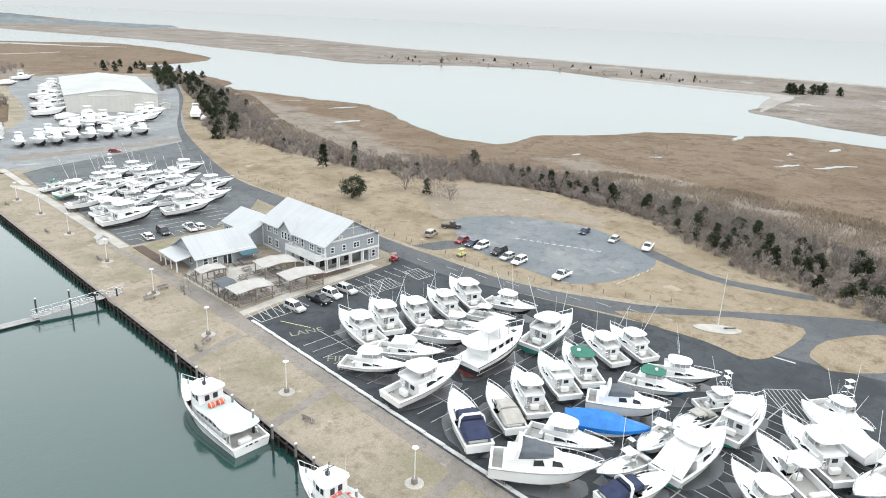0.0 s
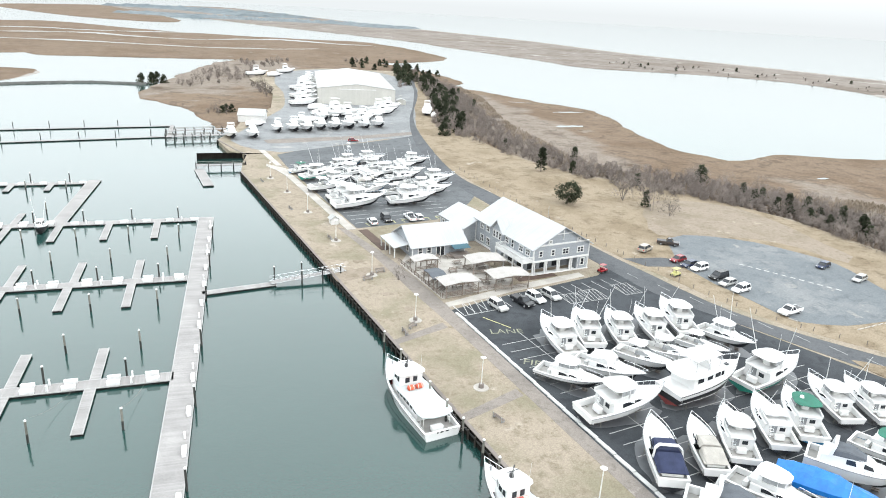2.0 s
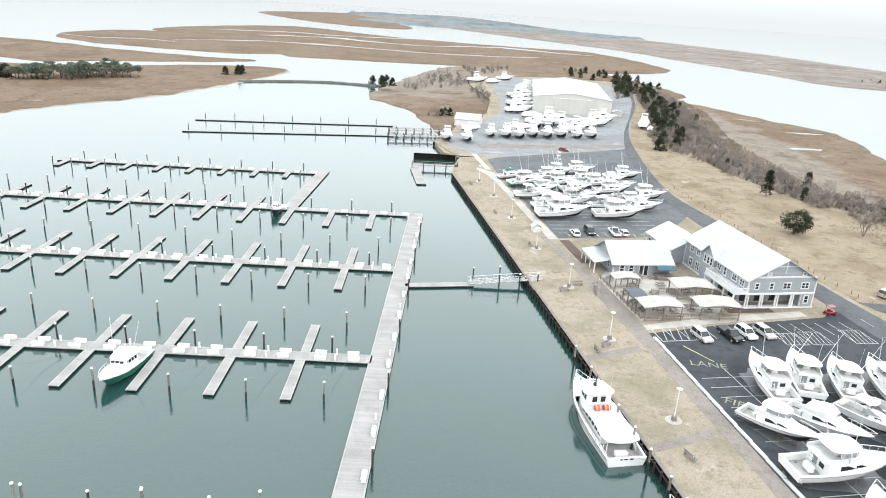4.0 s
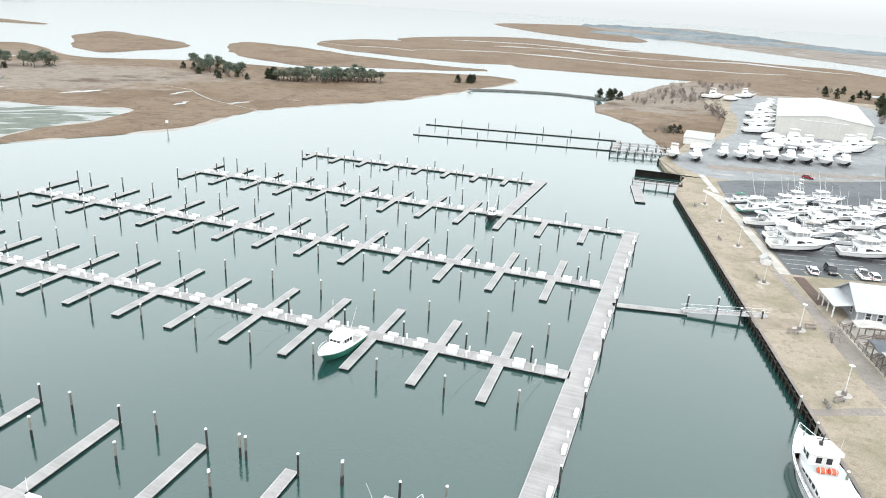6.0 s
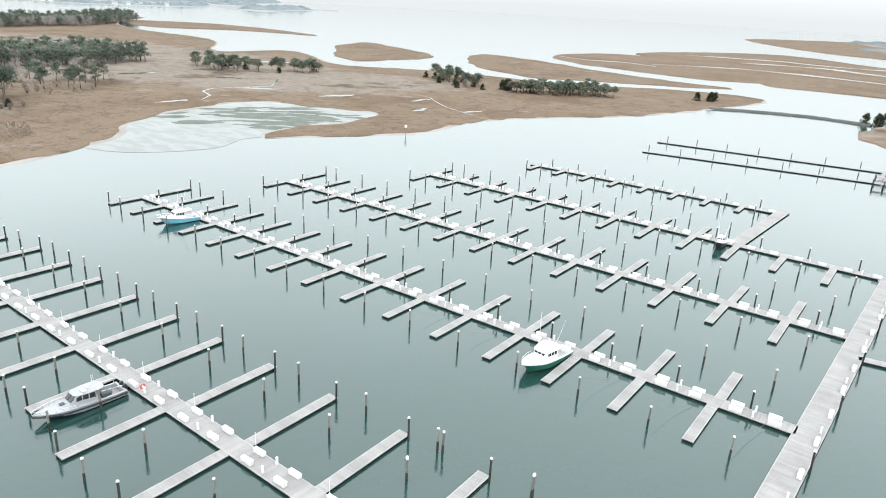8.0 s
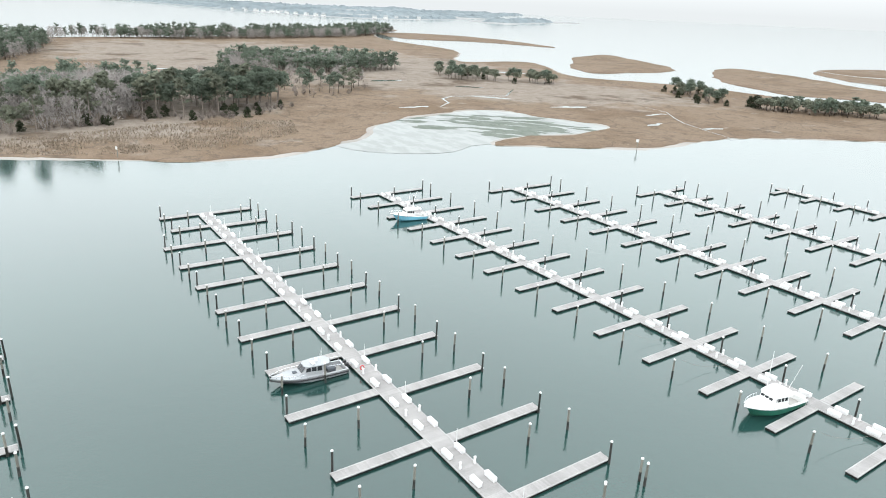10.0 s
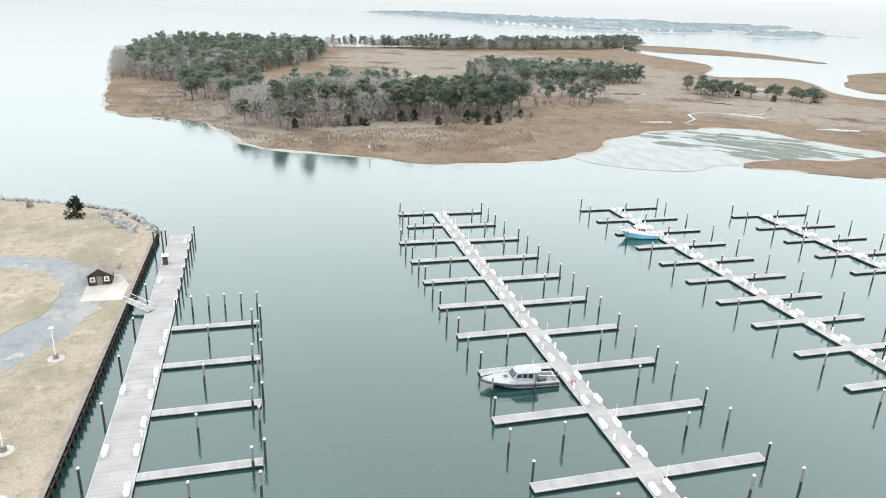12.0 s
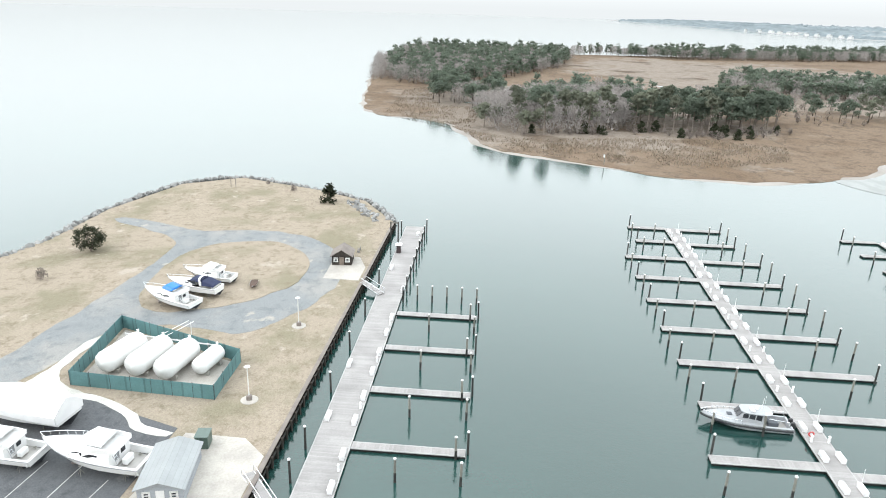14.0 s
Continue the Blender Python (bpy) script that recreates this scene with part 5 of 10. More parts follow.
def express(L=11.0, anti=None, stripe=None, canvas=None, label="", arch=True, front=None, tower=False, category="boat", hard=False):
    """A low express cruiser with a trunk cabin, raked screen and a canvas over the cockpit."""
    b = thing("cabin_cruiser", label, category, "boats stored on land")
    k = L / 12
    lines = hull_lines(L, 3.9 * k, 2.2, 3.0, rake=1.4, full=0.4)
    hull_parts(b, lines, anti or M_ANTI_K, None, stripe, 0.44, L)
    z = lambda x: at(lines, x)[1]  # noqa: E731
    tr = [(-0.6 * k, 1.55 * k, 1.35 * k, z(-0.6 * k) - 0.1, z(0) + 0.62), (1.4 * k, 1.3 * k, 1.05 * k, z(1.4 * k) - 0.02, z(0) + 0.6), (3.2 * k, 0.85 * k, 0.6 * k, z(3.2 * k) - 0.02, z(3.2 * k) + 0.3), (4.3 * k, 0.35 * k, 0.2 * k, z(4.3 * k) - 0.02, z(4.3 * k) + 0.08)]
    bm = bmesh.new()
    house(bm, tr)
    part("trunk_cabin", bm, M_GEL, b)
    panes(b, tr, [(0.2 * k, 1.3 * k)], 0.45, 0.8, slant=0.2)
    z0 = z(0) + 0.6
    sc = [(-1.6 * k, 1.6 * k, 1.45 * k, z0 - 0.3, z0 + 0.55), (-0.4 * k, 1.5 * k, 1.3 * k, z0 - 0.05, z0 + 0.62), (0.9 * k, 0.95 * k, 0.9 * k, z0 - 0.02, z0 + 0.06)]
    bm = bmesh.new()
    loft(bm, [[Vector((x, -wb, a)), Vector((x, -wt, c))] for x, wb, wt, a, c in sc] + [[Vector((x, wb, a)), Vector((x, wt, c))] for x, wb, wt, a, c in reversed(sc)])
    part("windscreen", bm, front or M_GLASS, b, "raked dark windscreen")
    hatch(b, lines, 2.4 * k)
    bm = bmesh.new()
    box(bm, (-0.9 * k, 0.5 * k, z0 - 0.35), (0.7, 0.9, 0.9), 0, 0.1, (0.7, 0.9))
    box(bm, (-2.2 * k, 0.5 * k, z0 - 0.5), (0.7, 1.0, 0.8), 0, 0.12)
    box(bm, (-5.1 * k, 0, z0 - 0.75), (0.7, 2.4 * k, 0.5), 0, 0.12)
    part("seat", bm, M_GEL_OFF, b)
    if arch:
        bm = bmesh.new()
        prof = [(-1.75, 0.0), (-1.6, 1.1), (-1.1, 1.5), (1.1, 1.5), (1.6, 1.1), (1.75, 0.0)]
        loft(bm, [[Vector((-3.0 * k + dx + 0.25 * h, y * k, z0 - 0.35 + h * 1.05)) for y, h in prof] for dx in (0.0, 0.45)])
        r = bmesh.ops.solidify(bm, geom=bm.faces[:], thickness=0.12)
        part("radar_arch", bm, M_GEL, b)
    if hard:
        bm = bmesh.new()
        slab(bm, curve_round([(-3.2 * k, -1.25 * k), (-0.6 * k, -1.2 * k), (-0.2 * k, 0), (-0.6 * k, 1.2 * k), (-3.2 * k, 1.25 * k)], 0.4), z0 + 1.5, z0 + 1.6)
        part("hard_top", bm, M_GEL, b)
        bm = bmesh.new()
        for x in (-2.9 * k, -0.9 * k):
            for s in (1, -1):
                rod(bm, (x - 0.2, s * 1.5 * k, z0 - 0.3), (x, s * 1.2 * k, z0 + 1.52), 0.045, 0.045, 5)
        part("top_frame", bm, M_STEEL, b)
    if canvas:
        for xa, xb, w0, w1, h0, h1 in ((-2.7 * k, -0.3 * k, 1.6 * k, 1.45 * k, 0.7, 0.6), (-5.6 * k, -3.0 * k, 1.72 * k, 1.72 * k, -0.3, 0.55)):
            bm = bmesh.new()
            house(bm, [(xa, w0, w0 * 0.8, z0 - 0.4 if xa < -3 * k else z0 + 0.2, z0 + h0), ((xa + xb) / 2, (w0 + w1) / 2, w1 * 0.85, z0 - 0.3 if xa < -3 * k else z0 + 0.35, z0 + (h0 + h1) / 2 + 0.12), (xb, w1, w1 * 0.85, z0 - 0.3 if xa < -3 * k else z0 + 0.4, z0 + h1 + 0.05)])
            part("canvas_cover", bm, canvas, b, "fitted canvas cover")
    bow_rail(b, lines, 0.6 * k, 0.5)
    if tower:
        bm = bmesh.new()
        for x, w in ((-2.4 * k, 1.45 * k), (-0.4 * k, 1.35 * k)):
            for s in (1, -1):
                rod(bm, (x, s * w, z0 - 0.2), (-1.3 * k + (x + 1.3 * k) * 0.45, s * 0.6, z0 + 4.0), 0.035, 0.03, 5)
        for h, f in ((1.7, 0.42), (4.0, 1.0)):
            pts = [(-1.3 * k + dx * (1 - 0.55 * f), s * (1.4 * k + (0.6 - 1.4 * k) * f), z0 + h) for dx, s in ((-1.1 * k, -1), (-1.1 * k, 1), (0.9 * k, 1), (0.9 * k, -1))]
            pipe(bm, pts + pts[:1], 0.03, 4)
        part("tower_frame", bm, M_STEEL, b)
        bm = bmesh.new()
        slab(bm, [(-2.4 * k, -1.2 * k), (-0.2 * k, -1.1 * k), (-0.2 * k, 1.1 * k), (-2.4 * k, 1.2 * k)], z0 + 1.68, z0 + 1.75)
        box(bm, (-1.3 * k, 0, z0 + 4.05), (0.9, 1.1, 0.06), 0, 0.02)
        part("tower_top", bm, M_GEL, b)
        outriggers(b, -1.0 * k, 1.4 * k, z0 + 0.6, 7.0)
    return b


def covered(L, material, label, peak=1.9):
    """A boat under a tight cover that falls from a ridge to its sheer."""
    b = thing("covered_boat", label, "boat", "boats stored on land")
    k = L / 12
    lines = hull_lines(L, 3.9 * k, 2.2, 2.9)
    bm = bmesh.new()
    both(bm, strip(lines, 0, 1))
    part("bottom", bm, M_ANTI_K, b, "painted bottom", True)
    bm = bmesh.new()
    both(bm, strip(lines, 1, 2))
    s = lines[0]
    bm.faces.new([bm.verts.new(p) for p in (s[1], s[2], mirrored(s[2]), mirrored(s[1]))])
    part("hull", bm, M_GEL, b)
    bm = bmesh.new()
    rings = []
    for i, p in enumerate(lines):
        x, w, z = p[2]
        t = i / 14
        h = peak * (0.35 + 0.65 * math.sin(math.pi * min(1, max(0, (t + 0.12) / 0.95))) ** 0.8) * (1 if t < 0.6 else max(0.08, 1 - (t - 0.6) * 2.0))
        w2, skirt = w + 0.06, 0.75 * (1 - 0.5 * t)
        sag = 0.1 * math.sin(i * 2.1)
        rings.append([Vector(q) for q in ((x, -w2, z - skirt), (x, -w2, z + 0.04), (x, -w2 * 0.52, z + h * (0.62 + sag)), (x, 0, z + h), (x, w2 * 0.52, z + h * (0.62 - sag)), (x, w2, z + 0.04), (x, w2, z - skirt))])
    loft(bm, rings)
    bm.faces.new([bm.verts.new(p - Vector((0.04, 0, 0))) for p in rings[0]])
    part("cover", bm, material, b, "tight weather cover")
    return b


def trawler(L=13.0, label=""):
    """A dark-striped trawler with a long deckhouse and boat deck roof."""
    b = thing("trawler_yacht", label, "boat", "boats stored on land")
    k = L / 12
    lines = hull_lines(L, 4.3 * k, 2.45, 3.75, rake=0.9, full=0.4)
    hull_parts(b, lines, M_ANTI_R, M_GEL, M_BLACK, 0.0, L, 0.56, M_BLACK)
    bm = bmesh.new()
    both(bm, strip(lines, 1, 2, 0.1, 0.16, 0.03))
    part("boot_line", bm, M_GEL, b, "thin white boot line")
    z = at(lines, 0)[1]
    st = [(-3.8 * k, 1.75 * k, 1.68 * k, z - 0.3, z + 1.45), (1.6 * k, 1.6 * k, 1.5 * k, z, z + 1.45), (2.4 * k, 1.3 * k, 1.05 * k, z + 0.1, z + 1.25), (3.0 * k, 1.1 * k, 0.9 * k, z + 0.2, z + 0.75)]
    bm = bmesh.new()
    house(bm, st)
    part("deckhouse", bm, M_GEL, b)
    panes(b, st, [(-3.1 * k, -2.1 * k), (-1.4 * k, -0.5 * k), (0.0, 0.9 * k), (1.1 * k, 1.55 * k)], 0.42, 0.78)
    bm = bmesh.new()
    slab(bm, curve_round([(-4.8 * k, -1.9 * k), (0.8 * k, -1.8 * k), (1.9 * k, 0), (0.8 * k, 1.8 * k), (-4.8 * k, 1.9 * k)], 0.5), z + 1.48, z + 1.6)
    part("boat_deck", bm, M_GEL, b)
    fb = [(-0.8 * k, 1.4 * k, 1.4 * k, z + 1.6, z + 2.3), (1.2 * k, 1.2 * k, 1.1 * k, z + 1.6, z + 2.4), (1.7 * k, 0.8 * k, 0.7 * k, z + 1.6, z + 2.0)]
    bm = bmesh.new()
    house(bm, fb)
    part("flying_bridge", bm, M_GEL, b)
    bm = bmesh.new()
    slab(bm, [(-3.6 * k, -1.5 * k), (0.9 * k, -1.4 * k), (0.9 * k, 1.4 * k), (-3.6 * k, 1.5 * k)], z + 3.3, z + 3.38)
    part("hard_top", bm, M_GEL, b)
    bm = bmesh.new()
    for x in (-3.4 * k, -1.2 * k, 0.7 * k):
        for s in (1, -1):
            rod(bm, (x, s * 1.4 * k, z + 1.55), (x, s * 1.35 * k, z + 3.32), 0.04, 0.04, 5)
    part("top_frame", bm, M_STEEL, b)
    hatch(b, lines, 3.9 * k)
    bow_rail(b, lines, 1.0 * k, 0.8)
    return b


def motor_yacht(L=13.0, label="", canvas=None):
    """A rounded motor yacht with raised aft deck, dark side glass and a canvas-covered bridge."""
    b = thing("motor_yacht", label, "boat", "boats stored on land")
    k = L / 12
    lines = hull_lines(L, 4.3 * k, 2.6, 3.3, rake=1.4, full=0.4)
    hull_parts(b, lines, M_ANTI_K, None, None, 0.12, L)
    z = at(lines, 0)[1]
    st = [(-4.2 * k, 1.85 * k, 1.7 * k, z - 0.3, z + 0.95), (-1.0 * k, 1.75 * k, 1.5 * k, z - 0.1, z + 1.3), (1.0 * k, 1.55 * k, 1.15 * k, z, z + 1.25), (2.6 * k, 1.15 * k, 0.8 * k, z + 0.1, z + 0.5), (4.0 * k, 0.5 * k, 0.3 * k, z + 0.3, z + 0.42)]
    bm = bmesh.new()
    house(bm, st)
    part("saloon", bm, M_GEL, b, "", False)
    panes(b, st, [(-1.3 * k, -0.1 * k), (0.7 * k, 1.9 * k)], 0.4, 0.86, slant=0.25)
    bm = bmesh.new()
    house(bm, [(-3.0 * k, 1.6 * k, 1.35 * k, z + 1.0, z + 1.75), (-1.2 * k, 1.55 * k, 1.3 * k, z + 1.25, z + 2.0), (0.8 * k, 1.1 * k, 0.7 * k, z + 1.2, z + 1.45)])
    part("bridge_cover", bm, canvas or M_GREYC, b, "fitted charcoal canvas cover")
    bm = bmesh.new()
    prof = [(-1.75, 0.0), (-1.65, 1.3), (-1.2, 1.75), (1.2, 1.75), (1.65, 1.3), (1.75, 0.0)]
    loft(bm, [[Vector((-3.4 * k + dx + 0.2 * h, y * k, z + 0.85 + h)) for y, h in prof] for dx in (0.0, 0.4)])
    bmesh.ops.solidify(bm, geom=bm.faces[:], thickness=0.12)
    part("radar_arch", bm, M_GEL, b)
    hatch(b, lines, 3.2 * k)
    bow_rail(b, lines, 0.8 * k)
    return b


def workboat(L=19.0, label="", floats=False, beam=3.75):
    """A passenger fishing boat: high bow, tall wheelhouse forward, long low deckhouse roof, walk-round side decks."""
    b = thing("party_fishing_boat", label, "boat")
    k = L / 12
    B = beam * k
    lines = hull_lines(L, B, 2.45, 4.1, rake=1.2, full=0.42)
    hull_parts(b, lines, M_ANTI_R, None, None, 0.72, L, rail=M_BLACK, deck_m=M_GEL)
    bm = bmesh.new()
    both(bm, strip(lines, 1, 2, 0.52, 0.6, 0.03))
    part("rubbing_strake", bm, M_BLACK, b, "black rubbing strake")
    z = at(lines, -1.0 * k)[1]
    # deckhouse with dark side windows under a wide flat roof
    st = [(-3.5 * k, 1.3 * k, 1.27 * k, z - 0.85, z + 1.1), (1.2 * k, 1.3 * k, 1.25 * k, z - 0.85, z + 1.15)]
    bm = bmesh.new()
    house(bm, st)
    part("deckhouse", bm, M_GEL, b)
    panes(b, st, [(-3.2 * k + i * 0.72 * k, -2.7 * k + i * 0.72 * k) for i in range(6)], 0.5, 0.82)
    bm = bmesh.new()
    slab(bm, curve_round([(-5.0 * k, -1.44 * k), (-2.0 * k, -1.48 * k), (1.1 * k, -1.4 * k), (1.1 * k, 1.4 * k), (-2.0 * k, 1.48 * k), (-5.0 * k, 1.44 * k)], 1.2), z + 1.16, z + 1.27)
    part("deckhouse_roof", bm, M_ROOFGREY, b, "pale blue-grey flat roof")
    for sgn in (1, -1):
        bm = bmesh.new()
        box(bm, (-1.95 * k, sgn * 1.45 * k, z + 1.22), (6.1 * k, 0.1, 0.22), 0, 0.03)
        part("roof_edge", bm, M_GEL, b)
        for x in (-4.8 * k, -4.2 * k):
            bm = bmesh.new()
            rod(bm, (x, sgn * 1.32 * k, z - 0.85), (x, sgn * 1.32 * k, z + 1.2), 0.06, 0.06, 6)
            part("roof_post", bm, M_GEL, b)
    for x, y in ((-2.4 * k, 0.5 * k), (-3.2 * k, -0.4 * k), (-1.4 * k, -0.2 * k)):
        bm = bmesh.new()
        rod(bm, (x, y, z + 1.27), (x, y, z + 1.42), 0.28, 0.24, 10)
        part("vent", bm, M_GEL_OFF, b)
    # wheelhouse
    zw = at(lines, 2.0 * k)[1]
    wh = [(0.55 * k, 1.2 * k, 1.16 * k, z - 0.6, z + 3.1), (2.0 * k, 1.16 * k, 1.08 * k, z - 0.4, z + 3.15), (2.75 * k, 0.9 * k, 0.78 * k, zw - 0.3, z + 2.95)]
    bm = bmesh.new()
    house(bm, wh)
    part("wheelhouse", bm, M_GEL, b)
    panes(b, wh, [(0.75 * k, 1.2 * k), (1.35 * k, 1.85 * k), (2.05 * k, 2.5 * k)], 0.66, 0.88)
    for y in (-0.4, 0.4):
        bm = bmesh.new()
        box(bm, (0.53 * k, y * k, z + 2.1), (0.08, 0.44 * k, 0.85), 0, 0.02)
        part("aft_window", bm, M_GLASS, b)
    for y in (-0.42, 0, 0.42):
        bm = bmesh.new()
        box(bm, (2.76 * k, y * k, z + 2.35), (0.1, 0.34 * k, 0.6), 0, 0.02)
        part("window", bm, M_GLASS, b)
    bm = bmesh.new()
    slab(bm, curve_round([(0.35 * k, -1.28 * k), (1.9 * k, -1.24 * k), (2.85 * k, -0.82 * k), (3.0 * k, 0), (2.85 * k, 0.82 * k), (1.9 * k, 1.24 * k), (0.35 * k, 1.28 * k)], 0.7), z + 3.15, z + 3.26)
    part("wheelhouse_roof", bm, M_GEL, b)
    bm = bmesh.new()
    rod(bm, (1.7 * k, 0, z + 3.2), (1.5 * k, 0, z + 5.2), 0.14, 0.07, 6)
    rod(bm, (1.6 * k, -0.8, z + 4.3), (1.6 * k, 0.8, z + 4.3), 0.06, 0.06, 5)
    box(bm, (1.75 * k, 0, z + 3.5), (0.5, 0.4, 0.6), 0, 0.05)
    part("mast", bm, M_BLACK, b, "short black mast")
    bm = bmesh.new()
    rod(bm, (2.2 * k, 0.5, z + 3.25), (2.2 * k, 0.5, z + 3.6), 0.34, 0.28, 10)
    part("radar_dome", bm, M_CAP, b)
    for y in (-0.9, 0.9):
        bm = bmesh.new()
        rod(bm, (0.5 * k, y * k, z + 3.2), (0.35 * k, y * k, z + 6.4), 0.03, 0.015, 4)
        part("antenna", bm, M_CAP, b)
    # rafts behind the wheelhouse
    if floats:
        for x in (-0.2 * k, -1.35 * k):
            bm = bmesh.new()
            ring = [(x - 0.75, -1.15), (x + 0.75, -1.15), (x + 0.95, 0), (x + 0.75, 1.15), (x - 0.75, 1.15), (x - 0.95, 0)]
            pipe(bm, [(p[0], p[1], z + 1.45) for p in ring + ring[:1]], 0.2, 8)
            raft = part("life_float", bm, M_RAFT, b, "faded red and white ring-shaped life float")
            bm = bmesh.new()
            for i in range(5):
                box(bm, (x, -0.9 + i * 0.45, z + 1.32), (1.3, 0.1, 0.05))
            part("slat", bm, M_GEL_OFF, raft)
    else:
        for y in (-0.42, 0.42):
            bm = bmesh.new()
            rod(bm, (-0.55, y * k - 0.55, z + 1.6), (-0.55, y * k + 0.55, z + 1.6), 0.42, 0.42, 12)
            bmesh.ops.bevel(bm, geom=[e for e in bm.edges if abs(e.verts[0].co.y - e.verts[1].co.y) < 0.01], offset=0.12, segments=2, affect="EDGES")
            raft = part("life_raft", bm, M_ORANGE, b, "orange-red life raft")
            bm = bmesh.new()
            for o in (-0.3, 0.3):
                rod(bm, (-0.55, y * k + o - 0.04, z + 1.6), (-0.55, y * k + o + 0.04, z + 1.6), 0.435, 0.435, 12)
            part("strap", bm, M_GEL_OFF, raft)
    # cockpit and foredeck fittings
    bm = bmesh.new()
    box(bm, (-5.25 * k, 0.2 * k, z - 0.5), (0.8, 1.1 * k, 0.75), 0, 0.08)
    part("bait_bench", bm, M_GEL, b)
    for sgn in (1, -1):
        bm = bmesh.new()
        box(bm, (-2.6 * k, sgn * 1.5 * k, z - 0.62), (3.6 * k, 0.3, 0.45), 0, 0.05)
        part("side_bench", bm, M_GEL_OFF, b)
    bm = bmesh.new()
    box(bm, (3.9 * k, 0, at(lines, 3.9 * k)[1] + 0.28), (1.1, 1.0, 0.3), 0, 0.06)
    part("hatch", bm, M_GEL_OFF, b)
    bm = bmesh.new()
    rod(bm, (4.9 * k, 0, at(lines, 4.9 * k)[1]), (4.9 * k, 0, at(lines, 4.9 * k)[1] + 0.8), 0.14, 0.12, 8)
    rod(bm, (4.9 * k, -0.4, at(lines, 4.9 * k)[1] + 0.55), (4.9 * k, 0.4, at(lines, 4.9 * k)[1] + 0.55), 0.06, 0.06, 6)
    part("mooring_bitt", bm, M_GALV, b)
    bm = bmesh.new()
    for y, w in ((-0.55, 0.5), (0.1, 0.5), (0.6, 0.28)):
        box(bm, (-L / 2 - 0.02, y * k * 0.8, z - 0.55), (0.03, w, 0.22))
    part("transom_name", bm, M_BLACK, b, "dark illegible name bars")
    bow_rail(b, lines, 2.6 * k, 0.75)
    bm = bmesh.new()
    for sgn in (1, -1):
        pts = []
        for i in range(12):
            x = -5.8 * k + i * 0.75 * k
            w, zz = at(lines, x)
            pts.append(Vector((x, sgn * (w - 0.1), zz + 0.5)))
            rod(bm, (x, sgn * (w - 0.1), zz), pts[-1], 0.025, 0.025, 4)
        pipe(bm, pts, 0.03, 4)
    part("side_rail", bm, M_STEEL, b)
    return b


def small_boat(L=9.0, label=""):
    """A small white fishing boat with a half cabin and hard top."""
    b = thing("fishing_boat", label, "boat", "boats stored on land")
    k = L / 12
    lines = hull_lines(L, 4.1 * k, 2.3, 3.3)
    bm = bmesh.new()
    both(bm, strip(lines, 0, 1))
    part("bottom", bm, M_ANTI_K, b, "painted bottom", True)
    bm = bmesh.new()
    both(bm, strip(lines, 1, 2))
    s = lines[0]
    bm.faces.new([bm.verts.new(p) for p in (s[1], s[2], mirrored(s[2]), mirrored(s[1]))])
    part("hull", bm, M_GEL, b)
    bm = bmesh.new()
    loft(bm, [[Vector((p[2][0], -p[2][1], p[2][2] - 0.05)), Vector((p[2][0], 0, p[2][2] + 0.1)), Vector((p[2][0], p[2][1], p[2][2] - 0.05))] for p in lines])
    part("deck", bm, M_GEL, b)
    z = at(lines, 0)[1]
    st = [(-2.2 * k, 1.6 * k, 1.5 * k, z - 0.2, z + 1.5), (0.6 * k, 1.5 * k, 1.35 * k, z, z + 1.5), (1.5 * k, 1.2 * k, 0.9 * k, z, z + 0.9), (3.0 * k, 0.8 * k, 0.5 * k, z + 0.1, z + 0.5)]
    bm = bmesh.new()
    house(bm, st)
    part("cabin", bm, M_GEL, b)
    panes(b, st, [(-1.8 * k, 0.9 * k)], 0.55, 0.85, slant=0.2)
    bm = bmesh.new()
    house(bm, [(-1.9 * k, 1.4 * k, 1.3 * k, z + 1.5, z + 2.2), (0.5 * k, 1.2 * k, 1.0 * k, z + 1.5, z + 2.2)])
    part("flying_bridge", bm, M_GEL, b)
    bm = bmesh.new()
    slab(bm, [(-2.0 * k, -1.3 * k), (0.6 * k, -1.2 * k), (0.6 * k, 1.2 * k), (-2.0 * k, 1.3 * k)], z + 3.2, z + 3.28)
    for x in (-1.8 * k, 0.4 * k):
        for sy in (-1.15 * k, 1.15 * k):
            rod(bm, (x, sy, z + 2.1), (x, sy, z + 3.22), 0.05, 0.05, 4)
    part("hard_top", bm, M_GEL, b)
    return b


def make_stand():
    bm = bmesh.new()
    for a in (0, 120, 240):
        rod(bm, (0.38 * math.cos(radians(a)), 0.38 * math.sin(radians(a)), 0), (0, 0, 0.8), 0.035, 0.03, 5)
    rod(bm, (0, 0, 0.7), (0, 0, 1.25), 0.03, 0.03, 6)
    box(bm, (0, 0, 1.27), (0.3, 0.3, 0.06), 0, 0.01)
    return rooted("boat_stand", bm, M_PILE_DRY, "metal jack stand propping a boat", "stand", "boat stands")


def make_block():
    bm = bmesh.new()
    for i in range(3):
        box(bm, (0, 0, 0.08 + i * 0.16), (0.3 if i % 2 else 0.9, 0.9 if i % 2 else 0.3, 0.15), 0, 0.01)
    return rooted("keel_block", bm, M_TIMBER, "stacked timber block under a boat's keel", "block", "keel blocks")


MASTERS["stand"], MASTERS["block"] = make_stand(), make_block()

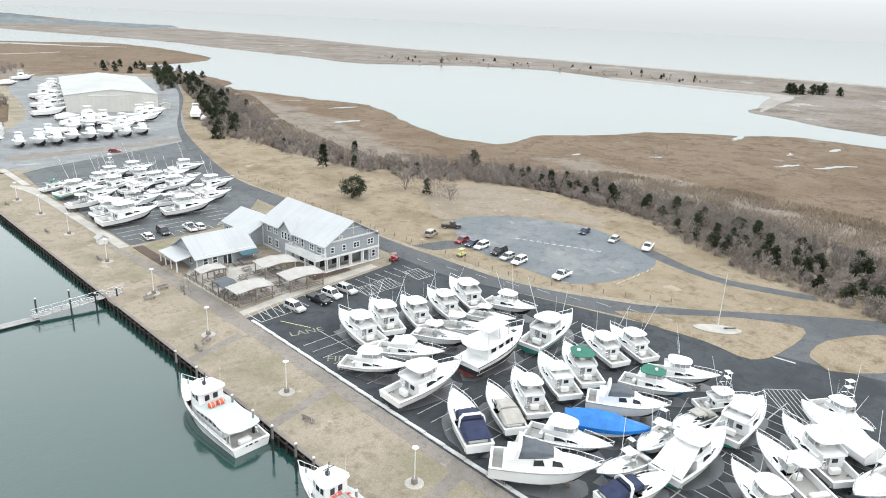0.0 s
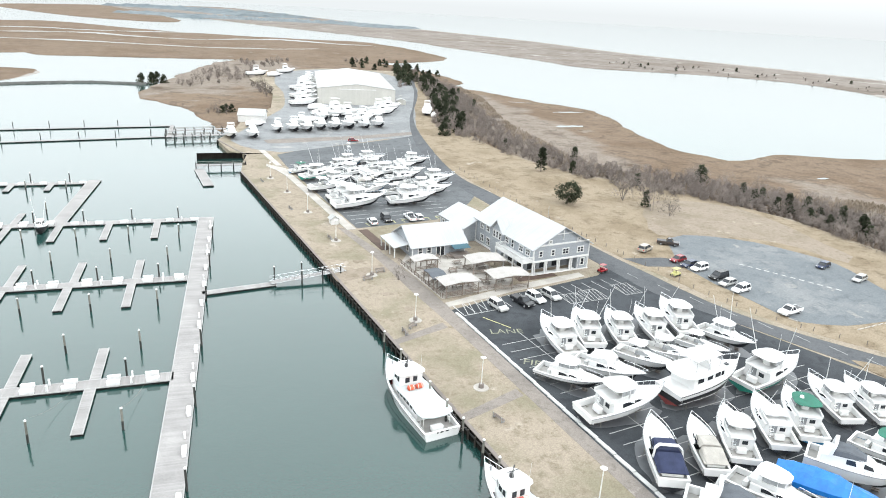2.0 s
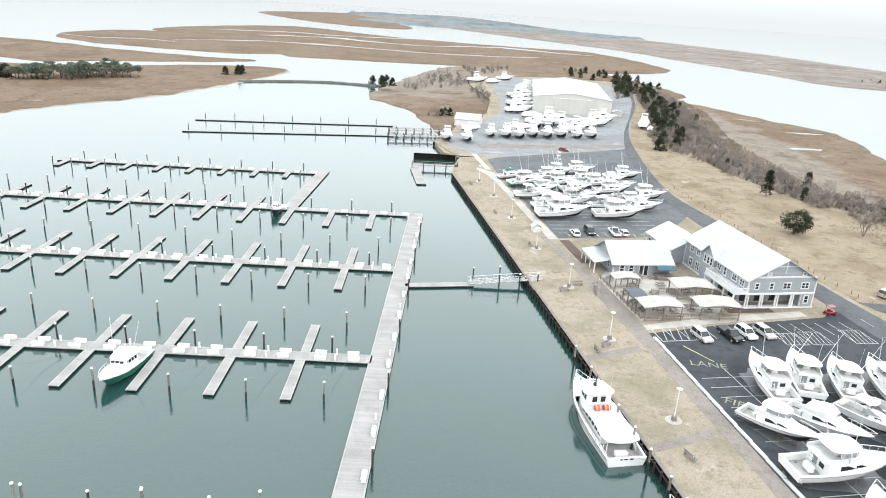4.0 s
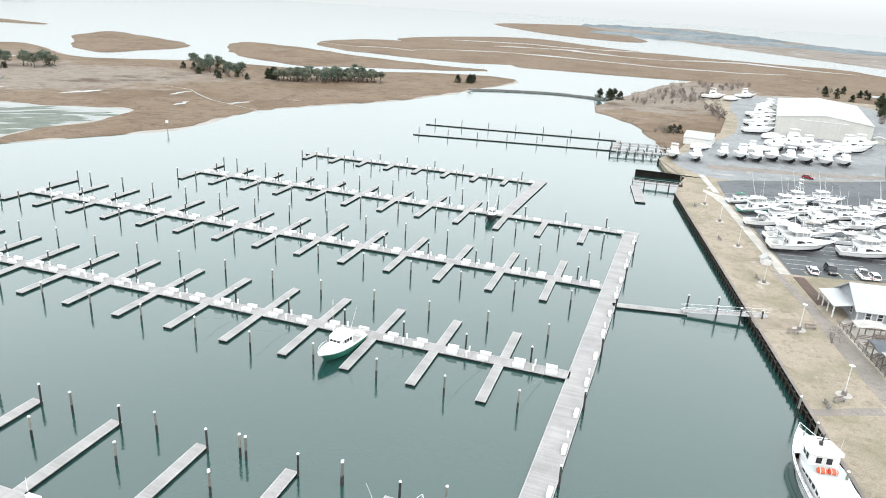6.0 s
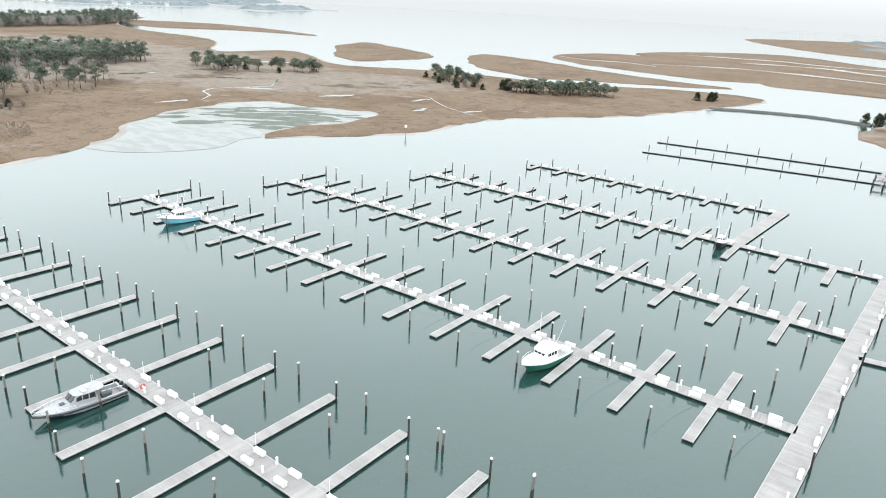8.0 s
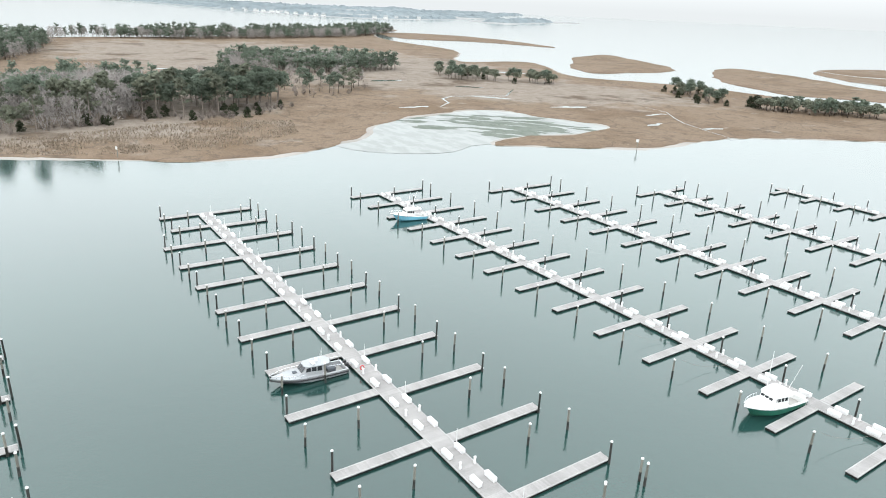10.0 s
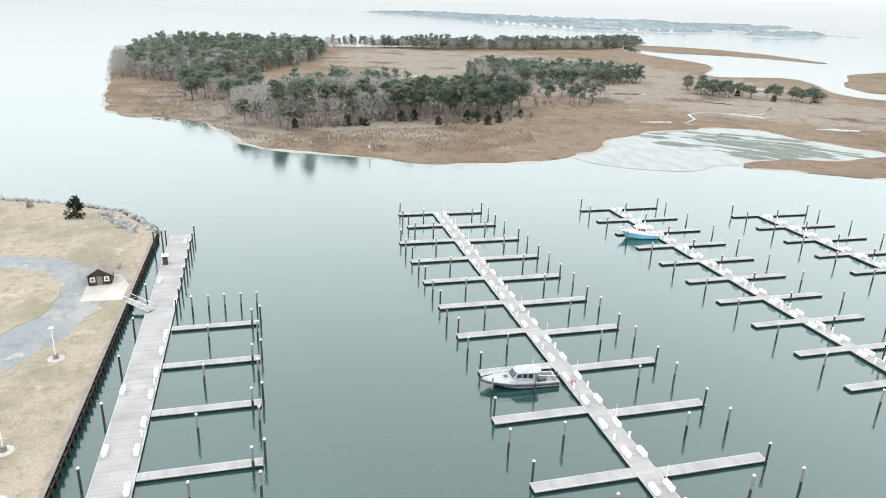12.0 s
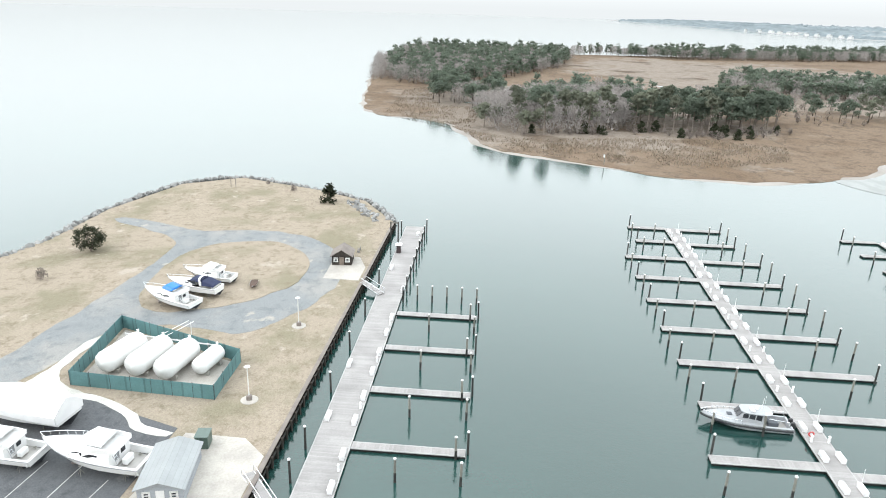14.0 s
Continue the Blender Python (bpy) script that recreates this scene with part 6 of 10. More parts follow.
# ---- the fleet: each kind once, then placed as copies ----
W1 = "white sport fishing boat with flying bridge on stands"
KINDS = {
    "A": convertible(12, M_ANTI_K, None, label="white sport fishing boat with hard-topped flying bridge on stands"),
    "B": convertible(12, M_ANTI_B, None, tower=True, label="white sport fishing boat with tall tower and blue bottom"),
    "C": convertible(12, M_ANTI_G, M_ANTI_G, label="white sport fishing boat with green bottom on stands"),
    "D": convertible(12, M_ANTI_K, M_BLACK, rig=False, label="white sport fishing boat with dark stripe on stands"),
    "E": convertible(12, M_ANTI_K, None, top=False, canvas=M_GEL, rig=False, label="white fishing boat with covered flying bridge on stands"),
    "F": convertible(12, M_ANTI_B, None, canvas=M_GREEN, rig=False, label="white cruiser with green canvas bridge top"),
    "G": express(12, M_ANTI_K, None, M_NAVY, label="low white cruiser with navy canvas covers"),
    "H": express(12, M_ANTI_K, None, M_BEIGE, arch=False, label="low white cruiser with taupe canvas cover"),
    "I": express(12, M_ANTI_B, None, None, arch=False, front=M_CLEAR, tower=True, label="white open fishing boat with tube tower"),
    "J": covered(12, M_BLUE, "boat under a bright blue tarpaulin on stands"),
    "K": covered(12, M_WRAP, "boat sealed in white shrink wrap on stands"),
    "L": trawler(12, "black and white trawler yacht with long deckhouse"),
    "M": motor_yacht(12, "rounded white motor yacht with charcoal bridge cover"),
    "N": express(12, M_ANTI_K, None, None, arch=False, hard=True, front=M_CLEAR, label="low white cruiser with hard top on stands"),
    "Q": convertible(12, M_ANTI_G, None, rig=False, drape=True, label="white sport fishing boat with cloth drawn over its cockpit"),
    "T": convertible(12, M_ANTI_G, None, top=False, canvas=M_WRAP, rig=False, label="white sport fishing boat with wrapped bridge and green bottom"),
    "S": convertible(12, M_ANTI_K, None, top=False, canvas=M_BLUE, rig=False, label="white cruiser with bright blue bridge canvas"),
    "P": small_boat(12, "white fishing boat with small cabin stored by the shed"),
}
used_kind = set()


def moor(kind, x, y, z, heading, L):
    m = pose(x, y, z, 0, 0, heading)
    if kind not in used_kind:
        used_kind.add(kind)
        b = KINDS[kind]
        b.matrix_basis = m @ Matrix.Scale(L / 12, 4)
        return b
    KINDS[kind].scale = (L / 12,) * 3
    b = copy_thing(KINDS[kind], m)
    KINDS[kind].scale = FIRST_SCALE[kind]
    return b


FIRST_SCALE = {}


damp = []


def ashore(rows, z=None):
    """Boats on blocks and stands: kind, x, y, heading, length."""
    for kind, x, y, h, L in rows:
        z0 = GROUND_Z + 0.05
        first = kind not in used_kind
        L = L * 1.5 if kind == "P" else L
        moor(kind, x, y, z0 - max(0.0, L / 12 - 1) * 0.45, h, L)
        if first:
            FIRST_SCALE[kind] = (L / 12,) * 3
        c, s, k = math.cos(radians(h)), math.sin(radians(h)), L / 12
        for dx in (-0.6,) if y > 280 else (-3.6, 0.6) if y > 150 else (-3.6, 0.6, 2.6):
            put("block", x + dx * k * c, y + dx * k * s, z0 - 0.01, h)
        if y > 150:
            continue
        # pale damp ground round the boat
        ring = [(x + r * 0.5 * L * math.cos(a) * c - r * 0.23 * L * math.sin(a) * s, y + r * 0.5 * L * math.cos(a) * s + r * 0.23 * L * math.sin(a) * c) for a, r in ((i * math.tau / 14, random.uniform(0.75, 1.1)) for i in range(14))]
        if y > -30:
            tagged(sheet("damp_patch", curve_round(ring, 1.2), z0 - 0.016 + 0.00025 * len(damp), M_WET), "damp pale stain on asphalt under a boat", "stain")
            damp.append(1)
        for dx, dy in ((-4.2, 1.45), (-4.2, -1.45), (0.8, 1.6), (0.8, -1.6)):
            put("stand", x + k * (dx * c - dy * s), y + k * (dx * s + dy * c), z0 - 0.03 + 0.0 * k, h)


ashore([("A", 55.7, 98.6, 91, 13.4), ("A", 62.2, 100.6, 78, 13), ("D", 51.4, 85.3, -51, 11.6), ("E", 58.8, 86.2, -52, 12.2), ("A", 68.5, 99.6, 79, 12.2), ("N", 66.8, 87.8, -57, 11),
        ("A", 75.4, 99.8, 83, 12.2), ("D", 82.2, 101.4, 79, 13.5), ("N", 72.6, 88.6, -48, 11.2), ("N", 80.0, 90.0, -60, 9.6), ("A", 86.8, 92.2, -72, 11.4), ("C", 84.6, 78.9, 14, 14.8)])
ashore([("L", 70.6, 78.0, 12, 15.5), ("A", 55.2, 76.2, 6, 14.6), ("G", 53.8, 64.6, 69, 13.4), ("H", 60.4, 64.4, 70, 11.6), ("A", 66.6, 65.8, 66, 12.2), ("E", 74.0, 67.2, 69, 12.4), ("M", 55.4, 50.3, -44, 14.0), ("D", 62.9, 53.4, -62, 12)])
ashore([("J", 70.0, 52.8, -53, 12), ("G", 62.6, 41.3, -10, 11.2), ("I", 64.8, 45.6, 175, 9.2), ("I", 73.2, 46.8, -170, 10.4), ("Q", 74.9, 41.8, 4, 14.4), ("T", 88.4, 43.0, 9, 13.6), ("H", 82.0, 47.2, 178, 9), ("B", 91.2, 47.6, -26, 9.5), ("M", 76.7, 54.7, -52, 12)])
ashore([("F", 85.7, 56.2, -66, 11.4), ("A", 92.6, 56.2, -54, 11.4), ("F", 80.1, 67.8, 66, 12.6), ("A", 88.3, 70.2, 77, 12), ("A", 94.0, 68.5, 77, 11.8), ("K", 97.0, 33.8, 71, 13.4), ("B", 102.6, 35.2, -112, 10.6), ("A", 89.6, 33.4, 64, 13.8), ("N", 82.2, 33.0, 66, 13.4), ("A", 74.2, 31.8, 68, 12.6), ("I", 89.0, 24.6, 175, 12.5)])
ashore([("A", 37.8, 188.6, 10, 16), ("A", 54.0, 190.4, 3, 15), ("E", 63.4, 200.0, 6, 12.4), ("D", 36.6, 196.0, 14, 14), ("C", 31.4, 223.6, 22, 13.4), ("F", 27.0, 232.5, 20, 9.6), ("N", 31.4, 208, 12, 11.6), ("A", 43.0, 226, 15, 12), ("H", 47.1, 210, -10, 11.5), ("I", 44.5, 203.6, 10, 12)])
ashore([("A", 55.3, 226.6, 10, 12), ("E", 62, 233.4, 8, 11), ("A", 68.6, 241.5, -10, 12), ("A", 68.6, 213.4, 4, 13), ("B", 44.6, 240.6, 12, 12), ("A", 52.6, 244.6, 8, 12.4), ("N", 52, 200, 8, 10), ("A", 58.6, 218.4, 8, 12.4), ("D", 36, 216, 14, 11), ("E", 47, 219, 10, 11), ("I", 58.5, 208.5, 6, 11)])
# rows by the storage shed
ashore([("P", 5.7, 295, -80, 8.5), ("P", 14.5, 295, -82, 8.5), ("P", 25.6, 309, -84, 8), ("P", 32.7, 310, -82, 9), ("P", 38.7, 310, -82, 9), ("P", 45.4, 315, -84, 9), ("P", 52, 315, -84, 9), ("P", 58.8, 318, -84, 9.5), ("P", 66.4, 318, -84, 8), ("P", 73.6, 321, -84, 8.5)])
ashore([("K", 44, 334, 10, 9), ("P", 50, 340, -80, 10), ("P", 57, 345, -80, 11), ("P", 60, 362, 20, 11), ("K", 52, 372, 10, 11), ("P", 46.7, 388, 15, 11), ("P", 52, 408, 15, 11), ("P", 55, 428, 18, 11), ("P", 56, 447, 18, 11), ("K", 60, 470, 15, 12), ("P", 64, 492, 20, 11)])
ashore([("K", 78.7, 352, 8, 10), ("P", 84, 366, 8, 10), ("P", 92, 378, 12, 9), ("K", 64, 512, 20, 11), ("P", 30.8, 536, 10, 11), ("K", 43, 533, 10, 11), ("P", 54, 561, 10, 10), ("P", 109.4, 362, 70, 10), ("K", 110, 352, 70, 8)])
ashore([("K", 50.9, 354, 12, 10), ("P", 64.7, 352, 12, 10), ("P", 71, 344, 15, 9), ("P", 38, 326, -82, 8), ("K", 48, 397, 15, 11), ("P", 50, 418, 16, 11), ("P", 54, 458, 18, 11), ("P", 62, 482, 18, 10), ("P", 64, 503, 18, 10), ("P", 84, 357, 10, 10), ("P", 90, 371, 10, 10), ("K", 17, 322, 5, 9), ("P", 68, 334, 20, 9)])
ashore([("A", 40, 233, 12, 12), ("E", 36.5, 203, 12, 11), ("A", 52.5, 233.6, 8, 11.5), ("D", 62, 206, 5, 11), ("N", 63, 225, 8, 11)])
# south yard
ashore([("S", -114.6, -54.7, -107, 11.6), ("G", -120.4, -52.8, -100, 11), ("E", -126.6, -52.3, -95, 10.6), ("E", -68.8, -42.4, -94, 13.4), ("K", -77.0, -58, -97, 16), ("E", -68.6, -55, -93, 12)])

# boats afloat
workboat(19.5, "long white party fishing boat with orange rafts moored at the quay").matrix_basis = pose(26.3, 88.3, -1.15, 0, 0, 100)
workboat(17.0, "white party fishing boat with red life floats moored at the quay", True, 3.3).matrix_basis = pose(31.7, 60.2, -1.1, 0, 0, 99.6)


def mooring_line(a, b, sag):
    """A slack rope between two points."""
    bm = bmesh.new()
    a, b = Vector(a), Vector(b)
    pipe(bm, [a.lerp(b, i / 8) - Vector((0, 0, sag * (1 - (i / 4 - 1) ** 2))) for i in range(9)], 0.02, 4)
    ob = link_mesh("mooring_rope", bm, M_TIMBER)
    return tagged(ob, "pale slack mooring rope", "rope", "mooring ropes")


for a, b, sag in (((25.2, 97.6, 2.4), (28.6, 96.0, 2.6), 0.4), ((28.4, 79.6, 1.4), (31.6, 77.4, 2.4), 0.5), ((33.2, 65.8, 2.6), (33.9, 63.6, 2.8), 0.3),
                  ((-26.0, 92.6, 2.6), (-22.5, 102.6, 0.7), 0.8), ((-37.6, 93.0, 2.6), (-34.5, 102.6, 0.7), 0.8), ((-15.0, 92.4, 2.6), (-12.5, 102.6, 0.7), 0.8), ((-61.0, 93.4, 2.6), (-58.0, 102.6, 0.7), 0.9), ((-72.4, 93.6, 2.6), (-69.4, 102.6, 0.7), 0.9)):
    mooring_line(a, b, sag)

# ---- buildings ----
WINDOWS = {}


def wall_window(parent, x, y, z, w, h, rz):
    """A white-framed sash window on a wall face; rz turns its outside from -y."""
    key = (round(w, 2), round(h, 2))
    if key not in WINDOWS:
        bm = bmesh.new()
        for dx, dz, sx, sz in ((-w / 2, 0, 0.2, h + 0.2), (w / 2, 0, 0.2, h + 0.2), (0, h / 2, w + 0.1, 0.22), (0, -h / 2, w + 0.3, 0.2), (0, 0, w, 0.08)):
            box(bm, (dx, -0.05, dz), (sx, 0.12, sz))
        if w > 1.3:
            box(bm, (0, -0.05, 0), (0.14, 0.11, h))
        f = link_mesh("window", bm, M_TRIM)
        bm = bmesh.new()
        box(bm, (0, -0.012, 0), (w - 0.04, 0.03, h - 0.04))
        g = link_mesh("pane", bm, M_GLASS)
        WINDOWS[key] = (f.data, g.data)
        bpy.data.objects.remove(f)
        bpy.data.objects.remove(g)
    f = new("window", WINDOWS[key][0])
    f.parent = parent
    f.matrix_basis = pose(x, y, z, 0, 0, rz)
    g = new("pane", WINDOWS[key][1])
    g.parent = f
    return f


def gable_roof(bm, x0, x1, y0, y1, z, rise, along="y", over=0.6, thick=0.18):
    """Two sloping slabs that meet at a ridge."""
    def put4(a, b, c, d):
        top = [Vector(p) for p in (a, b, c, d)]
        nrm = (top[1] - top[0]).cross(top[2] - top[0]).normalized()
        if nrm.z < 0:
            nrm = -nrm
        loft(bm, [[p - nrm * thick for p in top], top], close=True)
    if along == "y":
        m, k = (x0 + x1) / 2, rise / ((x1 - x0) / 2)
        put4((x0 - over, y0 - over, z - over * k), (x0 - over, y1 + over, z - over * k), (m, y1 + over, z + rise), (m, y0 - over, z + rise))
        put4((x1 + over, y0 - over, z - over * k), (x1 + over, y1 + over, z - over * k), (m, y1 + over, z + rise), (m, y0 - over, z + rise))
    else:
        m, k = (y0 + y1) / 2, rise / ((y1 - y0) / 2)
        put4((x0 - over, y0 - over, z - over * k), (x1 + over, y0 - over, z - over * k), (x1 + over, m, z + rise), (x0 - over, m, z + rise))
        put4((x0 - over, y1 + over, z - over * k), (x1 + over, y1 + over, z - over * k), (x1 + over, m, z + rise), (x0 - over, m, z + rise))
    return bm


def shell(bm, x0, x1, y0, y1, h, rise, along="y"):
    """Walls with gable ends."""
    if along == "y":
        prof = [(x0, 0), (x1, 0), (x1, h), ((x0 + x1) / 2, h + rise), (x0, h)]
        loft(bm, [[Vector((x, y, z)) for x, z in prof] for y in (y0, y1)], close=True)
    else:
        prof = [(y0, 0), (y1, 0), (y1, h), ((y0 + y1) / 2, h + rise), (y0, h)]
        loft(bm, [[Vector((x, y, z)) for y, z in prof] for x in (x0, x1)], close=True)
    return bm


def boards(parent, name, rows, material):
    """Trim boards: one box each (centre, size)."""
    for c, s in rows:
        bm = bmesh.new()
        box(bm, c, s, 0, min(s) * 0.15)
        part(name, bm, material, parent)


# two-storey grey hall with white metal roof
hall = thing("harbour_hall", "two-storey grey clapboard hall with white metal roof and balcony", "building")
hall.matrix_basis = pose(65.4, 130.4, GROUND_Z, 0, 0, 9.4)
HW, HD, HH, HR = 15.4, 25.5, 6.6, 4.3
bm = bmesh.new()
shell(bm, 0, HW, 3.2, HD, HH, HR - 0.05)
part("wall", bm, M_SIDING, hall)
bm = bmesh.new()
box(bm, (HW / 2, 1.6, 4.9), (HW, 3.3, 3.4))
loft(bm, [[Vector((x, y, z)) for x, z in ((0, HH), (HW, HH), (HW / 2, HH + HR - 0.05))] for y in (-0.05, 3.3)], close=True)
part("upper_front", bm, M_SIDING, hall)
bm = bmesh.new()
gable_roof(bm, 0, HW, 0, HD, HH, HR, "y", 0.7)
part("roof", bm, M_ROOF_LONG, hall, "white standing-seam metal roof").rotation_euler = (0, 0, 0)
boards(hall, "trim", [((HW / 2, -0.12, 3.3), (HW + 0.3, 0.2, 0.45)), ((HW / 2, -0.12, HH + 0.35), (HW - 0.6, 0.16, 0.35)), ((HW / 2, -0.12, HH + HR * 0.62), (HW * 0.4, 0.14, 0.18)), ((HW / 2, -0.12, HH + HR * 0.62), (0.18, 0.15, HR * 0.7)),
                      ((0, 0, 3.3), (0.3, 0.3, 6.6)), ((HW, 0, 3.3), (0.3, 0.3, 6.6)), ((-0.03, HD / 2 + 1.5, 0.25), (0.2, HD - 3.2, 0.5)), ((-0.03, HD, 3.3), (0.3, 0.3, 6.6)), ((HW / 2, 0.5, 0.12), (HW + 0.6, 1.4, 0.24))], M_TRIM)
for x in (0.6, 3.4, 3.9, 6.9, 7.4, 10.4, 10.9, 12.6, 15.0):
    boards(hall, "column", [((x, 0.12, 1.6), (0.34, 0.34, 3.2))], M_TRIM)
bm = bmesh.new()
box(bm, (13.8, 1.4, 1.6), (3.0, 2.9, 3.2))
part("porch_room", bm, M_SIDING, hall)
for x in (2.0, 5.4, 8.9):
    bm = bmesh.new()
    box(bm, (x, 3.17, 1.5), (2.4, 0.08, 2.4))
    part("porch_glass", bm, M_GLASS, hall)
for x, w in ((1.9, 0.9), (5.2, 0.9), (8.7, 1.7), (12.9, 1.7)):
    wall_window(hall, x, -0.05, 5.0, w, 1.35, 0)
wall_window(hall, 13.8, -0.06, 1.9, 1.0, 1.7, 0)
for x in (4.2, 12.2):
    wall_window(hall, x, -0.06, HH + 1.0, 0.8, 0.6, 0)
for y in (22.6, 19.8, 11.0):
    wall_window(hall, -0.0, y, 5.0, 1.5, 1.4, -90)
for y in (22.4, 19.4, 16.0):
    wall_window(hall, -0.0, y, 1.9, 1.5, 1.8, -90)
# cross gable and balcony on the western side
bm = bmesh.new()
shell(bm, -0.5, 4.5, 12.2, 17.2, HH - 0.1, 2.3, "x")
part("cross_gable", bm, M_SIDING, hall)
bm = bmesh.new()
gable_roof(bm, -0.5, 4.2, 12.2, 17.2, HH - 0.1, 2.35, "x", 0.5)
part("cross_roof", bm, M_ROOF, hall)
for y in (13.4, 14.7, 16.0):
    wall_window(hall, -0.5, y, 5.1, 0.9, 1.7, -90)
bm = bmesh.new()
box(bm, (-1.3, 5.6, 3.42), (3.4, 11.6, 0.36))
part("balcony_floor", bm, M_TRIM, hall)
for (x0, y0), (x1, y1) in (((-2.9, -0.1), (-2.9, 11.3)), ((-2.9, -0.1), (0.2, -0.1)), ((-2.9, 11.3), (0.0, 11.3))):
    bm = bmesh.new()
    n = max(2, int(math.hypot(x1 - x0, y1 - y0) / 0.18))
    for i in range(n + 1):
        f = i / n
        box(bm, (x0 + (x1 - x0) * f, y0 + (y1 - y0) * f, 4.05), (0.06, 0.06, 0.95))
    d = (abs(x1 - x0) + 0.12, abs(y1 - y0) + 0.12)
    box(bm, ((x0 + x1) / 2, (y0 + y1) / 2, 4.58), (max(d[0], 0.14), max(d[1], 0.14), 0.12))
    box(bm, ((x0 + x1) / 2, (y0 + y1) / 2, 3.7), (max(d[0], 0.1), max(d[1], 0.1), 0.1))
    part("balcony_rail", bm, M_TRIM, hall)
for y in (0.1, 3.8, 7.5, 11.2):
    boards(hall, "column", [((-2.8, y, 1.62), (0.32, 0.32, 3.24))], M_TRIM)
for y, w in ((2.2, 1.6), (5.0, 1.6), (8.6, 1.0)):
    wall_window(hall, 0.0, y, 4.9, w, 1.9 if w < 1.2 else 1.4, -90)
for y in (5.2, 9.0):
    bm = bmesh.new()
    box(bm, (-0.06, y, 1.4), (0.08, 1.8, 2.3))
    part("door", bm, M_GLASS, hall)
bm = bmesh.new()
rod(bm, (HW / 2, 6.5, HH + HR), (HW / 2, 6.5, HH + HR + 3), 0.04, 0.03, 5)
part("aerial", bm, M_GALV, hall)

wing = thing("hall_wing", "low grey wing with white metal roof behind the hall", "building")
wing.matrix_basis = pose(61.0, 155.4, GROUND_Z, 0, 0, 9.4)
bm = bmesh.new()
shell(bm, -3.2, 7.6, 0.3, 13.0, 3.9, 2.6)
part("wall", bm, M_SIDING, wing)
bm = bmesh.new()
gable_roof(bm, -3.2, 7.6, 0.3, 13.0, 3.9, 2.65, "y", 0.6)
part("roof", bm, M_ROOF_LONG, wing)
for y in (2.2, 4.6, 9.0, 11.4):
    wall_window(wing, -3.2, y, 2.0, 1.2, 1.5, -90)
boards(wing, "column", [((-3.25, y, 1.9), (0.24, 0.24, 3.8)) for y in (0.4, 7.0, 12.9)], M_TRIM)

# single-storey dockside restaurant
rest = thing("dockside_restaurant", "single-storey grey clapboard restaurant with white metal roof", "building")
rest.matrix_basis = pose(41.8, 145.6, GROUND_Z, 0, 0, 7.0)
bm = bmesh.new()
shell(bm, 0, 13.6, 0, 11.6, 3.1, 3.3, "x")
part("wall", bm, M_SIDING, rest)
bm = bmesh.new()
gable_roof(bm, 0, 13.6, 0, 11.6, 3.1, 3.35, "x", 0.7)
part("roof", bm, M_ROOF, rest, "white standing-seam metal roof")
boards(rest, "trim", [((6.8, -0.08, 3.0), (13.8, 0.14, 0.3)), ((-0.02, 0, 1.5), (0.24, 0.24, 3.0)), ((13.6, 0, 1.5), (0.24, 0.24, 3.0)), ((-0.06, 5.8, 3.1), (0.14, 11.4, 0.28))], M_TRIM)
for x in (2.0, 4.2):
    wall_window(rest, x, 0, 1.7, 1.1, 1.5, 0)
for x in (6.6, 7.7):
    bm = bmesh.new()
    box(bm, (x, -0.05, 1.2), (0.85, 0.1, 2.2))
    d = part("door", bm, M_GLASS, rest)
    boards(rest, "trim", [((x - 0.5, -0.06, 1.2), (0.12, 0.16, 2.3)), ((x + 0.5, -0.06, 1.2), (0.12, 0.16, 2.3))], M_TRIM)
wall_window(rest, -0.0, 3.0, 1.7, 1.1, 1.5, -90)
bm = bmesh.new()
loft(bm, [[Vector((x, y, z)) for x, z in ((-4.2, 2.5), (0.1, 3.2), (0.1, 3.32), (-4.2, 2.62))] for y in (1.2, 10.6)], close=True)
part("porch_roof", bm, M_ROOF, rest)
for y in (1.5, 4.5, 7.5, 10.3):
    boards(rest, "column", [((-3.9, y, 1.25), (0.24, 0.24, 2.5))], M_TRIM)
bm = bmesh.new()
loft(bm, [[Vector((x, y, z)) for y, z in ((-0.05, 2.75), (-2.6, 2.2), (-2.6, 2.28), (-0.05, 2.85))] for x in (9.6, 13.9)], close=True)
part("awning", bm, M_TEAL, rest, "dull teal fabric awning")
bm = bmesh.new()
box(bm, (11.8, -1.6, 0.35), (4.6, 3.2, 0.7), 0, 0.05)
part("serving_deck", bm, M_TIMBER, rest)

# boat storage shed
shed = thing("boat_storage_shed", "large cream metal boat storage shed with pale low roof", "building")
shed.matrix_basis = pose(55.0, 396.5, GROUND_Z, 0, 0, -7.0)
bm = bmesh.new()
shell(bm, 0, 44, 0, 96, 9.0, 2.6)
part("wall", bm, M_SHEDWALL, shed)
bm = bmesh.new()
gable_roof(bm, 0, 44, 0, 96, 9.0, 2.65, "y", 0.3, 0.15)
part("roof", bm, M_SHEDROOF, shed)
bm = bmesh.new()
box(bm, (22, -0.1, 4.2), (20, 0.2, 8.4), 0, 0.03)
part("sliding_door", bm, M_SHEDWALL, shed)
boards(shed, "door_track", [((22, -0.25, 8.6), (22, 0.3, 0.3))], M_CAP)

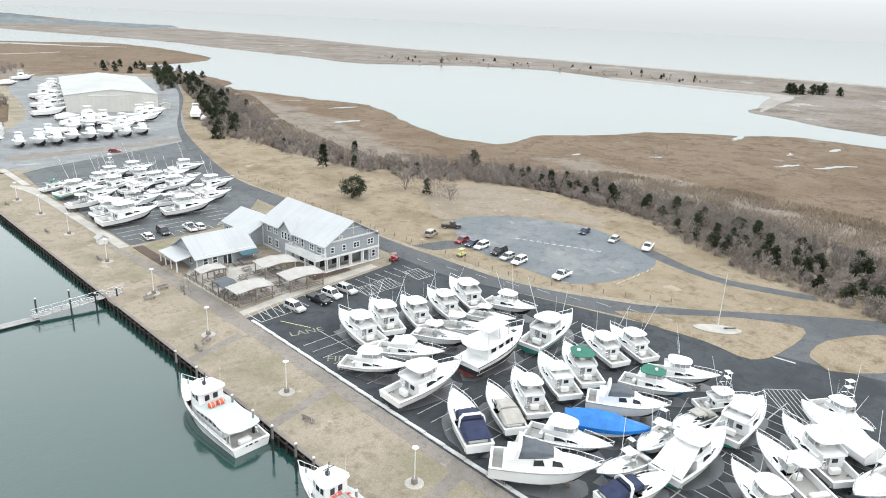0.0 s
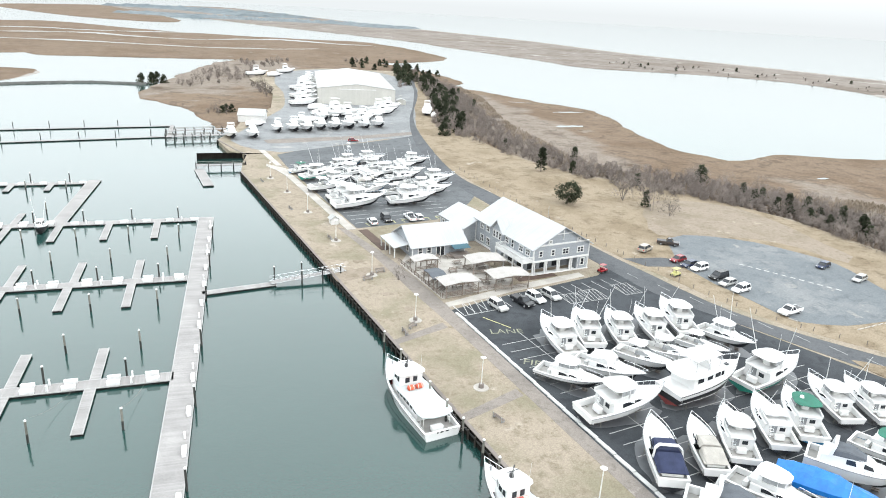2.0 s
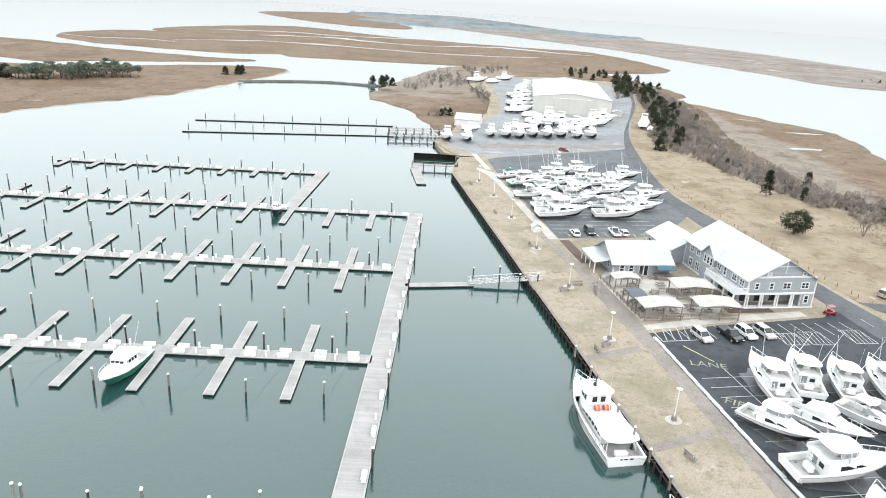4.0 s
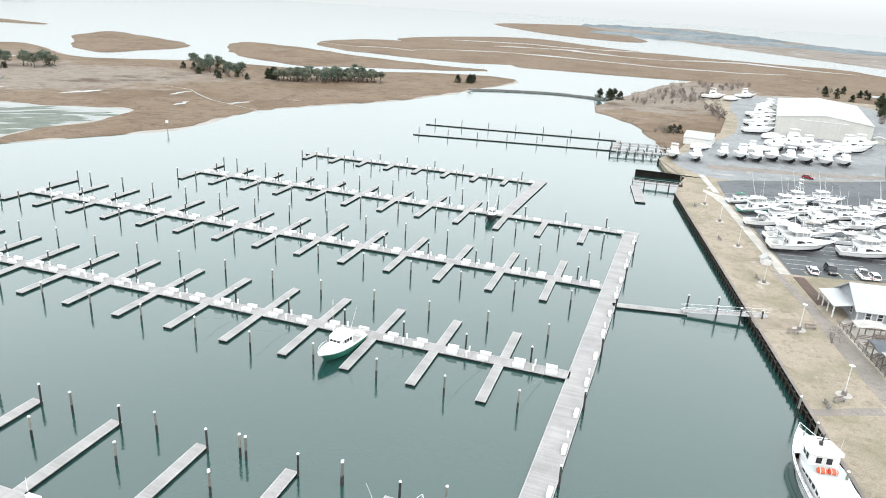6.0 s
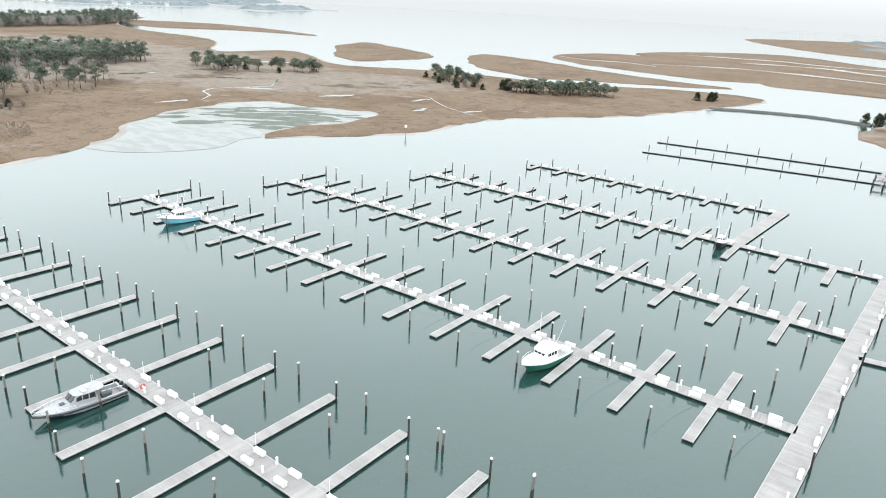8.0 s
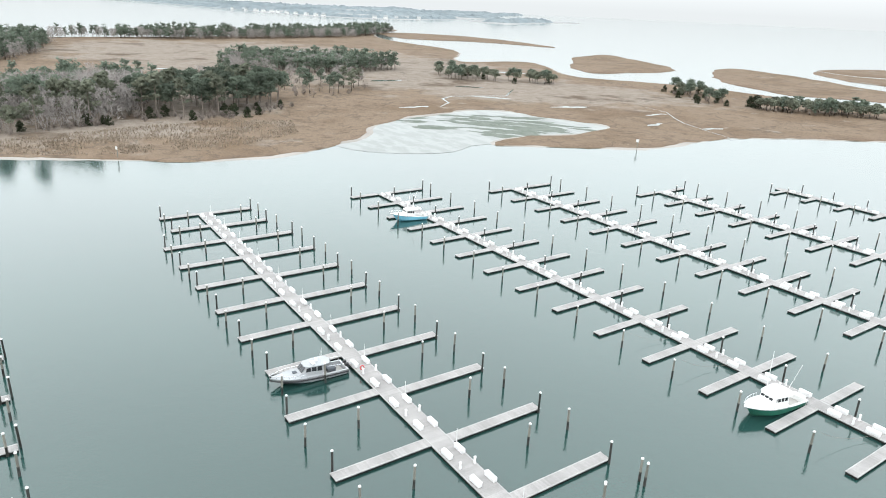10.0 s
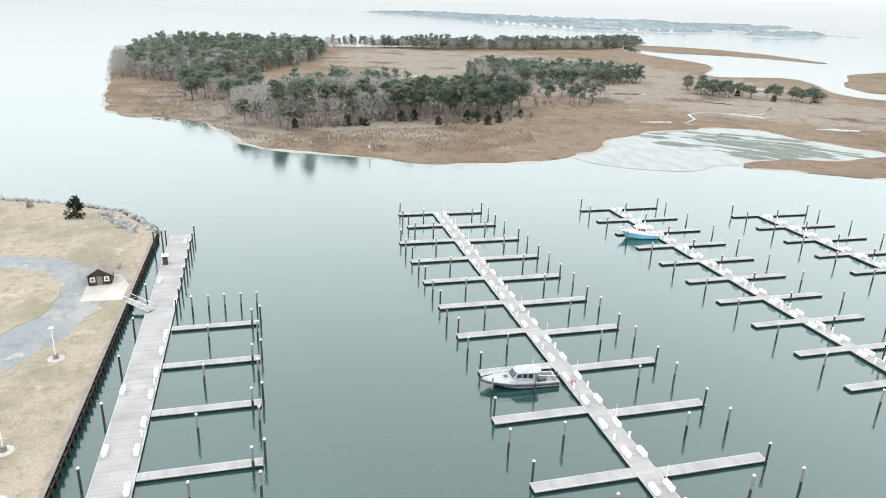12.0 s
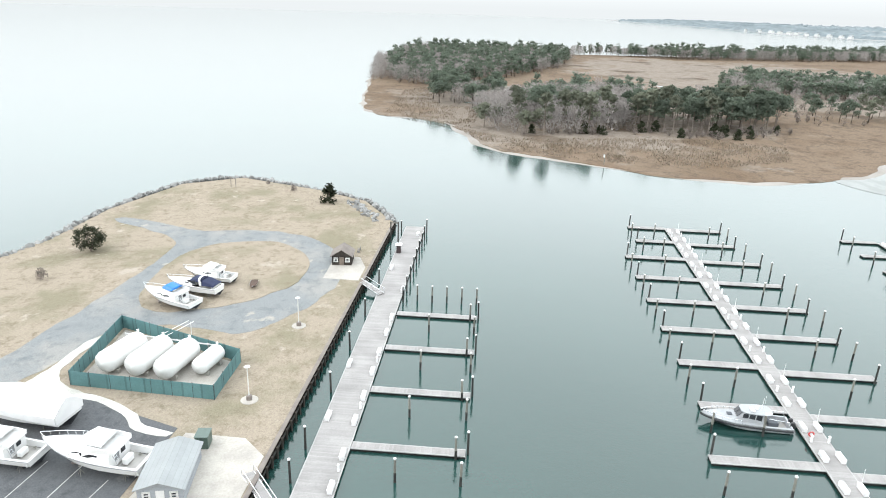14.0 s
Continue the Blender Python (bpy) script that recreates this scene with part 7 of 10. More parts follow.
# small houses and huts
def hut(name, label, x, y, rz, w, d, h, rise, walls, roof, along="y", door=True):
    t = thing(name, label, "hut")
    t.matrix_basis = pose(x, y, GROUND_Z, 0, 0, rz)
    bm = bmesh.new()
    shell(bm, -w / 2, w / 2, -d / 2, d / 2, h, rise, along)
    part("wall", bm, walls, t)
    bm = bmesh.new()
    gable_roof(bm, -w / 2, w / 2, -d / 2, d / 2, h, rise + 0.04, along, 0.35, 0.12)
    part("roof", bm, roof, t)
    if door:
        bm = bmesh.new()
        box(bm, (0, -d / 2 - 0.03, h * 0.42), (0.95, 0.08, h * 0.8), 0, 0.02)
        part("door", bm, M_BROWN if walls is M_POST else M_TRIM, t)
        for s in (-1, 1):
            wall_window(t, s * w * 0.3, -d / 2, h * 0.55, 0.7, 0.8, 0)
    return t


hut("fuel_hut", "small grey service hut with pale metal roof", -67.4, -32.6, 100, 5.0, 8.2, 2.2, 0.8, M_SIDING, M_GREYROOF)
hut("timber_hut", "small weathered brown timber hut on a concrete pad", -141.6, -28.6, 95, 4.2, 4.4, 2.3, 1.3, M_POST, M_TIMBER)
hut("yard_office", "small white yard office with pale roof", 16.6, 341, 80, 13, 12, 3.2, 2.2, M_TRIM, M_SHEDROOF)
hut("bait_shed", "small pale shed beside the storage yard", 104.0, 398, -7, 5, 5, 2.6, 0.9, M_SHEDWALL, M_SHEDROOF, door=False)
hut("info_kiosk", "small white roofed notice kiosk on a concrete slab", 28.2, 174.9, 9, 2.0, 2.0, 1.7, 0.7, M_TRIM, M_SHEDROOF, door=False)
patch("concrete_pad", [(-131.6, -30.6), (-131.4, -23.2), (-139, -23.2), (-145.0, -25.5), (-144.8, -31)], 0.05, M_CONCRETE, "pale concrete pad by the hut", "pad")
patch("concrete_apron", [(-62, -23.6), (-73, -23.4), (-76.4, -27.0), (-76.6, -35), (-62, -36)], 0.05, M_CONCRETE, "pale concrete apron by the fuel hut", "pad")

# terrace in front of the restaurant: paving, shade roofs, fences, tables
patch("terrace", [quay(u, v) for u, v in ((145, 17.6), (166, 17.4), (172, 22), (171, 34), (150, 38), (146, 34))], 0.06, M_CONCRETE, "pale paved restaurant terrace", "terrace")
patch("front_walk", [quay(u, v) for u, v in ((143, 17.2), (146, 34), (147.5, 54), (145.2, 54), (143.4, 35), (141, 17))], 0.07, M_CONCRETE, "pale concrete front walk", "walk")
patch("planting_bed", [quay(u, v) for u, v in ((147.5, 38), (147.5, 48), (150.2, 48), (150.2, 38))], 0.1, M_MULCH, "dark mulch planting bed", "bed")
patch("planting_bed", [quay(u, v) for u, v in ((176, 17.0), (192, 17.2), (192, 19.6), (176, 19.6))], 0.1, M_MULCH, "dark mulch planting bed", "bed")


def shade_roof(x, y, rz, w, d, material, h=2.9):
    t = thing("shade_roof", "open shade shelter with pale low gabled roof on timber posts", "shelter", "terrace shelters")
    t.matrix_basis = pose(x, y, GROUND_Z + 0.06, 0, 0, rz)
    bm = bmesh.new()
    rows = []
    for i in range(9):
        f = i / 8 - 0.5
        zz = h + 0.45 * (1 - abs(2 * f))
        rows.append([Vector((f * w, -d / 2, zz)), Vector((f * w, 0, zz + 0.03)), Vector((f * w, d / 2, zz))])
    loft(bm, rows)
    bmesh.ops.solidify(bm, geom=bm.faces[:], thickness=0.1)
    part("canopy", bm, material, t)
    for sx in (-0.44, 0, 0.44):
        for sy in (-0.44, 0.44):
            bm = bmesh.new()
            box(bm, (sx * w, sy * d, h / 2 + 0.05), (0.18, 0.18, h + 0.1))
            part("post", bm, M_BROWN, t)
    for sy in (-0.44, 0.44):
        bm = bmesh.new()
        box(bm, (0, sy * d, h - 0.05), (w * 0.95, 0.12, 0.22))
        part("beam", bm, M_BROWN, t)
        for zz in (0.45, 0.8, 1.1):
            if sy < 0:
                bm = bmesh.new()
                box(bm, (0, sy * d, zz), (w * 0.9, 0.07, 0.12))
                part("rail", bm, M_BROWN, t)
    return t


shade_roof(56.0, 135.6, 3, 8.6, 5.6, M_CANOPY)
shade_roof(57.6, 126.2, 4, 8.8, 5.4, M_CANOPY)
shade_roof(45.8, 124.6, 8, 8.4, 5.0, M_CANOPY)
shade_roof(42.4, 129.2, 96, 6.0, 3.6, M_GREYC, 2.6)
shade_roof(42.6, 138.8, 8, 6.0, 3.6, M_CANOPY, 2.6)


def make_table():
    bm = bmesh.new()
    box(bm, (0, 0, 0.74), (1.9, 0.75, 0.06), 0, 0.01)
    t = rooted("picnic_table", bm, M_BROWN, "brown timber picnic table on the terrace", "table", "terrace tables")
    for s in (-1, 1):
        bm = bmesh.new()
        box(bm, (0, s * 0.68, 0.44), (1.9, 0.28, 0.05), 0, 0.01)
        part("bench", bm, M_BROWN, t)
        bm = bmesh.new()
        rod(bm, (s * 0.7, -0.7, 0.0), (s * 0.7, 0.25, 0.74), 0.05)
        rod(bm, (s * 0.7, 0.7, 0.0), (s * 0.7, -0.25, 0.74), 0.05)
        part("trestle_leg", bm, M_BROWN, t)
    return t


def make_fence_post():
    bm = bmesh.new()
    box(bm, (0, 0, 0.5), (0.14, 0.14, 1.0), 0, 0.02)
    t = rooted("terrace_fence", bm, M_BROWN, "brown timber terrace fence panel with rails", "fence", "terrace fence panels")
    for z in (0.35, 0.65, 0.92):
        bm = bmesh.new()
        box(bm, (0.9, 0, z), (1.8, 0.06, 0.12))
        part("rail", bm, M_BROWN, t)
    return t


MASTERS["table"], MASTERS["tfence"] = make_table(), make_fence_post()
for i in range(5):
    for j in range(5):
        if (i * 3 + j * 2) % 4 != 1:
            x, y = quay(149 + i * 4.2, 20.0 + j * 3.4)
            put("table", x + random.uniform(-0.5, 0.5), y + random.uniform(-0.5, 0.5), GROUND_Z + 0.065, random.choice((9, 99, 9, 50)))
for i in range(12):
    x, y = quay(146 + i * 1.8, 17.7)
    put("tfence", x, y, GROUND_Z + 0.06, 99.4)
for i in range(8):
    x, y = quay(145.6 + i * 0.05, 17.9 + i * 1.8)
    put("tfence", x, y, GROUND_Z + 0.06, 9.4)
for i in range(7):
    x, y = quay(150.0, 20 + i * 1.8)
    put("tfence", x, y, GROUND_Z + 0.06, 9.4)
for i in range(6):
    x, y = quay(158.0 + 0.1 * i, 26 + i * 1.8)
    put("tfence", x, y, GROUND_Z + 0.06, 9.4)

# ---- lamps, benches, tanks, vehicles ----
def make_lamp():
    t = thing("quay_lamp", "pale lamp post with flat round head on a concrete base", "lamp post", "quay lamps")
    bm = bmesh.new()
    rod(bm, (0, 0, 0), (0, 0, 0.08), 1.25, 1.2, 20)
    part("pad", bm, M_CONCRETE, t, "round pale concrete pad")
    bm = bmesh.new()
    rod(bm, (0, 0, 0.06), (0, 0, 0.75), 0.42, 0.4, 12)
    part("plinth", bm, M_TIMBER, t)
    bm = bmesh.new()
    rod(bm, (0, 0, 0.7), (0, 0, 5.2), 0.085, 0.06, 8)
    part("pole", bm, M_GEL_OFF, t)
    bm = bmesh.new()
    rod(bm, (0, 0, 5.15), (0, 0, 5.32), 0.2, 0.46, 14)
    rod(bm, (0, 0, 5.32), (0, 0, 5.42), 0.46, 0.3, 14)
    part("head", bm, M_CAP, t)
    return t


def make_bench():
    t = thing("bench", "slatted timber bench on the quay grass", "bench", "quay benches")
    for i in range(3):
        bm = bmesh.new()
        box(bm, (0, -0.2 + i * 0.2, 0.45), (2.2, 0.16, 0.05), 0, 0.01)
        part("seat_slat", bm, M_TIMBER, t)
    for z in (0.65, 0.85):
        bm = bmesh.new()
        box(bm, (0, 0.3, z), (2.2, 0.05, 0.15), 0, 0.01)
        part("back_slat", bm, M_TIMBER, t)
    for x in (-0.9, 0.9):
        bm = bmesh.new()
        box(bm, (x, 0.0, 0.22), (0.1, 0.5, 0.44))
        box(bm, (x, 0.33, 0.48), (0.1, 0.08, 0.95))
        part("leg", bm, M_GALV, t)
    return t


MASTERS["lamp"], MASTERS["bench"] = make_lamp(), make_bench()
for x, y in ((41.6, 59.2), (37.2, 87.9), (33.6, 113.4), (30.4, 137.2), (26.5, 161.0), (22.8, 186.0), (19.4, 208), (15.8, 226), (-85.3, -29.6), (-109.4, -29.3)):
    put("lamp", x, y, GROUND_Z)
for x, y, r in ((36.6, 79, 110), (32.4, 110.6, 40), (30.4, 108.6, 95), (32.6, 138.6, 10), (29.0, 134.6, 10), (25.4, 163.0, 100), (18.6, 190, 100), (13, 222, 100), (-148.8, -26.6, 5)):
    put("bench", x, y, GROUND_Z, r)

# tank enclosure
fence = thing("tank_fence", "teal screened fence round white gas tanks", "fence")
corners = [(-85.9, -56.3), (-84.7, -34.4), (-95.6, -34.6), (-104.6, -58.4)]
for (xa, ya), (xb, yb) in zip(corners, corners[1:] + corners[:1]):
    n = math.hypot(xb - xa, yb - ya)
    bm = bmesh.new()
    box(bm, (n / 2, 0, 1.2), (n, 0.05, 2.3))
    o = part("screen", bm, M_FENCE, fence)
    o.matrix_basis = pose(xa, ya, GROUND_Z, 0, 0, math.degrees(math.atan2(yb - ya, xb - xa)))
    k = int(n / 2.9)
    for i in range(k):
        bm = bmesh.new()
        rod(bm, (0, 0, 0), (0, 0, 2.5), 0.05, 0.05, 6)
        o = part("post", bm, M_BLACK, fence)
        o.location = (xa + (xb - xa) * i / k, ya + (yb - ya) * i / k, GROUND_Z)
patch("tank_pad", [(-86.4, -55.8), (-85.2, -34.9), (-95.2, -35.1), (-103.8, -57.6)], 0.03, M_CONCRETE, "pale concrete inside the tank fence", "yard")


def tank(x, y, rz, n, r):
    t = thing("gas_tank", "white cylindrical gas tank on concrete saddles", "tank", "gas tanks")
    t.matrix_basis = pose(x, y, GROUND_Z + 0.03, 0, 0, rz)
    bm = bmesh.new()
    rings = []
    for i in range(17):
        f = i / 16
        xx = (f - 0.5) * n
        e = abs(xx) - (n / 2 - r * 0.5)
        rr = r * math.sqrt(max(0.0, 1 - (e / (r * 0.5)) ** 2)) if e > 0 else r
        rings.append([Vector((xx, max(rr, 0.02) * math.cos(a), r + 0.45 + max(rr, 0.02) * math.sin(a))) for a in [k * math.tau / 20 for k in range(20)]])
    loft(bm, rings, close=True)
    part("shell", bm, M_TANK, t, "", True)
    for sx in (-0.28, 0.28):
        bm = bmesh.new()
        box(bm, (sx * n, 0, 0.35), (0.5, r * 1.5, 0.7), 0, 0.03)
        part("saddle", bm, M_CONCRETE, t)
    bm = bmesh.new()
    rod(bm, (n * 0.42, 0, 2 * r + 0.4), (n * 0.42, 0, 2 * r + 0.75), 0.2, 0.2, 10)
    rod(bm, (n * 0.3, 0, 2 * r + 0.4), (n * 0.3, 0, 2 * r + 0.7), 0.12, 0.12, 8)
    part("valve_dome", bm, M_TANK, t)
    return t


tank(-92.7, -51.9, 167, 8.7, 1.72)
tank(-92.3, -47.4, 170, 8.5, 1.72)
tank(-91.9, -42.9, 172, 8.5, 1.72)
tank(-92.9, -38.5, 170, 6.0, 1.3)
bm = bmesh.new()
for a, b in (((-99.5, -55, 3.2), (-97.2, -37, 3.2)), ((-99.2, -55, 3.5), (-96.9, -37, 3.5)), ((-99.5, -49.5, 3.2), (-104, -46.5, 4.0)), ((-99.3, -48.5, 3.2), (-103.8, -45.5, 4.0))):
    rod(bm, (a[0], a[1], a[2]), b, 0.07, 0.07, 6)
for f in range(6):
    x, y = -99.4 + 2.2 * f / 5, -55 + 18 * f / 5
    rod(bm, (x, y, GROUND_Z), (x, y, 3.5), 0.06, 0.06, 6)
rod(bm, (-103.6, -46, GROUND_Z), (-103.6, -46, 4.0), 0.06, 0.06, 6)
ob = link_mesh("pipe_rack", bm, M_CAP)
tagged(ob, "white gas pipework on posts beside the tanks", "pipework")
gen = thing("utility_cabinet", "grey-green utility cabinet on the concrete apron", "cabinet")
gen.matrix_basis = pose(-74.4, -31.6, GROUND_Z + 0.05, 0, 0, 8)
bm = bmesh.new()
box(bm, (0, 0, 0.85), (2.0, 1.6, 1.7), 0, 0.05)
part("body", bm, mat("grey_green_enamel", (0.06, 0.095, 0.08), rough=0.45), gen)
bm = bmesh.new()
box(bm, (0, 0, 1.74), (2.15, 1.75, 0.12), 0, 0.03)
part("lid", bm, mat("grey_green_lid", (0.085, 0.125, 0.11), rough=0.45), gen)

# loop drive on the southern point
LOOP_OUT = [(-60, -80), (-82, -72.5), (-98.7, -70.5), (-111.3, -69.3), (-129.9, -68.2), (-142.2, -68), (-149.7, -70.2), (-156.7, -80.5), (-161, -90.7), (-164.5, -91), (-162.6, -82), (-158.3, -71.2), (-157.4, -64.7), (-159.6, -57.4), (-159.4, -47.5), (-155, -38), (-146.2, -31.1), (-136.1, -27.7), (-126.9, -27.3), (-116.9, -30.3), (-108, -34.8), (-105.2, -38.7), (-106.8, -51.3), (-104, -58.6), (-100, -61.1), (-92.3, -61.8), (-87.7, -63.9), (-80, -65.4), (-60, -69)]
patch("loop_drive", LOOP_OUT, 0.03, M_DRIVE, "pale damp gravel loop drive", "drive", 1.6, 31, 0.7)
patch("grass_middle", [(-115.1, -60.8), (-124.3, -64), (-135.4, -64.8), (-145.9, -61.7), (-151.1, -54.4), (-151, -45), (-145.1, -38), (-136.7, -35.1), (-127.2, -35.4), (-119.3, -40.7), (-114.6, -46.5), (-111.8, -53.7), (-112.2, -57.9)], 0.1, M_GRASS, "dry grass in the middle of the loop drive", "grass", 1.6, 33, 0.6)
patch("south_yard", [(-62, -37), (-77.5, -36.5), (-80, -44), (-84, -52), (-84.5, -62), (-60, -68)], 0.04, M_ROAD, "grey asphalt yard with painted bays", "asphalt")


def car(name, label, paint, L=4.6, W=1.85, H=1.6, bed=False, boxy=0.0):
    """A parked car: body, cabin glass, wheels with rims, lamps."""
    t = thing(name, label, "car", "parked cars")
    h0 = 0.58 * H
    prof = [(-L / 2, 0.35), (-L / 2, h0 * 0.95), (-L / 2 + 0.2, h0), (L / 2 - 1.35, h0), (L / 2 - 0.15, h0 * 0.84), (L / 2, h0 * 0.6), (L / 2, 0.35)]
    if bed:
        prof = [(-L / 2, 0.5), (-L / 2, h0 + 0.05), (L / 2 - 1.5, h0 + 0.05), (L / 2 - 0.1, h0 * 0.95), (L / 2, h0 * 0.7), (L / 2, 0.45)]
    bm = bmesh.new()
    loft(bm, [[Vector((x * (1 if abs(y) < 0.9 else 0.985), y * W / 2, z)) for x, z in prof] for y in (-1, -0.88, 0.88, 1)], close=True)
    for v in bm.verts:
        if abs(v.co.y) > W * 0.49:
            v.co.z = 0.35 + (v.co.z - 0.35) * 0.96
    part("body", bm, paint, t)
    xa, xb = (-L / 2 + 0.15, L / 2 - 1.2) if not bed else (-0.55, L / 2 - 1.4)
    bm = bmesh.new()
    s0, s1 = (0.25 if boxy else 0.55), 0.75
    low = [(xa, -1), (xb, -1), (xb, 1), (xa, 1)]
    loft(bm, [[Vector((x, y * W * 0.47, h0)) for x, y in low], [Vector((x + (s0 if x == xa else -s1), y * W * 0.39, H - 0.08)) for x, y in low]], close=True)
    part("glass", bm, M_GLASS, t, "dark car windows")
    bm = bmesh.new()
    box(bm, ((xa + s0 + xb - s1) / 2, 0, H - 0.04), (xb - xa - s0 - s1 + 0.12, W * 0.8, 0.1), 0, 0.03)
    part("roof", bm, paint, t)
    for y in (-1, 1):
        for x, dx in ((xa, s0), ((xa + xb) / 2, 0.0), (xb, -s1)):
            bm = bmesh.new()
            rod(bm, (x, y * W * 0.475, h0), (x + dx, y * W * 0.395, H - 0.06), 0.05, 0.045, 4)
            part("pillar", bm, paint, t)
    if bed:
        bm = bmesh.new()
        box(bm, (-L / 2 + (L / 2 - 0.6) / 2 + 0.05, 0, h0 + 0.03), (L / 2 - 0.75, W * 0.8, 0.08))
        part("load_bed", bm, M_BLACK, t, "dark load bed")
    for sx in (-0.31, 0.31):
        for sy in (-1, 1):
            bm = bmesh.new()
            rod(bm, (sx * L, sy * (W / 2 - 0.2), 0.34), (sx * L, sy * (W / 2 + 0.02), 0.34), 0.35, 0.34, 14)
            w = part("wheel", bm, M_TYRE, t)
            bm = bmesh.new()
            rod(bm, (sx * L, sy * (W / 2 + 0.0), 0.34), (sx * L, sy * (W / 2 + 0.035), 0.34), 0.21, 0.19, 10)
            part("rim", bm, M_GALV, w)
    for sy in (-1, 1):
        bm = bmesh.new()
        box(bm, (L / 2 - 0.08, sy * W * 0.36, h0 * 0.72), (0.22, 0.4, 0.16), 0, 0.03)
        part("headlight", bm, M_CAP, t)
        bm = bmesh.new()
        box(bm, (-L / 2 + 0.0, sy * W * 0.4, h0 * 0.8), (0.08, 0.24, 0.26), 0, 0.02)
        part("tail_light", bm, M_RED, t)
    return t


def paint(name, c):
    return mat(name, c, tuple(v * 0.9 for v in c), rough=0.22, big=0.5, fine=3, speck=0.02)


P_WHITE, P_SILVER, P_BLACK, P_RED, P_NAVY, P_TAN = (paint(n, c) for n, c in (("white_car_paint", (0.78, 0.78, 0.78)), ("silver_car_paint", (0.45, 0.45, 0.44)), ("black_car_paint", (0.015, 0.016, 0.018)), ("dark_red_car_paint", (0.22, 0.015, 0.02)), ("navy_car_paint", (0.02, 0.03, 0.07)), ("tan_car_paint", (0.36, 0.32, 0.27))))
CARS = {
    "suv_w": lambda: car("suv", "white parked sport utility car", P_WHITE, 4.7, 1.9, 1.72, boxy=1),
    "suv_s": lambda: car("suv", "silver parked sport utility car", P_SILVER, 4.7, 1.9, 1.72, boxy=1),
    "suv_k": lambda: car("suv", "black parked sport utility car", P_BLACK, 5.1, 2.0, 1.85, boxy=1),
    "suv_t": lambda: car("suv", "tan parked sport utility car", P_TAN, 4.9, 1.95, 1.8, boxy=1),
    "sed_n": lambda: car("sedan", "navy blue parked sedan car", P_NAVY, 4.6, 1.8, 1.45),
    "sed_r": lambda: car("sedan", "dark red parked car", P_RED, 4.4, 1.8, 1.5),
    "sed_s": lambda: car("sedan", "silver parked sedan car", P_SILVER, 4.7, 1.8, 1.45),
    "sed_w": lambda: car("sedan", "white parked sedan car", P_WHITE, 4.7, 1.8, 1.45),
    "pick_w": lambda: car("pickup_truck", "white parked pickup truck", P_WHITE, 5.8, 2.0, 1.9, bed=True),
    "pick_k": lambda: car("pickup_truck", "black parked pickup truck", P_BLACK, 5.8, 2.0, 1.9, bed=True),
    "pick_t": lambda: car("pickup_truck", "dark brown parked pickup truck", paint("brown_car_paint", (0.05, 0.042, 0.04)), 5.6, 2.0, 1.85, bed=True),
}
for key, spots in {
    "suv_s": [(51.2, 115.4, -75), (64.2, 118.2, -75)], "pick_k": [(56.9, 116.4, -75)], "suv_w": [(60.4, 117.6, -75), (107.4, 126.6, 195), (108.3, 113.4, 195)],
    "sed_w": [(38.4, 173.6, 95), (51.8, 175.8, 95)], "pick_w": [(110.4, 101.2, 192), (145.3, 104.4, 205), (49.4, 175.6, 95)], "suv_t": [(102.0, 141.2, 30)], "pick_t": [(111.0, 144.4, -35)],
    "sed_r": [(105.8, 132.8, 195), (54.6, 286.4, -20)], "sed_n": [(106.5, 129.3, 195), (140.8, 122.5, 200)], "suv_k": [(108.4, 121.0, 195), (42.6, 175.4, 275)], "sed_s": [(107.9, 117.2, 195), (142.5, 113.4, 200)],
}.items():
    made = None
    for x, y, r in spots:
        m = pose(x, y, GROUND_Z + 0.06, 0, 0, r)
        if made is None:
            made = CARS[key]()
            made.matrix_basis = m
        else:
            copy_thing(made, m)


def cart(label, paint_m, x, y, r):
    t = thing("golf_cart", label, "cart")
    t.matrix_basis = pose(x, y, GROUND_Z + 0.05, 0, 0, r)
    bm = bmesh.new()
    box(bm, (0, 0, 0.55), (2.4, 1.25, 0.5), 0, 0.1)
    box(bm, (-0.25, 0, 0.95), (0.6, 1.15, 0.45), 0, 0.08)
    part("body", bm, paint_m, t)
    bm = bmesh.new()
    box(bm, (-0.1, 0, 1.86), (1.7, 1.25, 0.08), 0, 0.03)
    part("roof", bm, paint_m, t)
    for sx in (-0.85, 0.7):
        for sy in (-0.55, 0.55):
            bm = bmesh.new()
            rod(bm, (sx, sy, 0.7), (sx * 0.85, sy, 1.85), 0.03, 0.03, 5)
            part("post", bm, M_BLACK, t)
            bm = bmesh.new()
            rod(bm, (sx, sy * 1.2 - 0.08, 0.25), (sx, sy * 1.2 + 0.08, 0.25), 0.25, 0.25, 12)
            part("wheel", bm, M_TYRE, t)


cart("dark red golf cart parked beside the hall", P_RED, 83.0, 129.6, 20)
cart("yellow golf cart parked on dry grass", M_YELLOW, 99.2, 124.4, 20)

# painted bays, laid 4 mm above the asphalt
def stripe(x0, y0, x1, y1, w, material, dz=0.036):
    n = math.hypot(x1 - x0, y1 - y0)
    bm = bmesh.new()
    box(bm, (0, 0, 0), (n, w, 0.004))
    ob = link_mesh("painted_line", bm, material)
    ob.matrix_basis = pose((x0 + x1) / 2, (y0 + y1) / 2, GROUND_Z + dz, 0, 0, math.degrees(math.atan2(y1 - y0, x1 - x0)))
    return tagged(ob, "worn painted parking line on asphalt", "road marking", "painted lines", "structure")


def line(u0, v0, u1, v1, w=0.14, material=None, dz=0.036):
    return stripe(*quay(u0, v0), *quay(u1, v1), w, material or M_PAINT, dz)


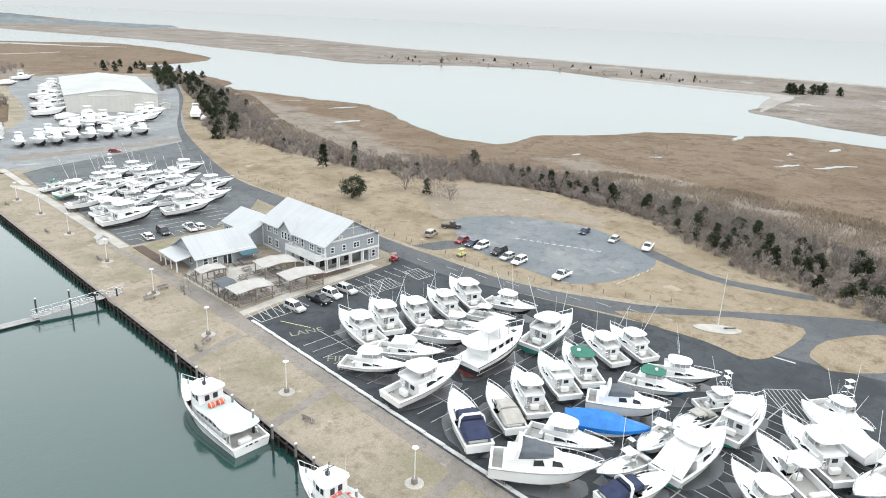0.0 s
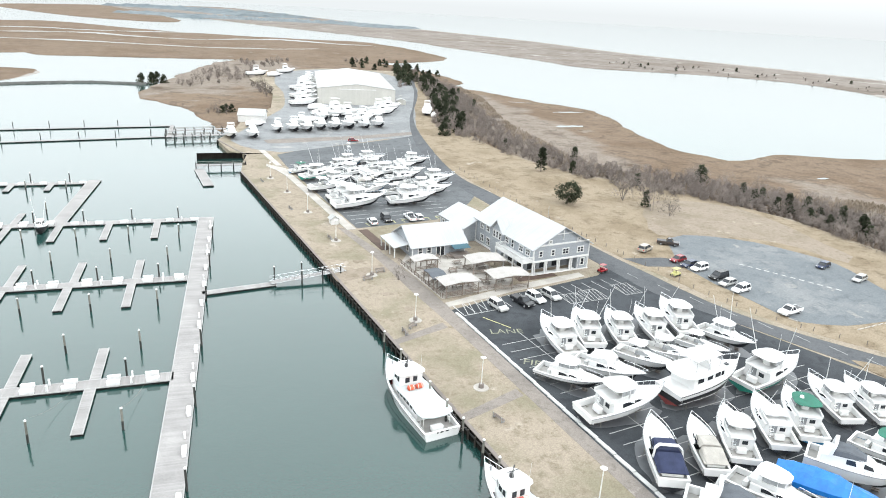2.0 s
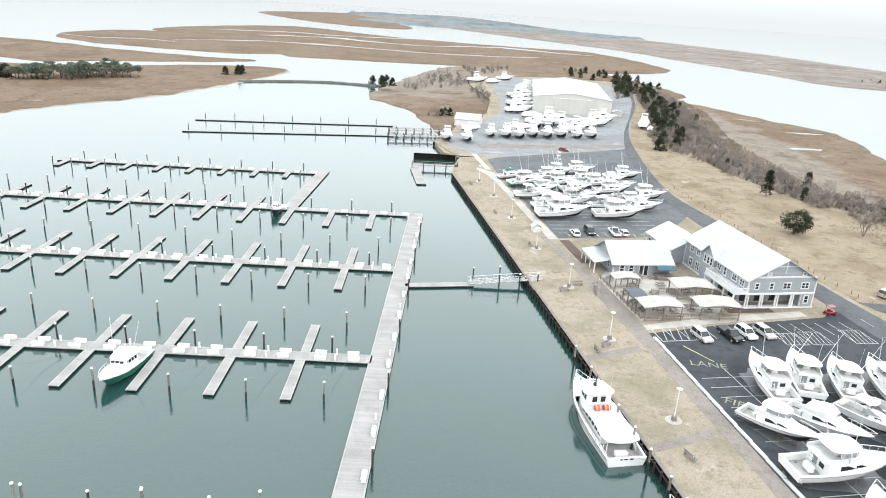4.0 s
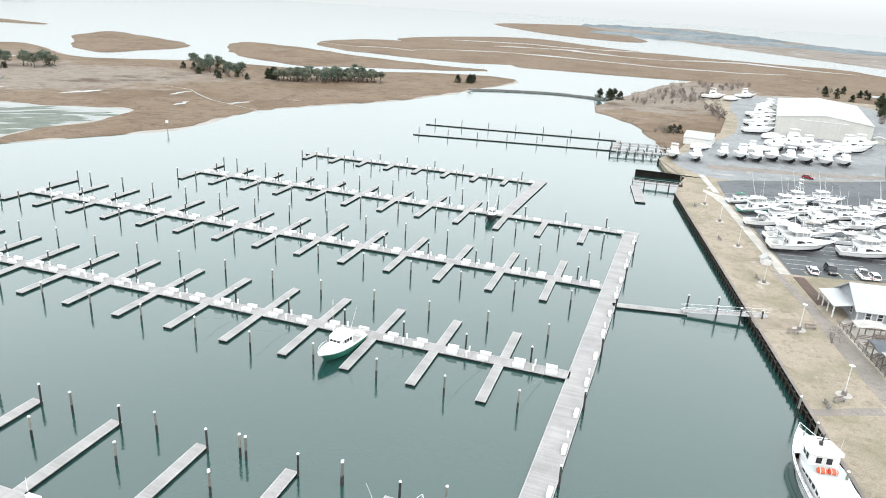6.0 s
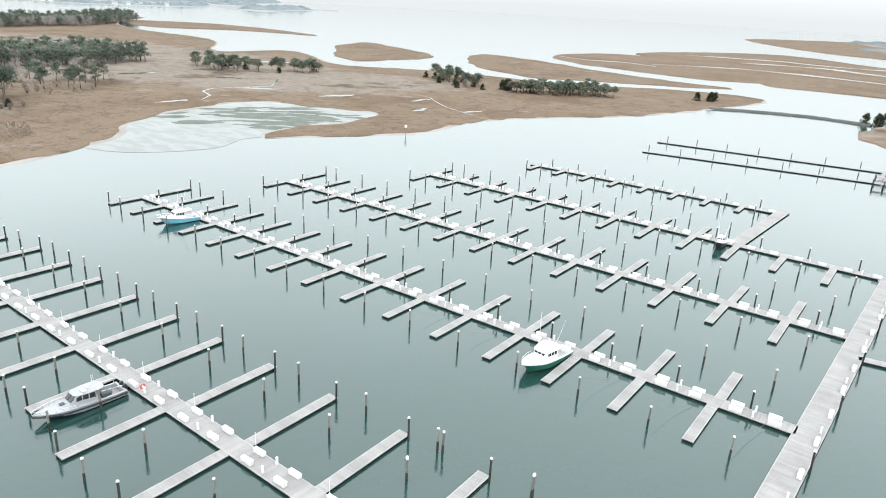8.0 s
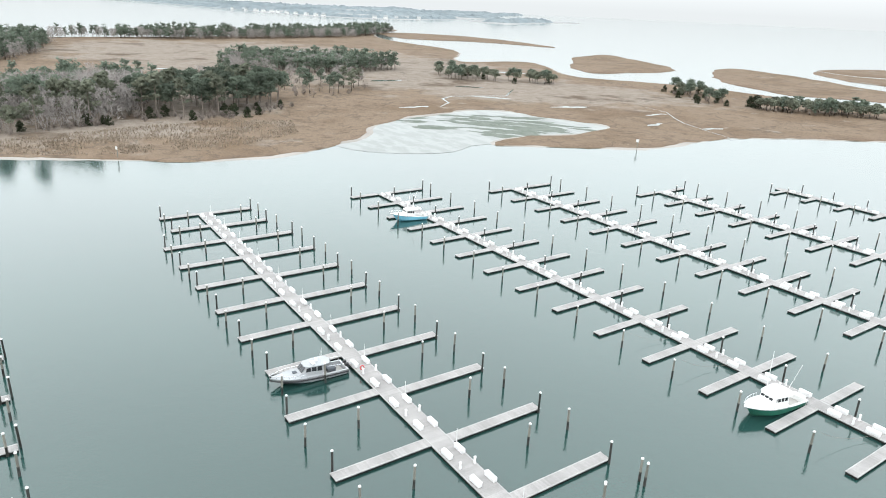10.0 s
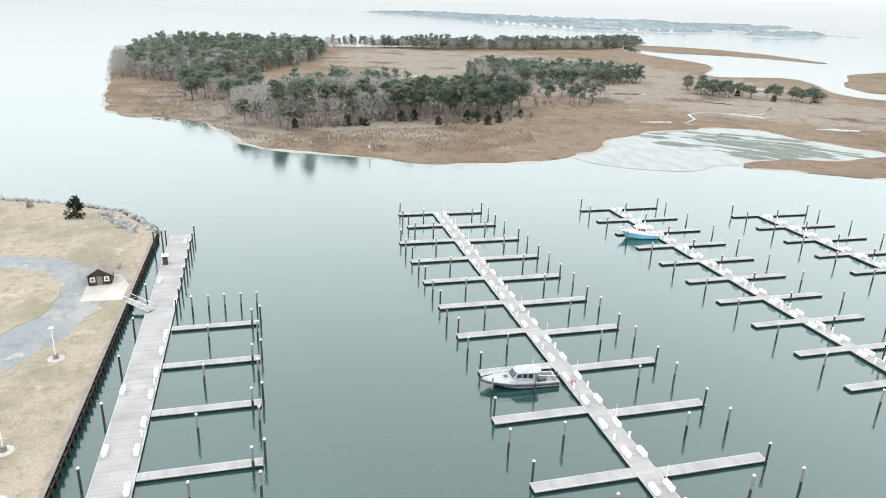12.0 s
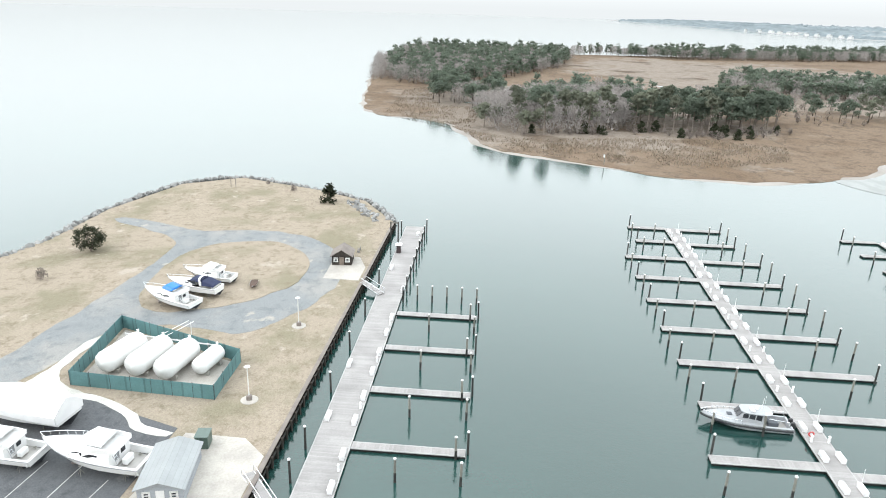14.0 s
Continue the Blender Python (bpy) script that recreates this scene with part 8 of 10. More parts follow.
for v0 in (24, 41.5, 59):
    u1 = {24: 127, 41.5: 122, 59: 104}[v0]
    line(74, v0, u1, v0, 0.16)
    for k in range(int((u1 - 74) / 2.9)):
        line(74 + k * 2.9, v0 - 5.6, 74 + k * 2.9, v0 + 5.6)
for y0 in (42.0, 24.0):
    stripe(62, y0 - 3.2, 102, y0 + 1.3, 0.18, M_PAINT)
    for k in range(17):
        x = 64 + k * 2.2
        y = y0 - 3.2 + (x - 62) * 0.1125
        stripe(x + 0.7, y - 6.2, x - 0.7, y + 6.2, 0.15, M_PAINT)
for k in range(15):
    line(142.2, 20.4 + k * 2.75, 136.8, 20.8 + k * 2.75)
line(136.6, 18.0, 142.3, 18.0, 0.2)
line(136.4, 18.0, 136.6, 28.0, 0.2)
for k in range(7):
    line(136.8, 19.0 + k * 1.5, 142.0, 20.4 + k * 1.5, 0.16)


# concrete wheel stops along the gravel lot
for k in range(9):
    bm = bmesh.new()
    box(bm, (0, 0, 0.08), (1.8, 0.22, 0.16), 0, 0.03)
    ob = link_mesh("wheel_stop", bm, M_CONCRETE)
    ob.matrix_basis = pose(119.4 + k * 2.05, 92.0 + 0.3 * k, GROUND_Z, 0, 0, 7 + k * 3) if k < 8 else pose(108.6, 98.4, GROUND_Z, 0, 0, -60)
    tagged(ob, "low pale concrete wheel stop beside the gravel lot", "wheel stop", "wheel stops")


def hatched(x0, y0, w, d, turn, n):
    """A painted keep-clear box with slanting bars."""
    c, s = math.cos(radians(turn)), math.sin(radians(turn))
    at2 = lambda a, b: (x0 + a * c - b * s, y0 + a * s + b * c)  # noqa: E731
    for p, q in (((0, 0), (w, 0)), ((w, 0), (w, d)), ((w, d), (0, d)), ((0, d), (0, 0))):
        stripe(*at2(*p), *at2(*q), 0.14, M_PAINT)
    for k in range(n):
        stripe(*at2(w * k / n, 0.1), *at2(w * (k + 1) / n, d - 0.1), 0.12, M_PAINT)


stripe(114.8, 55.4, 116.6, 49.6, 0.5, M_PAINT, 0.05)
hatched(67.0, 114.6, 4.4, 4.6, 6, 5)
hatched(72.2, 115.2, 4.4, 5.2, 6, 5)
hatched(81.2, 116.6, 4.4, 5.6, 6, 5)
hatched(54.5, 96.0, 3.0, 9.0, -40, 6)
hatched(96, 38.0, 6.0, 12.0, -35, 8)
for v0 in (22, 34, 46):
    for k in range(22):
        line(198 + k * 3.4, v0 - 3.5 + 0.02 * k, 198 + k * 3.4, v0 + 3.5, 0.22)
for k in range(8):
    line(197.0, 21 + k * 5.2, 197.0, 24 + k * 5.2, 0.2, M_YELLOW)
    line(197.0, 21 + k * 5.2, 194.8, 21.3 + k * 5.2, 0.16, M_YELLOW)
    line(197.0, 24 + k * 5.2, 194.8, 23.7 + k * 5.2, 0.16, M_YELLOW)
line(134.5, 21.0, 128.5, 23.6, 0.2, M_YELLOW)
for k in range(12):
    stripe(120.6 + k * 1.05, 128.4 - k * 1.65, 121.2 + k * 1.05, 127.4 - k * 1.65, 0.5, M_PAINT, 0.052)
for k in range(9):
    stripe(88.5 + k * 3.0, 128 - k * 8.0 + k * k * 0.2, 89.2 + k * 3.0, 124.5 - k * 8.0 + k * k * 0.2, 0.12, M_PAINT, 0.056)
for body, x, y, size, turn in (("FIRE", 46.8, 93.6, 2.6, -30), ("LANE", 45.6, 105.2, 2.6, -10)):
    fc = bpy.data.curves.new("letters", "FONT")
    fc.body, fc.size, fc.extrude, fc.offset = body, size, 0.002, 0.0
    ob = new("painted_letters", fc)
    ob.matrix_basis = pose(x, y, GROUND_Z + 0.045, 0, 0, turn)
    fc.materials.append(M_FADED)
    tagged(ob, "faded yellow painted letters on asphalt", "road marking", kind="structure")

# flag mast on a white hull-shaped base, poles on the lot
mast = thing("flag_mast", "tall white mast on a white base in dry grass", "mast")
mast.matrix_basis = pose(116.8, 65.4, GROUND_Z + 0.12, 0, 0, -48)
bm = bmesh.new()
slab(bm, curve_round([(-4.6, 0), (-2.6, -1.7), (1.5, -2.0), (4.2, -0.6), (4.6, 0.4), (2.2, 1.8), (-2.2, 1.6)], 0.7), 0.0, 0.18)
part("base", bm, M_CONCRETE, mast)
bm = bmesh.new()
rod(bm, (0, 0, 0.1), (0, 0, 11.5), 0.09, 0.05, 8)
part("pole", bm, M_CAP, mast)
bm = bmesh.new()
rod(bm, (1.2, 0.2, 0.35), (3.4, 0.0, 0.75), 0.16, 0.1, 8)
part("old_cannon", bm, M_BLACK, mast)


def make_post():
    bm = bmesh.new()
    rod(bm, (0, 0, 0), (0, 0, 0.95), 0.09, 0.08, 6)
    return rooted("fence_post", bm, M_TIMBER, "short weathered timber post beside the road", "post", "roadside posts")


MASTERS["rpost"] = make_post()
for k in range(44):
    f = k / 43
    a = curve_round([(82.4, 232), (84.6, 205), (88, 175), (92, 148), (95.5, 130), (98.6, 113), (104, 99), (112, 88), (121, 78)], 2.0, closed=False)
    p = a[int(f * (len(a) - 1))]
    put("rpost", p[0] + 0.9, p[1], GROUND_Z + 0.02)

patch("pale_gravel", [(-80.5, -64.4), (-87.1, -62.8), (-92, -62.0), (-99, -61.4), (-101.5, -59.6), (-96.2, -60.2), (-89.8, -60.0), (-86, -57.4), (-84, -53.1), (-83.4, -49.3), (-80.8, -44.6), (-77.4, -40.8), (-76.6, -36.6), (-75.6, -37.2), (-76.4, -41.5), (-79.6, -45.4), (-82.2, -50), (-82.6, -54), (-84, -58.4), (-81, -61)], 0.06, M_SHELL, "white crushed shell edge of the yard", "gravel", 1.2, 35, 0.5)
for x0, y0, x1, y1 in ((-61.5, -40.5, -66.5, -39.8), (-61.5, -45, -69, -44.2), (-61.5, -49.5, -69, -48.8)):
    stripe(x0, y0, x1, y1, 0.14, M_PAINT, 0.046)

# small things on the southern point and its dock
bed = thing("boat_planter", "old white dinghy used as a planter in the grass", "planter")
bed.matrix_basis = pose(-125.4, -42.9, GROUND_Z + 0.1, 0, 0, 12)
lines = hull_lines(4.2, 1.5, 0.55, 0.75, keel=0.0, rake=0.3)
bm = bmesh.new()
both(bm, strip(lines, 0, 1))
both(bm, strip(lines, 1, 2))
bmesh.ops.remove_doubles(bm, verts=bm.verts, dist=1e-4)
part("hull", bm, M_CAP, bed)
bm = bmesh.new()
loft(bm, [[Vector((p[2][0], -p[2][1] * 0.94, 0.48)), Vector((p[2][0], 0, 0.56)), Vector((p[2][0], p[2][1] * 0.94, 0.48))] for p in lines])
part("soil", bm, M_MULCH, bed, "dark soil filling")
arch = thing("timber_arch", "tall open timber arch on the grass point", "arch")
arch.matrix_basis = pose(-198.2, -74.4, GROUND_Z - 0.05, 0, 0, 60)
for sx in (-1, 1):
    bm = bmesh.new()
    rod(bm, (sx * 1.1, 0, 0), (sx * 1.1, 0, 3.0), 0.1, 0.09, 6)
    part("post", bm, M_TIMBER, arch)
bm = bmesh.new()
box(bm, (0, 0, 3.0), (2.6, 0.14, 0.16))
part("beam", bm, M_TIMBER, arch)
kiosk = thing("fuel_dispenser", "small dark fuel dispenser with pale roof on the dock", "dispenser")
kiosk.matrix_basis = pose(-152.6, -17.9, DOCK_Z, 0, 0, 2)
bm = bmesh.new()
box(bm, (0, 0, 0.9), (1.3, 1.0, 1.8), 0, 0.05)
part("cabinet", bm, mat("dark_red_brown_enamel", (0.05, 0.035, 0.035), (0.035, 0.028, 0.03), rough=0.4), kiosk)
bm = bmesh.new()
box(bm, (0, 0, 2.0), (1.8, 1.5, 0.22), 0, 0.06)
part("roof", bm, M_CAP, kiosk)
for sy in (-1, 1):
    bm = bmesh.new()
    box(bm, (0, sy * 0.5, 1.2), (0.8, 0.06, 0.5))
    part("dial_panel", bm, M_GALV, kiosk)
goal = thing("mooring_gantry", "pair of tall pilings joined by a beam beside the dock", "gantry")
goal.matrix_basis = pose(-161.2, -20.2, 0, 0, 0, 90)
for sx in (-1, 1):
    bm = bmesh.new()
    rod(bm, (sx * 0.9, 0, -3), (sx * 0.9, 0, 5.2), 0.17, 0.15, 8)
    part("post", bm, M_PILE, goal)
bm = bmesh.new()
box(bm, (0, 0, 4.9), (2.2, 0.2, 0.25), 0, 0.03)
part("beam", bm, M_PILE_DRY, goal)

# ---- plants ----
LEAF_WAYS = []


def foliage(bm, material, parent):
    """A crown whose leaves take the light as the clumps they belong to."""
    ob = part("crown", bm, material, parent)
    ob.data.shade_smooth()
    ob.data.normals_split_custom_set_from_vertices(LEAF_WAYS[-len(ob.data.vertices):])
    LEAF_WAYS.clear()
    return tagged(ob, kind="stuff")


def spray(bm, c, r, n, size, flat=0.7):
    """A loose clump of small leaf faces about a centre."""
    for _ in range(n):
        d = Vector((random.gauss(0, 1), random.gauss(0, 1), random.gauss(0, 1) * flat))
        d = d.normalized() * r * random.uniform(0.45, 1.0)
        d.z *= flat
        p = Vector(c) + d
        a = Vector((random.uniform(-1, 1), random.uniform(-1, 1), random.uniform(-0.5, 0.5))).normalized() * size * random.uniform(0.6, 1.3)
        b = a.cross(Vector((random.uniform(-1, 1), random.uniform(-1, 1), random.uniform(-1, 1)))).normalized() * size * random.uniform(0.4, 0.9)
        q = [p - a - b * 0.5, p + a - b * 0.3, p + a * 0.7 + b, p - a * 0.6 + b * 0.8]
        out = (d + Vector((0, 0, 0.35 * r))).normalized()
        bm.faces.new([bm.verts.new(v) for v in (q if a.cross(b).dot(out) > 0 else q[::-1])])
        LEAF_WAYS.extend([out] * 4)


def make_pine(seed, h, wide, label, needles=None):
    random.seed(seed)
    bm = bmesh.new()
    lean = Vector((random.uniform(-0.5, 0.5), random.uniform(-0.5, 0.5), 0))
    pts = [Vector((0, 0, -0.3)), Vector((0, 0, h * 0.3)) + lean * 0.3, Vector((0, 0, h * 0.6)) + lean * 0.8, Vector((0, 0, h * 0.95)) + lean]
    for i, (a, b) in enumerate(zip(pts, pts[1:])):
        rod(bm, a, b, 0.26 - 0.06 * i, 0.2 - 0.06 * i, 6)
    limbs = []
    for i in range(17):
        f = random.uniform(0.36, 0.96)
        a = random.uniform(0, math.tau)
        base = Vector((0, 0, h * f)) + lean * f
        n = wide * (1.12 - f) ** 0.7 * random.uniform(0.6, 1.2) + wide * 0.1
        tip = base + Vector((math.cos(a) * n, math.sin(a) * n, n * random.uniform(0.1, 0.5)))
        rod(bm, base, tip, 0.06, 0.02, 3)
        limbs.append((base, tip))
    t = rooted("pine_tree", bm, M_BARK, label, "tree", "pines on the point")
    bm = bmesh.new()
    for base, tip in limbs:
        for f in (0.55, 1.0):
            spray(bm, base.lerp(tip, f) + Vector((0, 0, 0.3)), wide * random.uniform(0.3, 0.46), 19, 0.52, 0.6)
    for _ in range(4):
        spray(bm, Vector((random.uniform(-0.6, 0.6), random.uniform(-0.6, 0.6), h * random.uniform(0.9, 1.0))) + lean, wide * 0.4, 19, 0.5, 0.6)
    foliage(bm, needles or M_PINE, t)
    return t


def make_cedar(seed, h, wide, label):
    random.seed(seed)
    bm = bmesh.new()
    rod(bm, (0, 0, -0.3), (0, 0, h * 0.9), 0.2, 0.05, 6)
    t = rooted("cedar_tree", bm, M_BARK, label, "tree", "evergreens")
    bm = bmesh.new()
    for i in range(44):
        f = random.uniform(0.04, 1.0)
        a = random.uniform(0, math.tau)
        n = wide * (1.05 - f) ** 0.6 * random.uniform(0.4, 0.95)
        spray(bm, (math.cos(a) * n, math.sin(a) * n, h * f), wide * 0.32, 16, 0.34, 0.9)
    foliage(bm, M_CEDAR, t)
    return t


def make_bush(seed, h, wide, label):
    """A big rounded evergreen with dense fine foliage."""
    random.seed(seed)
    bm = bmesh.new()
    for k in range(4):
        rod(bm, (0, 0, -0.3), (math.cos(k * 1.7) * 1.2, math.sin(k * 1.7) * 1.2, h * 0.6), 0.2, 0.08, 6)
    t = rooted("cedar_tree", bm, M_BARK, label, "tree", "evergreens")
    bm = bmesh.new()
    for i in range(150):
        d = Vector((random.gauss(0, 1), random.gauss(0, 1), random.gauss(0, 1))).normalized() * random.uniform(0.6, 1.0)
        spray(bm, (d.x * wide, d.y * wide, h * 0.53 + d.z * h * 0.44), wide * 0.2, 26, 0.2, 0.9)
    foliage(bm, M_CEDAR, t)
    return t


def twigs(bm, base, way, n, depth, w):
    """Bare branches as thin three-sided bars that fork."""
    tip = base + way * n
    if depth:
        rod(bm, base, tip, w, w * 0.55, 3)
    else:
        e = way.cross(Vector((random.uniform(-1, 1), random.uniform(-1, 1), 0.3))).normalized() * w * 1.3
        bm.faces.new([bm.verts.new(q) for q in (base - e, base + e, tip)])
    if depth:
        for _ in range(3):
            d = (way + Vector((random.uniform(-1, 1), random.uniform(-1, 1), random.uniform(-0.15, 0.7))) * 0.75).normalized()
            twigs(bm, base.lerp(tip, random.uniform(0.5, 1.0)), d, n * random.uniform(0.5, 0.75), depth - 1, w * 0.55)


def make_bare(seed, h, label, stems=3, name="bare_tree", many=230, thick=1.0, twig=None):
    random.seed(seed)
    bm = bmesh.new()
    for _ in range(stems):
        way = Vector((random.uniform(-0.45, 0.45), random.uniform(-0.45, 0.45), 1)).normalized()
        twigs(bm, Vector((random.uniform(-0.4, 0.4), random.uniform(-0.4, 0.4), -0.2)), way, h * 0.42, 2, 0.085)
    t = rooted(name, bm, twig or M_TWIG, label, "tree" if h > 4 else "shrub", "bare trees and shrubs")
    bm = bmesh.new()
    for _ in range(many):
        a, f = random.uniform(0, math.tau), random.uniform(0.15, 1.0)
        n = h * 0.44 * math.sqrt(random.uniform(0.02, 1.0)) * (1.25 - 0.7 * f)
        p = Vector((math.cos(a) * n, math.sin(a) * n, h * f * 0.9))
        d = (Vector((math.cos(a), math.sin(a), 0)) * random.uniform(-0.2, 1) + Vector((random.uniform(-0.6, 0.6), random.uniform(-0.6, 0.6), random.uniform(0.2, 1.2)))).normalized() * h * random.uniform(0.08, 0.17)
        s = d.cross(Vector((random.uniform(-1, 1), random.uniform(-1, 1), random.uniform(-1, 1)))).normalized() * random.uniform(0.03, 0.07) * thick
        bm.faces.new([bm.verts.new(q) for q in (p - s, p + s, p + d + s * 0.4)])
    tagged(part("twig_mass", bm, twig or M_TWIG, t), kind="stuff")
    return t


def make_far_pine(seed, h, wide, label):
    """A lighter-built pine for the far woods."""
    random.seed(seed)
    bm = bmesh.new()
    rod(bm, (0, 0, -0.3), (0.3, 0.1, h * 0.9), 0.28, 0.1, 4)
    t = rooted("pine_tree", bm, M_BARK, label, "tree", "pines on the point")
    bm = bmesh.new()
    for i in range(18):
        f, a = random.uniform(0.3, 1.0), random.uniform(0, math.tau)
        n = wide * (1.1 - f) ** 0.6 * random.uniform(0.35, 1.1)
        spray(bm, (math.cos(a) * n, math.sin(a) * n, h * f), wide * random.uniform(0.3, 0.45), 13, 0.75, 0.65)
    foliage(bm, M_PINE, t)
    return t


for key, made in (("fpine1", make_far_pine(21, 15, 4.4, "tall far green pine tree")), ("fpine2", make_far_pine(22, 13, 4.8, "broad far green pine tree")), ("fpine3", make_far_pine(23, 11, 4.2, "low far green pine tree")), ("fbare", make_bare(24, 11, "leafless grey tree on the western point", 4, many=330, thick=2.2, twig=M_TWIG_PALE)), ("pine1", make_pine(1, 12.5, 4.2, "tall green pine with bare lower trunk")), ("pine2", make_pine(2, 10.5, 4.6, "broad green pine with flat crown")), ("pine3", make_pine(3, 14, 3.4, "tall slim pale green pine tree", M_PINE_PALE)), ("pine4", make_pine(4, 8, 3.8, "young bushy olive green pine tree", M_PINE_PALE)),
                  ("bush", make_bush(31, 7.4, 4.2, "big rounded dark evergreen beside the hall")), ("cedar1", make_cedar(5, 6.5, 2.2, "dark green cedar in the brush")), ("cedar2", make_cedar(6, 5.0, 2.6, "dark rounded green cedar bush")), ("cedar3", make_cedar(7, 8.0, 2.0, "tall dark green cedar tree")),
                  ("bare1", make_bare(8, 7.5, "leafless grey tree in winter brush", 3)), ("bare2", make_bare(9, 6.0, "leafless grey-brown tree in winter brush", 4)), ("shrub1", make_bare(10, 3.6, "leafless tangled grey winter shrub", 6, "bare_shrub", 260, 1.9)), ("shrub2", make_bare(11, 2.8, "leafless brown winter shrub thicket", 7, "bare_shrub", 260, 1.9))):
    MASTERS[key] = made
random.seed(41)


def plant(key, x, y, z, size=1.0):
    m = pose(x, y, z, 0, 0, random.uniform(0, 360))
    if key not in used_master:
        used_master.add(key)
        MASTERS[key].matrix_basis = m @ Matrix.Scale(size, 4)
        FIRST_SCALE[key] = (size,) * 3
        return
    MASTERS[key].scale = (size,) * 3
    copy_thing(MASTERS[key], m)
    MASTERS[key].scale = FIRST_SCALE[key]


def inside(p, poly):
    hit = False
    for (x0, y0), (x1, y1) in zip(poly, poly[1:] + poly[:1]):
        if (y0 > p[1]) != (y1 > p[1]) and p[0] < (x1 - x0) * (p[1] - y0) / (y1 - y0) + x0:
            hit = not hit
    return hit


STUFF = {}


def wood(poly, count, keys, z, size=(0.8, 1.2), apart=3.0, joined=""):
    """Scatters trees over an outline, no two closer than apart; joined: they go into one mass of that name."""
    x0, x1 = min(p[0] for p in poly), max(p[0] for p in poly)
    y0, y1 = min(p[1] for p in poly), max(p[1] for p in poly)
    got, cells = [], {}
    for _ in range(count * 12):
        if len(got) >= count:
            break
        p = (random.uniform(x0, x1), random.uniform(y0, y1))
        c = (int(p[0] // apart), int(p[1] // apart))
        near = [q for i in (-1, 0, 1) for j in (-1, 0, 1) for q in cells.get((c[0] + i, c[1] + j), ())]
        if inside(p, poly) and all((p[0] - q[0]) ** 2 + (p[1] - q[1]) ** 2 > apart**2 for q in near):
            got.append(p)
            cells.setdefault(c, []).append(p)
            key, k = random.choice(keys), random.uniform(*size)
            if joined:
                STUFF.setdefault(joined, []).append((key, *p, z, k, random.uniform(0, math.tau)))
            else:
                plant(key, *p, z, k)


def join_woods():
    """Builds each mass of trees as one mesh with bark, needles and twigs."""
    mats = [M_BARK, M_PINE, M_PINE_PALE, M_CEDAR, M_TWIG, M_TWIG_PALE]
    for label, rows in STUFF.items():
        verts, loops, sizes, idx, ways, base = [], [], [], [], [], 0
        for key, x, y, z, k, a in rows:
            rot = np.array([[math.cos(a), -math.sin(a), 0], [math.sin(a), math.cos(a), 0], [0, 0, 1]]) * k
            for o in (MASTERS[key], *MASTERS[key].children):
                v, l, s = np.empty(len(o.data.vertices) * 3), np.empty(len(o.data.loops), int), np.empty(len(o.data.polygons), int)
                o.data.vertices.foreach_get("co", v)
                o.data.loops.foreach_get("vertex_index", l)
                o.data.polygons.foreach_get("loop_total", s)
                verts.append(v.reshape(-1, 3) @ rot.T + (x, y, z))
                w, at_v = np.empty(len(l) * 3), np.zeros((len(v) // 3, 3))
                o.data.corner_normals.foreach_get("vector", w)
                at_v[l] = w.reshape(-1, 3)
                ways.append(at_v @ rot.T / k)
                loops.append(l + base)
                sizes.append(s)
                idx.append(np.full(len(s), mats.index(o.data.materials[0])))
                base += len(v) // 3
        verts, loops, sizes, idx, ways = (np.concatenate(q) for q in (verts, loops, sizes, idx, ways))
        me = bpy.data.meshes.new("woods")
        me.vertices.add(len(verts))
        me.vertices.foreach_set("co", verts.ravel())
        me.loops.add(len(loops))
        me.loops.foreach_set("vertex_index", loops)
        me.polygons.add(len(sizes))
        me.polygons.foreach_set("loop_start", np.r_[0, np.cumsum(sizes)[:-1]])
        for m in mats:
            me.materials.append(m)
        me.polygons.foreach_set("material_index", idx)
        me.update(calc_edges=True)
        me.shade_smooth()
        me.normals_split_custom_set_from_vertices(ways)
        tagged(new("woods", me), label, "woods", kind="stuff")


PINES = ["pine1", "pine2", "pine1", "pine2", "pine1", "pine3"]
FPINES = ["fpine1", "fpine2", "fpine3"]
MIXED = FPINES + ["fbare", "fbare", "fbare", "fbare", "fpine1"]
# western point: groves of pine among bare trees
FARP, BACK, BRUSH = "green pines and bare trees on the western point", "far mixed woods behind the meadow", "grey leafless brush behind the marina"
GROVE = [(-334, 92), (-341, 125), (-362, 146), (-400, 156), (-412, 128), (-402, 92), (-372, 70), (-346, 68)]
wood([(-318, 14), (-322, 40), (-336, 68), (-346, 66), (-350, 36), (-345, 0), (-328, -4)], 22, ["pine4", "pine3", "pine4", "fbare", "pine3", "fbare"], 0.45, (1.15, 1.4), 4.4)
wood(GROVE, 64, PINES, 0.45, (1.2, 1.4), 4.8)
wood([(-344, 70), (-352, 30), (-345, 0), (-380, -8), (-412, 10), (-440, 40), (-436, 74), (-404, 92), (-372, 72)], 170, ["fbare"] * 9 + ["fpine2"], 0.45, (1.0, 1.35), 4.2, FARP)
wood([(-352, 20), (-352, 56), (-378, 62), (-384, 24)], 10, PINES, 0.45, (1.2, 1.4), 5.0, FARP)
wood([(-399, -7), (-416, -34), (-470, -42), (-496, -36), (-468, 4), (-420, 8)], 34, PINES[:4] + ["fbare"], 0.45, (1.05, 1.25), 4.6, FARP)
wood([(-524, -92), (-534, -72), (-590, -60), (-700, -70), (-745, -118), (-610, -104)], 90, ["fbare", "fbare", "bare1"], 0.45, (0.8, 1.2), 4.5, FARP)
